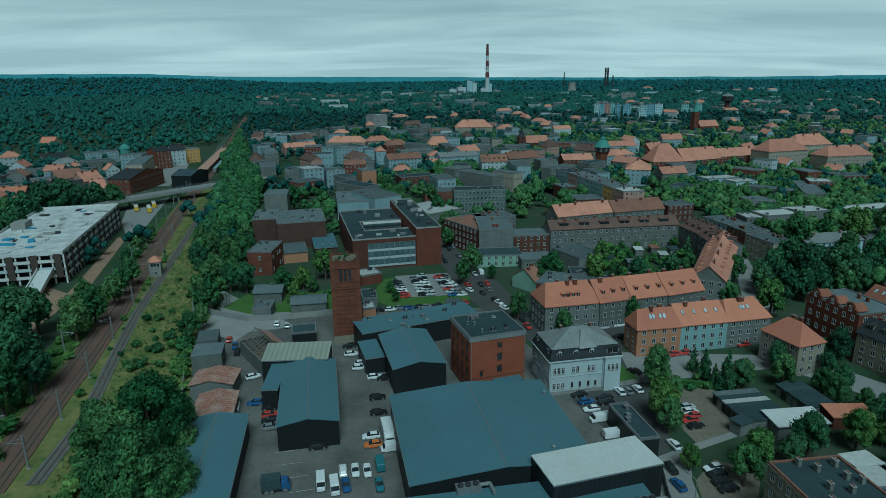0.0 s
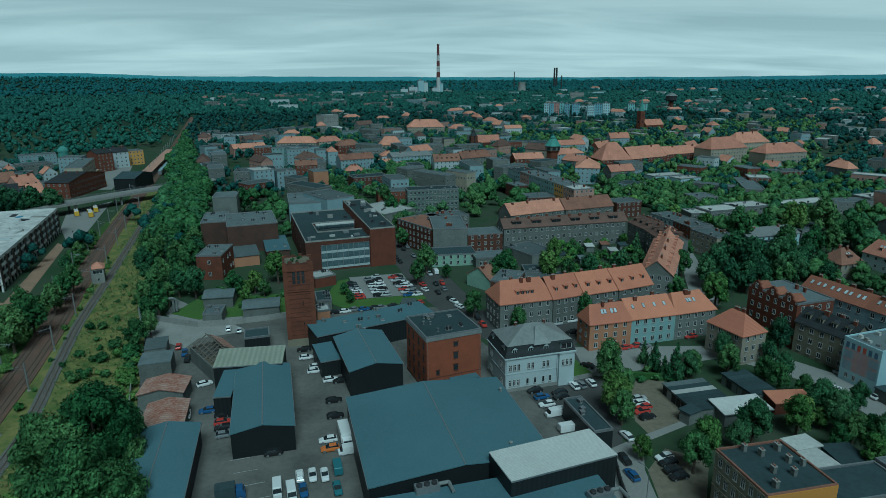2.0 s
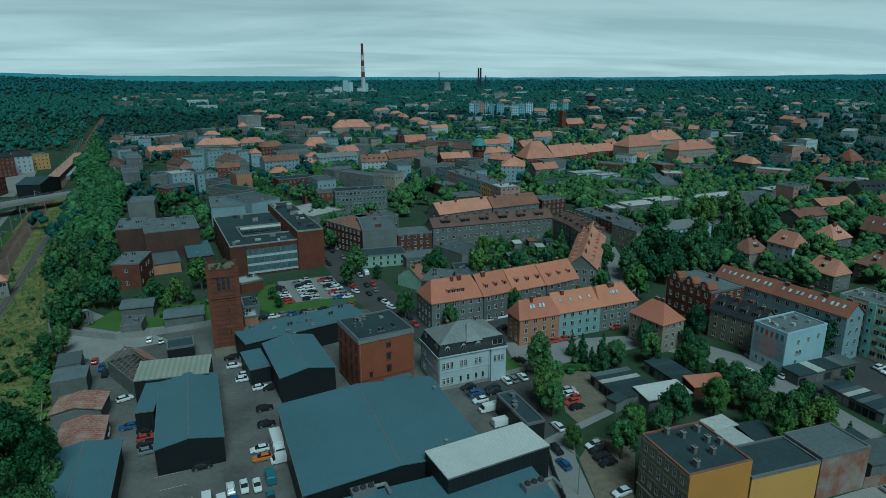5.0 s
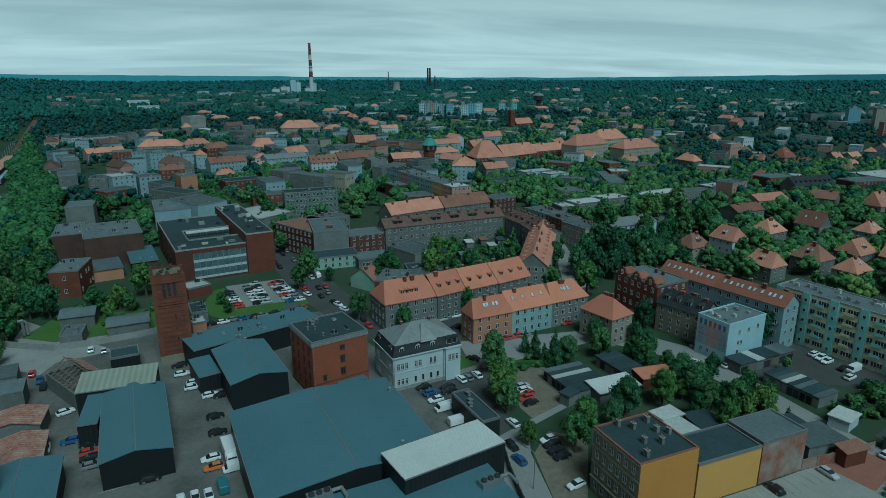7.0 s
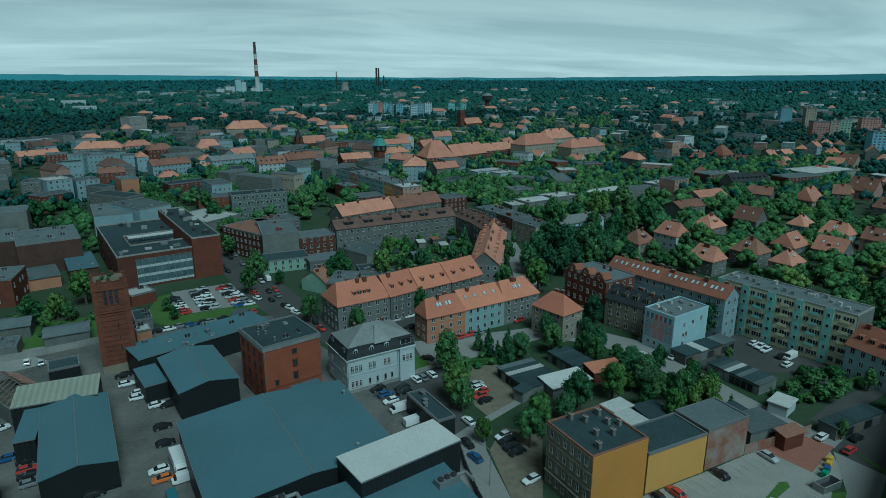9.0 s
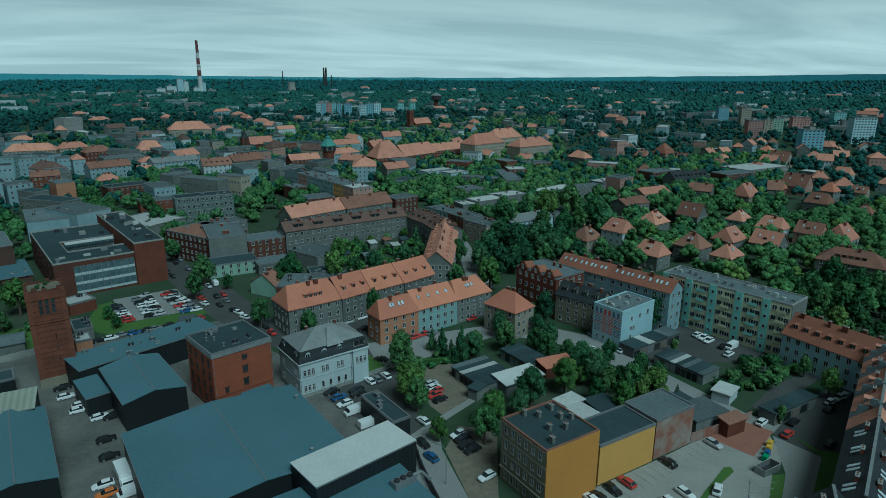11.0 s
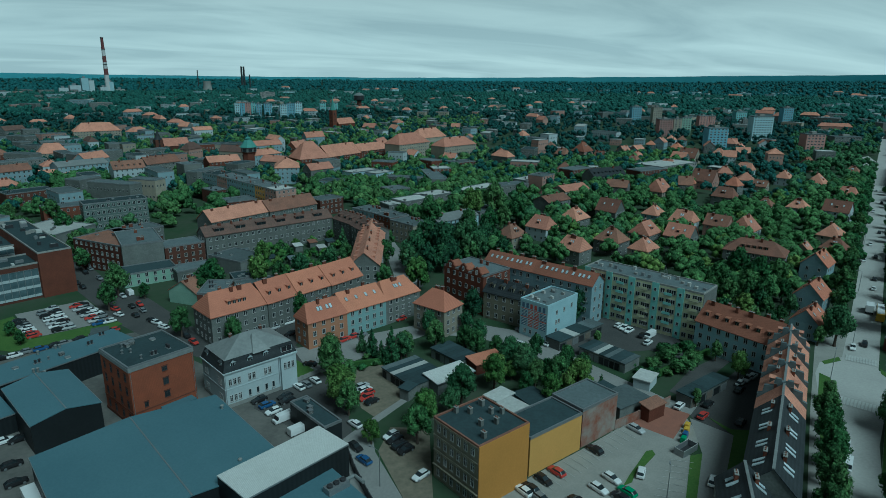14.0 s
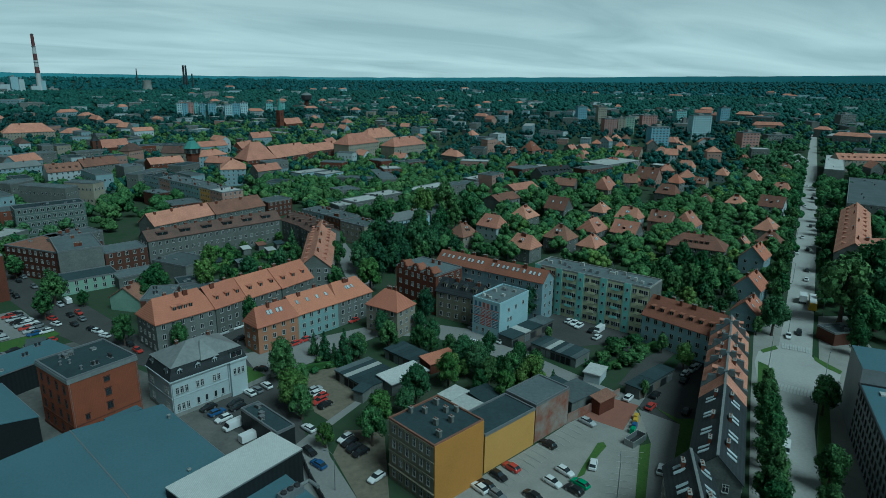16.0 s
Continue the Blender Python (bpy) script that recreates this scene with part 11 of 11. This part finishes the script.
woods('tree_mass', 'garden shrubs and fruit trees in the courtyard', [[(52.3, 284.0), (115.1, 293.1), (116.8, 274.3), (95.9, 231.8), (54.2, 229.4), (42.7, 240.8)]], 6.5, (2.5, 5), 71, leaf='leaf_mid', per=60, keep=1.0)
woods('tree_mass', 'bright green garden trees in the courtyard', [[(51.6, 280.4), (113.6, 289.4), (115.3, 270.8), (94.7, 228.8), (53.5, 226.4), (42.2, 237.7)]], 11.0, (4, 7), 72, leaf='leaf_fresh', per=90, keep=1.0)
woods('tree_mass', 'leafy trees between the houses', [[(2.7, 444.2), (14.9, 464.9), (62.0, 425.0), (44.2, 309.7), (38.7, 311.4), (44.6, 408.4)]], 9.0, (6, 11), 73, leaf='leaf_mid', per=100, keep=1.0)
woods('tree_mass', 'leafy trees between the houses', [[(-109.4, 438.0), (-38.1, 457.5), (-29.0, 421.9), (-38.5, 312.6), (-64.7, 310.3), (-90.3, 353.2)]], 13.0, (6, 11), 74, leaf='leaf_mid', per=100, keep=1.0)
woods('tree_mass', 'leafy trees between the houses', [[(-41.5, 258.3), (-39.9, 302.3), (-26.9, 288.0), (-31.7, 262.9)]], 9.0, (4, 8), 75, leaf='leaf_mid', per=90, keep=1.0)
woods('tree_mass', 'trees beyond the avenue', [[(212.7, 80.0), (306.8, 116.0), (590.1, 230.3), (844.9, 281.8), (661.3, 186.6), (220.3, 52.8), (192.2, 53.7), (223.6, 72.5)]], 11.0, (8, 13), 76, leaf='leaf_mid', per=100, keep=1.0)
woods('tree_mass', 'trees between the town blocks', [[(101.0, 955.8), (680.7, 967.2), (222.2, 302.3), (186.7, 303.6), (156.2, 324.1), (121.5, 390.6), (51.0, 475.6)]], 12.0, (8, 13), 91, leaf='leaf_mid', per=50, keep=1.0)
woods('tree_mass', 'street trees between the town blocks', [[(-155.3, 952.2), (101.0, 955.8), (45.8, 425.7), (-1.2, 396.4), (-53.9, 409.1)]], 12.0, (7, 11), 92, leaf='leaf_mid', per=50, keep=0.75)
woods('tree_mass', 'dark street trees between the town blocks', [[(-82.9, 554.4), (60.6, 542.3), (62.0, 425.0), (-0.2, 300.2), (-38.2, 336.3)]], 13.0, (6, 10), 93, leaf='leaf_dark', per=50, keep=0.8)

# ---- parked vehicles ----
park(-21.3, 112.3, -77, 'white')
park(-18.7, 112.3, -77, 'white')
park(-16.2, 112.2, -77, 'white')
park(-25.1, 108.1, -77, 'van_white')
park(-22.1, 106.8, -77, 'van_white')
park(-19.9, 107.5, -77, 'blue')
park(-13.8, 114.5, -77, 'van_teal')
park(-13.2, 107.6, -77, 'teal')
park(-16.8, 125.1, 13, 'white')
park(-16.0, 121.7, 13, 'orange')
park(-11.8, 120.3, 13, 'van_white')
park(-17.1, 142.9, 13, 'black')
park(-16.1, 135.4, 13, 'black')
park(-19.0, 154.1, 13, 'white')
park(-16.3, 153.4, 13, 'black')
park(-23.9, 159.7, 13, 'white')
park(-23.6, 162.5, 13, 'white')
park(-27.4, 168.6, 13, 'white')
park(-28.8, 174.2, 13, 'black')
park(-28.2, 121.2, 13, 'black')
park(-52.4, 154.8, 30, 'white')
park(-52.1, 139.0, -77, 'white')
park(-43.4, 138.3, 13, 'black')
park(-42.5, 134.8, 13, 'red')
park(-41.8, 132.3, 13, 'black')
park(-40.7, 129.3, 13, 'grey')
park(-47.7, 140.6, 13, 'blue')
park(-61.9, 170.8, -77, 'black')
park(-63.9, 174.9, -77, 'blue')
park(-67.3, 180.0, -77, 'red')
park(-55.6, 192.7, -77, 'white')
park(-51.8, 191.1, -77, 'silver')
park(-18.5, 234.6, 13, None)
park(-17.8, 231.7, 13, None)
park(-17.0, 228.9, 13, None)
park(-16.2, 226.1, 13, None)
park(-15.5, 223.4, 13, None)
park(-14.8, 220.7, 13, None)
park(-14.1, 218.1, 13, None)
park(-11.7, 239.0, 13, None)
park(-10.8, 235.0, 13, None)
park(-9.9, 231.1, 13, None)
park(-9.1, 227.3, 13, None)
park(-8.3, 223.6, 13, None)
park(-7.5, 220.0, 13, None)
park(-9.2, 242.3, 13, None)
park(-8.4, 238.4, 13, None)
park(-7.7, 234.6, 13, None)
park(-6.9, 230.9, 13, None)
park(-6.2, 227.2, 13, None)
park(-5.5, 223.7, 13, None)
park(-4.8, 220.3, 13, None)
park(-2.1, 240.7, 13, None)
park(-1.1, 236.9, 13, None)
park(-0.1, 233.2, 13, None)
park(0.9, 229.6, 13, None)
park(1.9, 226.1, 13, None)
park(2.8, 222.7, 13, None)
park(3.7, 219.3, 13, None)
park(-0.0, 241.5, 13, None)
park(1.2, 237.6, 13, None)
park(2.4, 233.8, 13, None)
park(3.6, 230.1, 13, None)
park(4.7, 226.5, 13, None)
park(5.8, 222.9, 13, None)
park(6.9, 219.5, 13, None)
park(-21.8, 204.2, 13, None)
park(-18.7, 204.6, 13, None)
park(-16.4, 205.9, 13, None)
park(-12.3, 206.1, 13, None)
park(-8.2, 206.9, 13, None)
park(-6.0, 207.2, 13, None)
park(-2.4, 208.2, 13, None)
park(2.3, 209.4, 13, None)
park(7.1, 210.6, 13, 'red')
park(13.1, 243.8, -77, 'silver')
park(15.5, 246.0, -77, 'van_white')
park(14.7, 231.2, -77, 'black')
park(17.3, 231.7, -77, 'red')
park(14.8, 221.3, -77, 'black')
park(17.4, 224.9, -77, 'grey')
park(18.9, 213.2, -60, 'black')
park(20.0, 210.5, -60, 'white')
park(21.3, 205.5, -60, 'white')
park(9.4, 230.8, -60, 'red')
park(10.0, 224.7, -60, 'white')
park(-0.7, 269.1, -77, 'black')
park(2.8, 282.5, -77, 'black')
park(7.2, 271.0, -77, 'grey')
park(1.0, 262.6, -77, 'black')
park(4.7, 286.8, -77, 'grey')
park(46.9, 185.4, 13, 'black')
park(51.6, 187.0, 13, 'silver')
park(57.4, 188.9, 13, 'white')
park(26.3, 194.7, -77, 'black')
park(27.4, 188.3, -77, 'red')
park(54.7, 179.4, 13, 'black')
park(66.9, 166.5, 13, 'red')
park(70.8, 167.5, 13, 'red')
park(73.7, 167.5, 13, 'grey')
park(90.6, 172.8, 13, 'red')
park(52.6, 156.0, -50, 'black')
park(45.5, 144.8, -77, 'white')
park(47.5, 145.2, -77, 'grey')
park(50.4, 146.0, -77, 'white')
park(40.8, 141.7, 13, 'black')
park(40.6, 139.5, 13, 'black')
park(34.7, 143.3, 13, 'black')
park(35.7, 139.9, 13, 'blue')
park(36.1, 136.1, 13, 'white')
park(36.9, 131.5, 13, 'van_white')
park(38.5, 124.7, 13, 'van_white')
park(59.9, 136.8, 13, 'silver')
park(59.7, 134.6, 13, 'white')
park(59.5, 132.5, 13, 'red')
park(58.3, 130.7, 13, 'red')
park(58.7, 128.2, 13, 'black')
park(50.8, 120.7, -77, 'white')
park(47.1, 112.1, -77, 'black')
park(46.7, 106.7, -77, 'blue')
park(55.9, 112.1, 13, 'white')
park(55.9, 110.2, 13, 'black')
park(55.8, 107.7, 13, 'black')
park(56.1, 105.4, 13, 'black')
park(54.4, 95.8, 13, 'white')
park(149.9, 131.4, 13, 'white')
park(149.7, 129.0, 13, 'white')
park(149.4, 126.6, 13, 'white')
park(150.2, 121.7, 13, 'black')
park(152.0, 120.4, 13, 'van_white')
park(147.3, 117.1, 13, 'white')
park(112.3, 136.7, 13, 'white')
park(120.4, 132.1, 13, 'white')
park(119.6, 145.0, -77, 'grey')
park(106.2, 85.1, -85, 'silver')
park(91.8, 84.0, -85, 'black')
park(79.3, 82.4, -85, 'red')
park(75.2, 81.8, -85, 'black')
park(71.2, 81.0, -85, 'black')
park(69.5, 81.1, -85, 'white')
park(87.5, 74.9, -85, 'white')
park(82.8, 73.9, -85, 'white')
park(94.2, 73.1, 35, 'white')
park(87.0, 70.3, -85, 'green')
park(84.5, 69.7, -85, 'black')
park(76.5, 73.2, -85, 'black')
park(123.9, 86.9, 13, 'white')
park(130.8, 83.8, 13, 'black')
park(130.1, 74.3, 13, 'black')
park(124.9, 80.9, 13, 'red')
park(148.1, 86.4, 13, 'white')
park(144.3, 84.2, 13, 'black')
park(151.7, 86.8, 13, 'white')
park(154.6, 87.0, 13, 'white')
park(104.6, 63.6, 25, 'white')
park(71.0, 77.3, -85, 'grey')
park(198.7, 82.6, 24, 'white')
park(204.5, 82.0, 24, 'black')
park(313.7, 128.6, 24, 'black')
park(303.0, 128.7, 24, 'white')
park(277.8, 112.7, 24, 'black')
park(264.5, 106.9, 24, 'white')
park(335.9, 141.2, 24, 'white')
park(366.4, 150.9, 24, 'black')
park(422.1, 179.3, 24, 'white')
park(457.5, 190.5, 24, 'black')
park(503.4, 214.7, 24, 'white')
park(133.5, 52.0, 24, 'van_white')
park(141.5, 56.1, 24, 'white')
lorry(-13.1, 125.9, -77, "white", "paint_white")
lorry(-34.7, 106.6, 13, "blue", "felt_dark", L=3.8)
lorry(236.2, 95.4, 24, "grey", "paint_white", L=5.0)
bus(234.7, 91.3, 24)
bus(-233.3, 480.3, 110)
bus(-231.7, 485.5, 110)
bus(-239.3, 511.5, 105)
bus(-224.9, 485.2, 20)
bus(-233.2, 508.2, 110)
bus(-252.8, 547.2, 105)
bus(-191.3, 380.5, 118)
bus(-181.5, 376.7, 118)
bus(-184.9, 390.8, 118)
bay_lines(72.7, 80.5, 107.7, 86.4, 16, 5.0, -85.0)
bay_lines(86.8, 62.2, 105.4, 71.7, 9, 5.0, -46.0)
bay_lines(-28.6, 106.4, -34.9, 120.0, 3, 5.0, 13.0)
crossing(190.6, 80.7, 193.8, 73.5, 11, 4.5)
crossing(162.7, 68.3, 165.9, 59.4, 12, 4.5)
street_lamp(201.3, 83.9, 156)
street_lamp(172.4, 75.5, 24)
street_lamp(179.2, 63.1, 200)
street_lamp(90.1, 63.5, 40)
street_lamp(46.0, 97.6, 120)
street_lamp(257.4, 109.0, 150)
street_lamp(323.8, 138.8, 150)
street_lamp(395.5, 170.4, 150)
street_lamp(291.7, 114.0, 150)
street_lamp(373.0, 150.1, 150)
street_lamp(227.7, 84.8, 150)
pipe_bridge(-86.4, 203.3)
skip(109.1, 73.7, 5)
bin_box(117.5, 79.8, 'yellow')
bin_box(115.7, 78.6, 'yellow')
bin_box(113.8, 77.5, 'blue')
bin_box(111.9, 76.5, 'green')
hvac_unit(4.1, 95.0, 8.3, 13)
hvac_unit(34.2, 90.6, 8.3, 13)
wall_units(30.7, 95.9, 16)
vent_post(23.0, 128.6, 8.6)
vent_post(21.4, 106.7, 8.6)
vent_post(-12.7, 174.2, 6.8)
vent_post(-11.8, 174.2, 6.8)
vent_post(-10.3, 171.6, 6.8)
vent_post(-11.9, 185.8, 6.8)
vent_post(-7.8, 187.7, 6.8)
vent_post(-6.9, 187.7, 6.8)
wall_run([(-81.7, 203.1), (-73.9, 199.3), (-66.1, 196.1), (-54.9, 197.3), (-43.9, 200.1), (-38.4, 202.1)], 2.0, 'concrete', 'grey concrete panel wall along the lane')
wall_run([(44.8, 111.3), (43.4, 104.1), (42.3, 95.5), (42.0, 91.0)], 2.0, 'metal_dark', 'dark metal fence beside the hall')
wall_run([(102.4, 88.2), (106.4, 88.3), (114.3, 88.5), (123.1, 89.3)], 2.4, 'peeling_wall', 'weathered brick wall behind the car park')
wall_run([(38.9, 146.3), (53.4, 150.8)], 1.2, 'concrete', 'low pale wall by the villa lawn')
wall_run([(62.5, 148.6), (71.2, 146.5), (75.2, 149.4)], 1.8, 'hedge_green', 'clipped dark green garden hedge')
wall_run([(132.7, 100.9), (148.3, 102.2), (166.2, 103.8)], 1.8, 'hedge_green', 'clipped green garden hedge')
wall_run([(-88.2, 201.2), (-75.2, 165.7), (-66.1, 139.9), (-62.5, 129.5)], 2.0, 'concrete', 'grey concrete wall along the railway land')


# ---- pieces that sit on a part belong to it ----
SITS_ON = {"chimney": "roof", "dormer": "roof", "skylight": "roof", "roof_window": "roof", "rooflight": "roof", "roof_vent": "roof", "roof_unit": "roof", "fire_wall": "roof", "ridge_cap": "roof", "roof_gablet": "roof",
           "lamp_head": "arm", "windscreen": "cab", "fan": "casing", "duct": "casing", "grille": "casing", "glazing": "body"}


def settle():
    for root in [o for o in bpy.data.objects if o.parent is None and o.type == "EMPTY"]:
        kids = list(root.children)
        bases = {}
        for k in kids:
            bases.setdefault(k.name.split(".")[0], k)
        for k in kids:
            base = bases.get(SITS_ON.get(k.name.split(".")[0], ""))
            if base is not None and base.matrix_basis == Matrix.Identity(4) and not k.children:
                k.parent = base


settle()
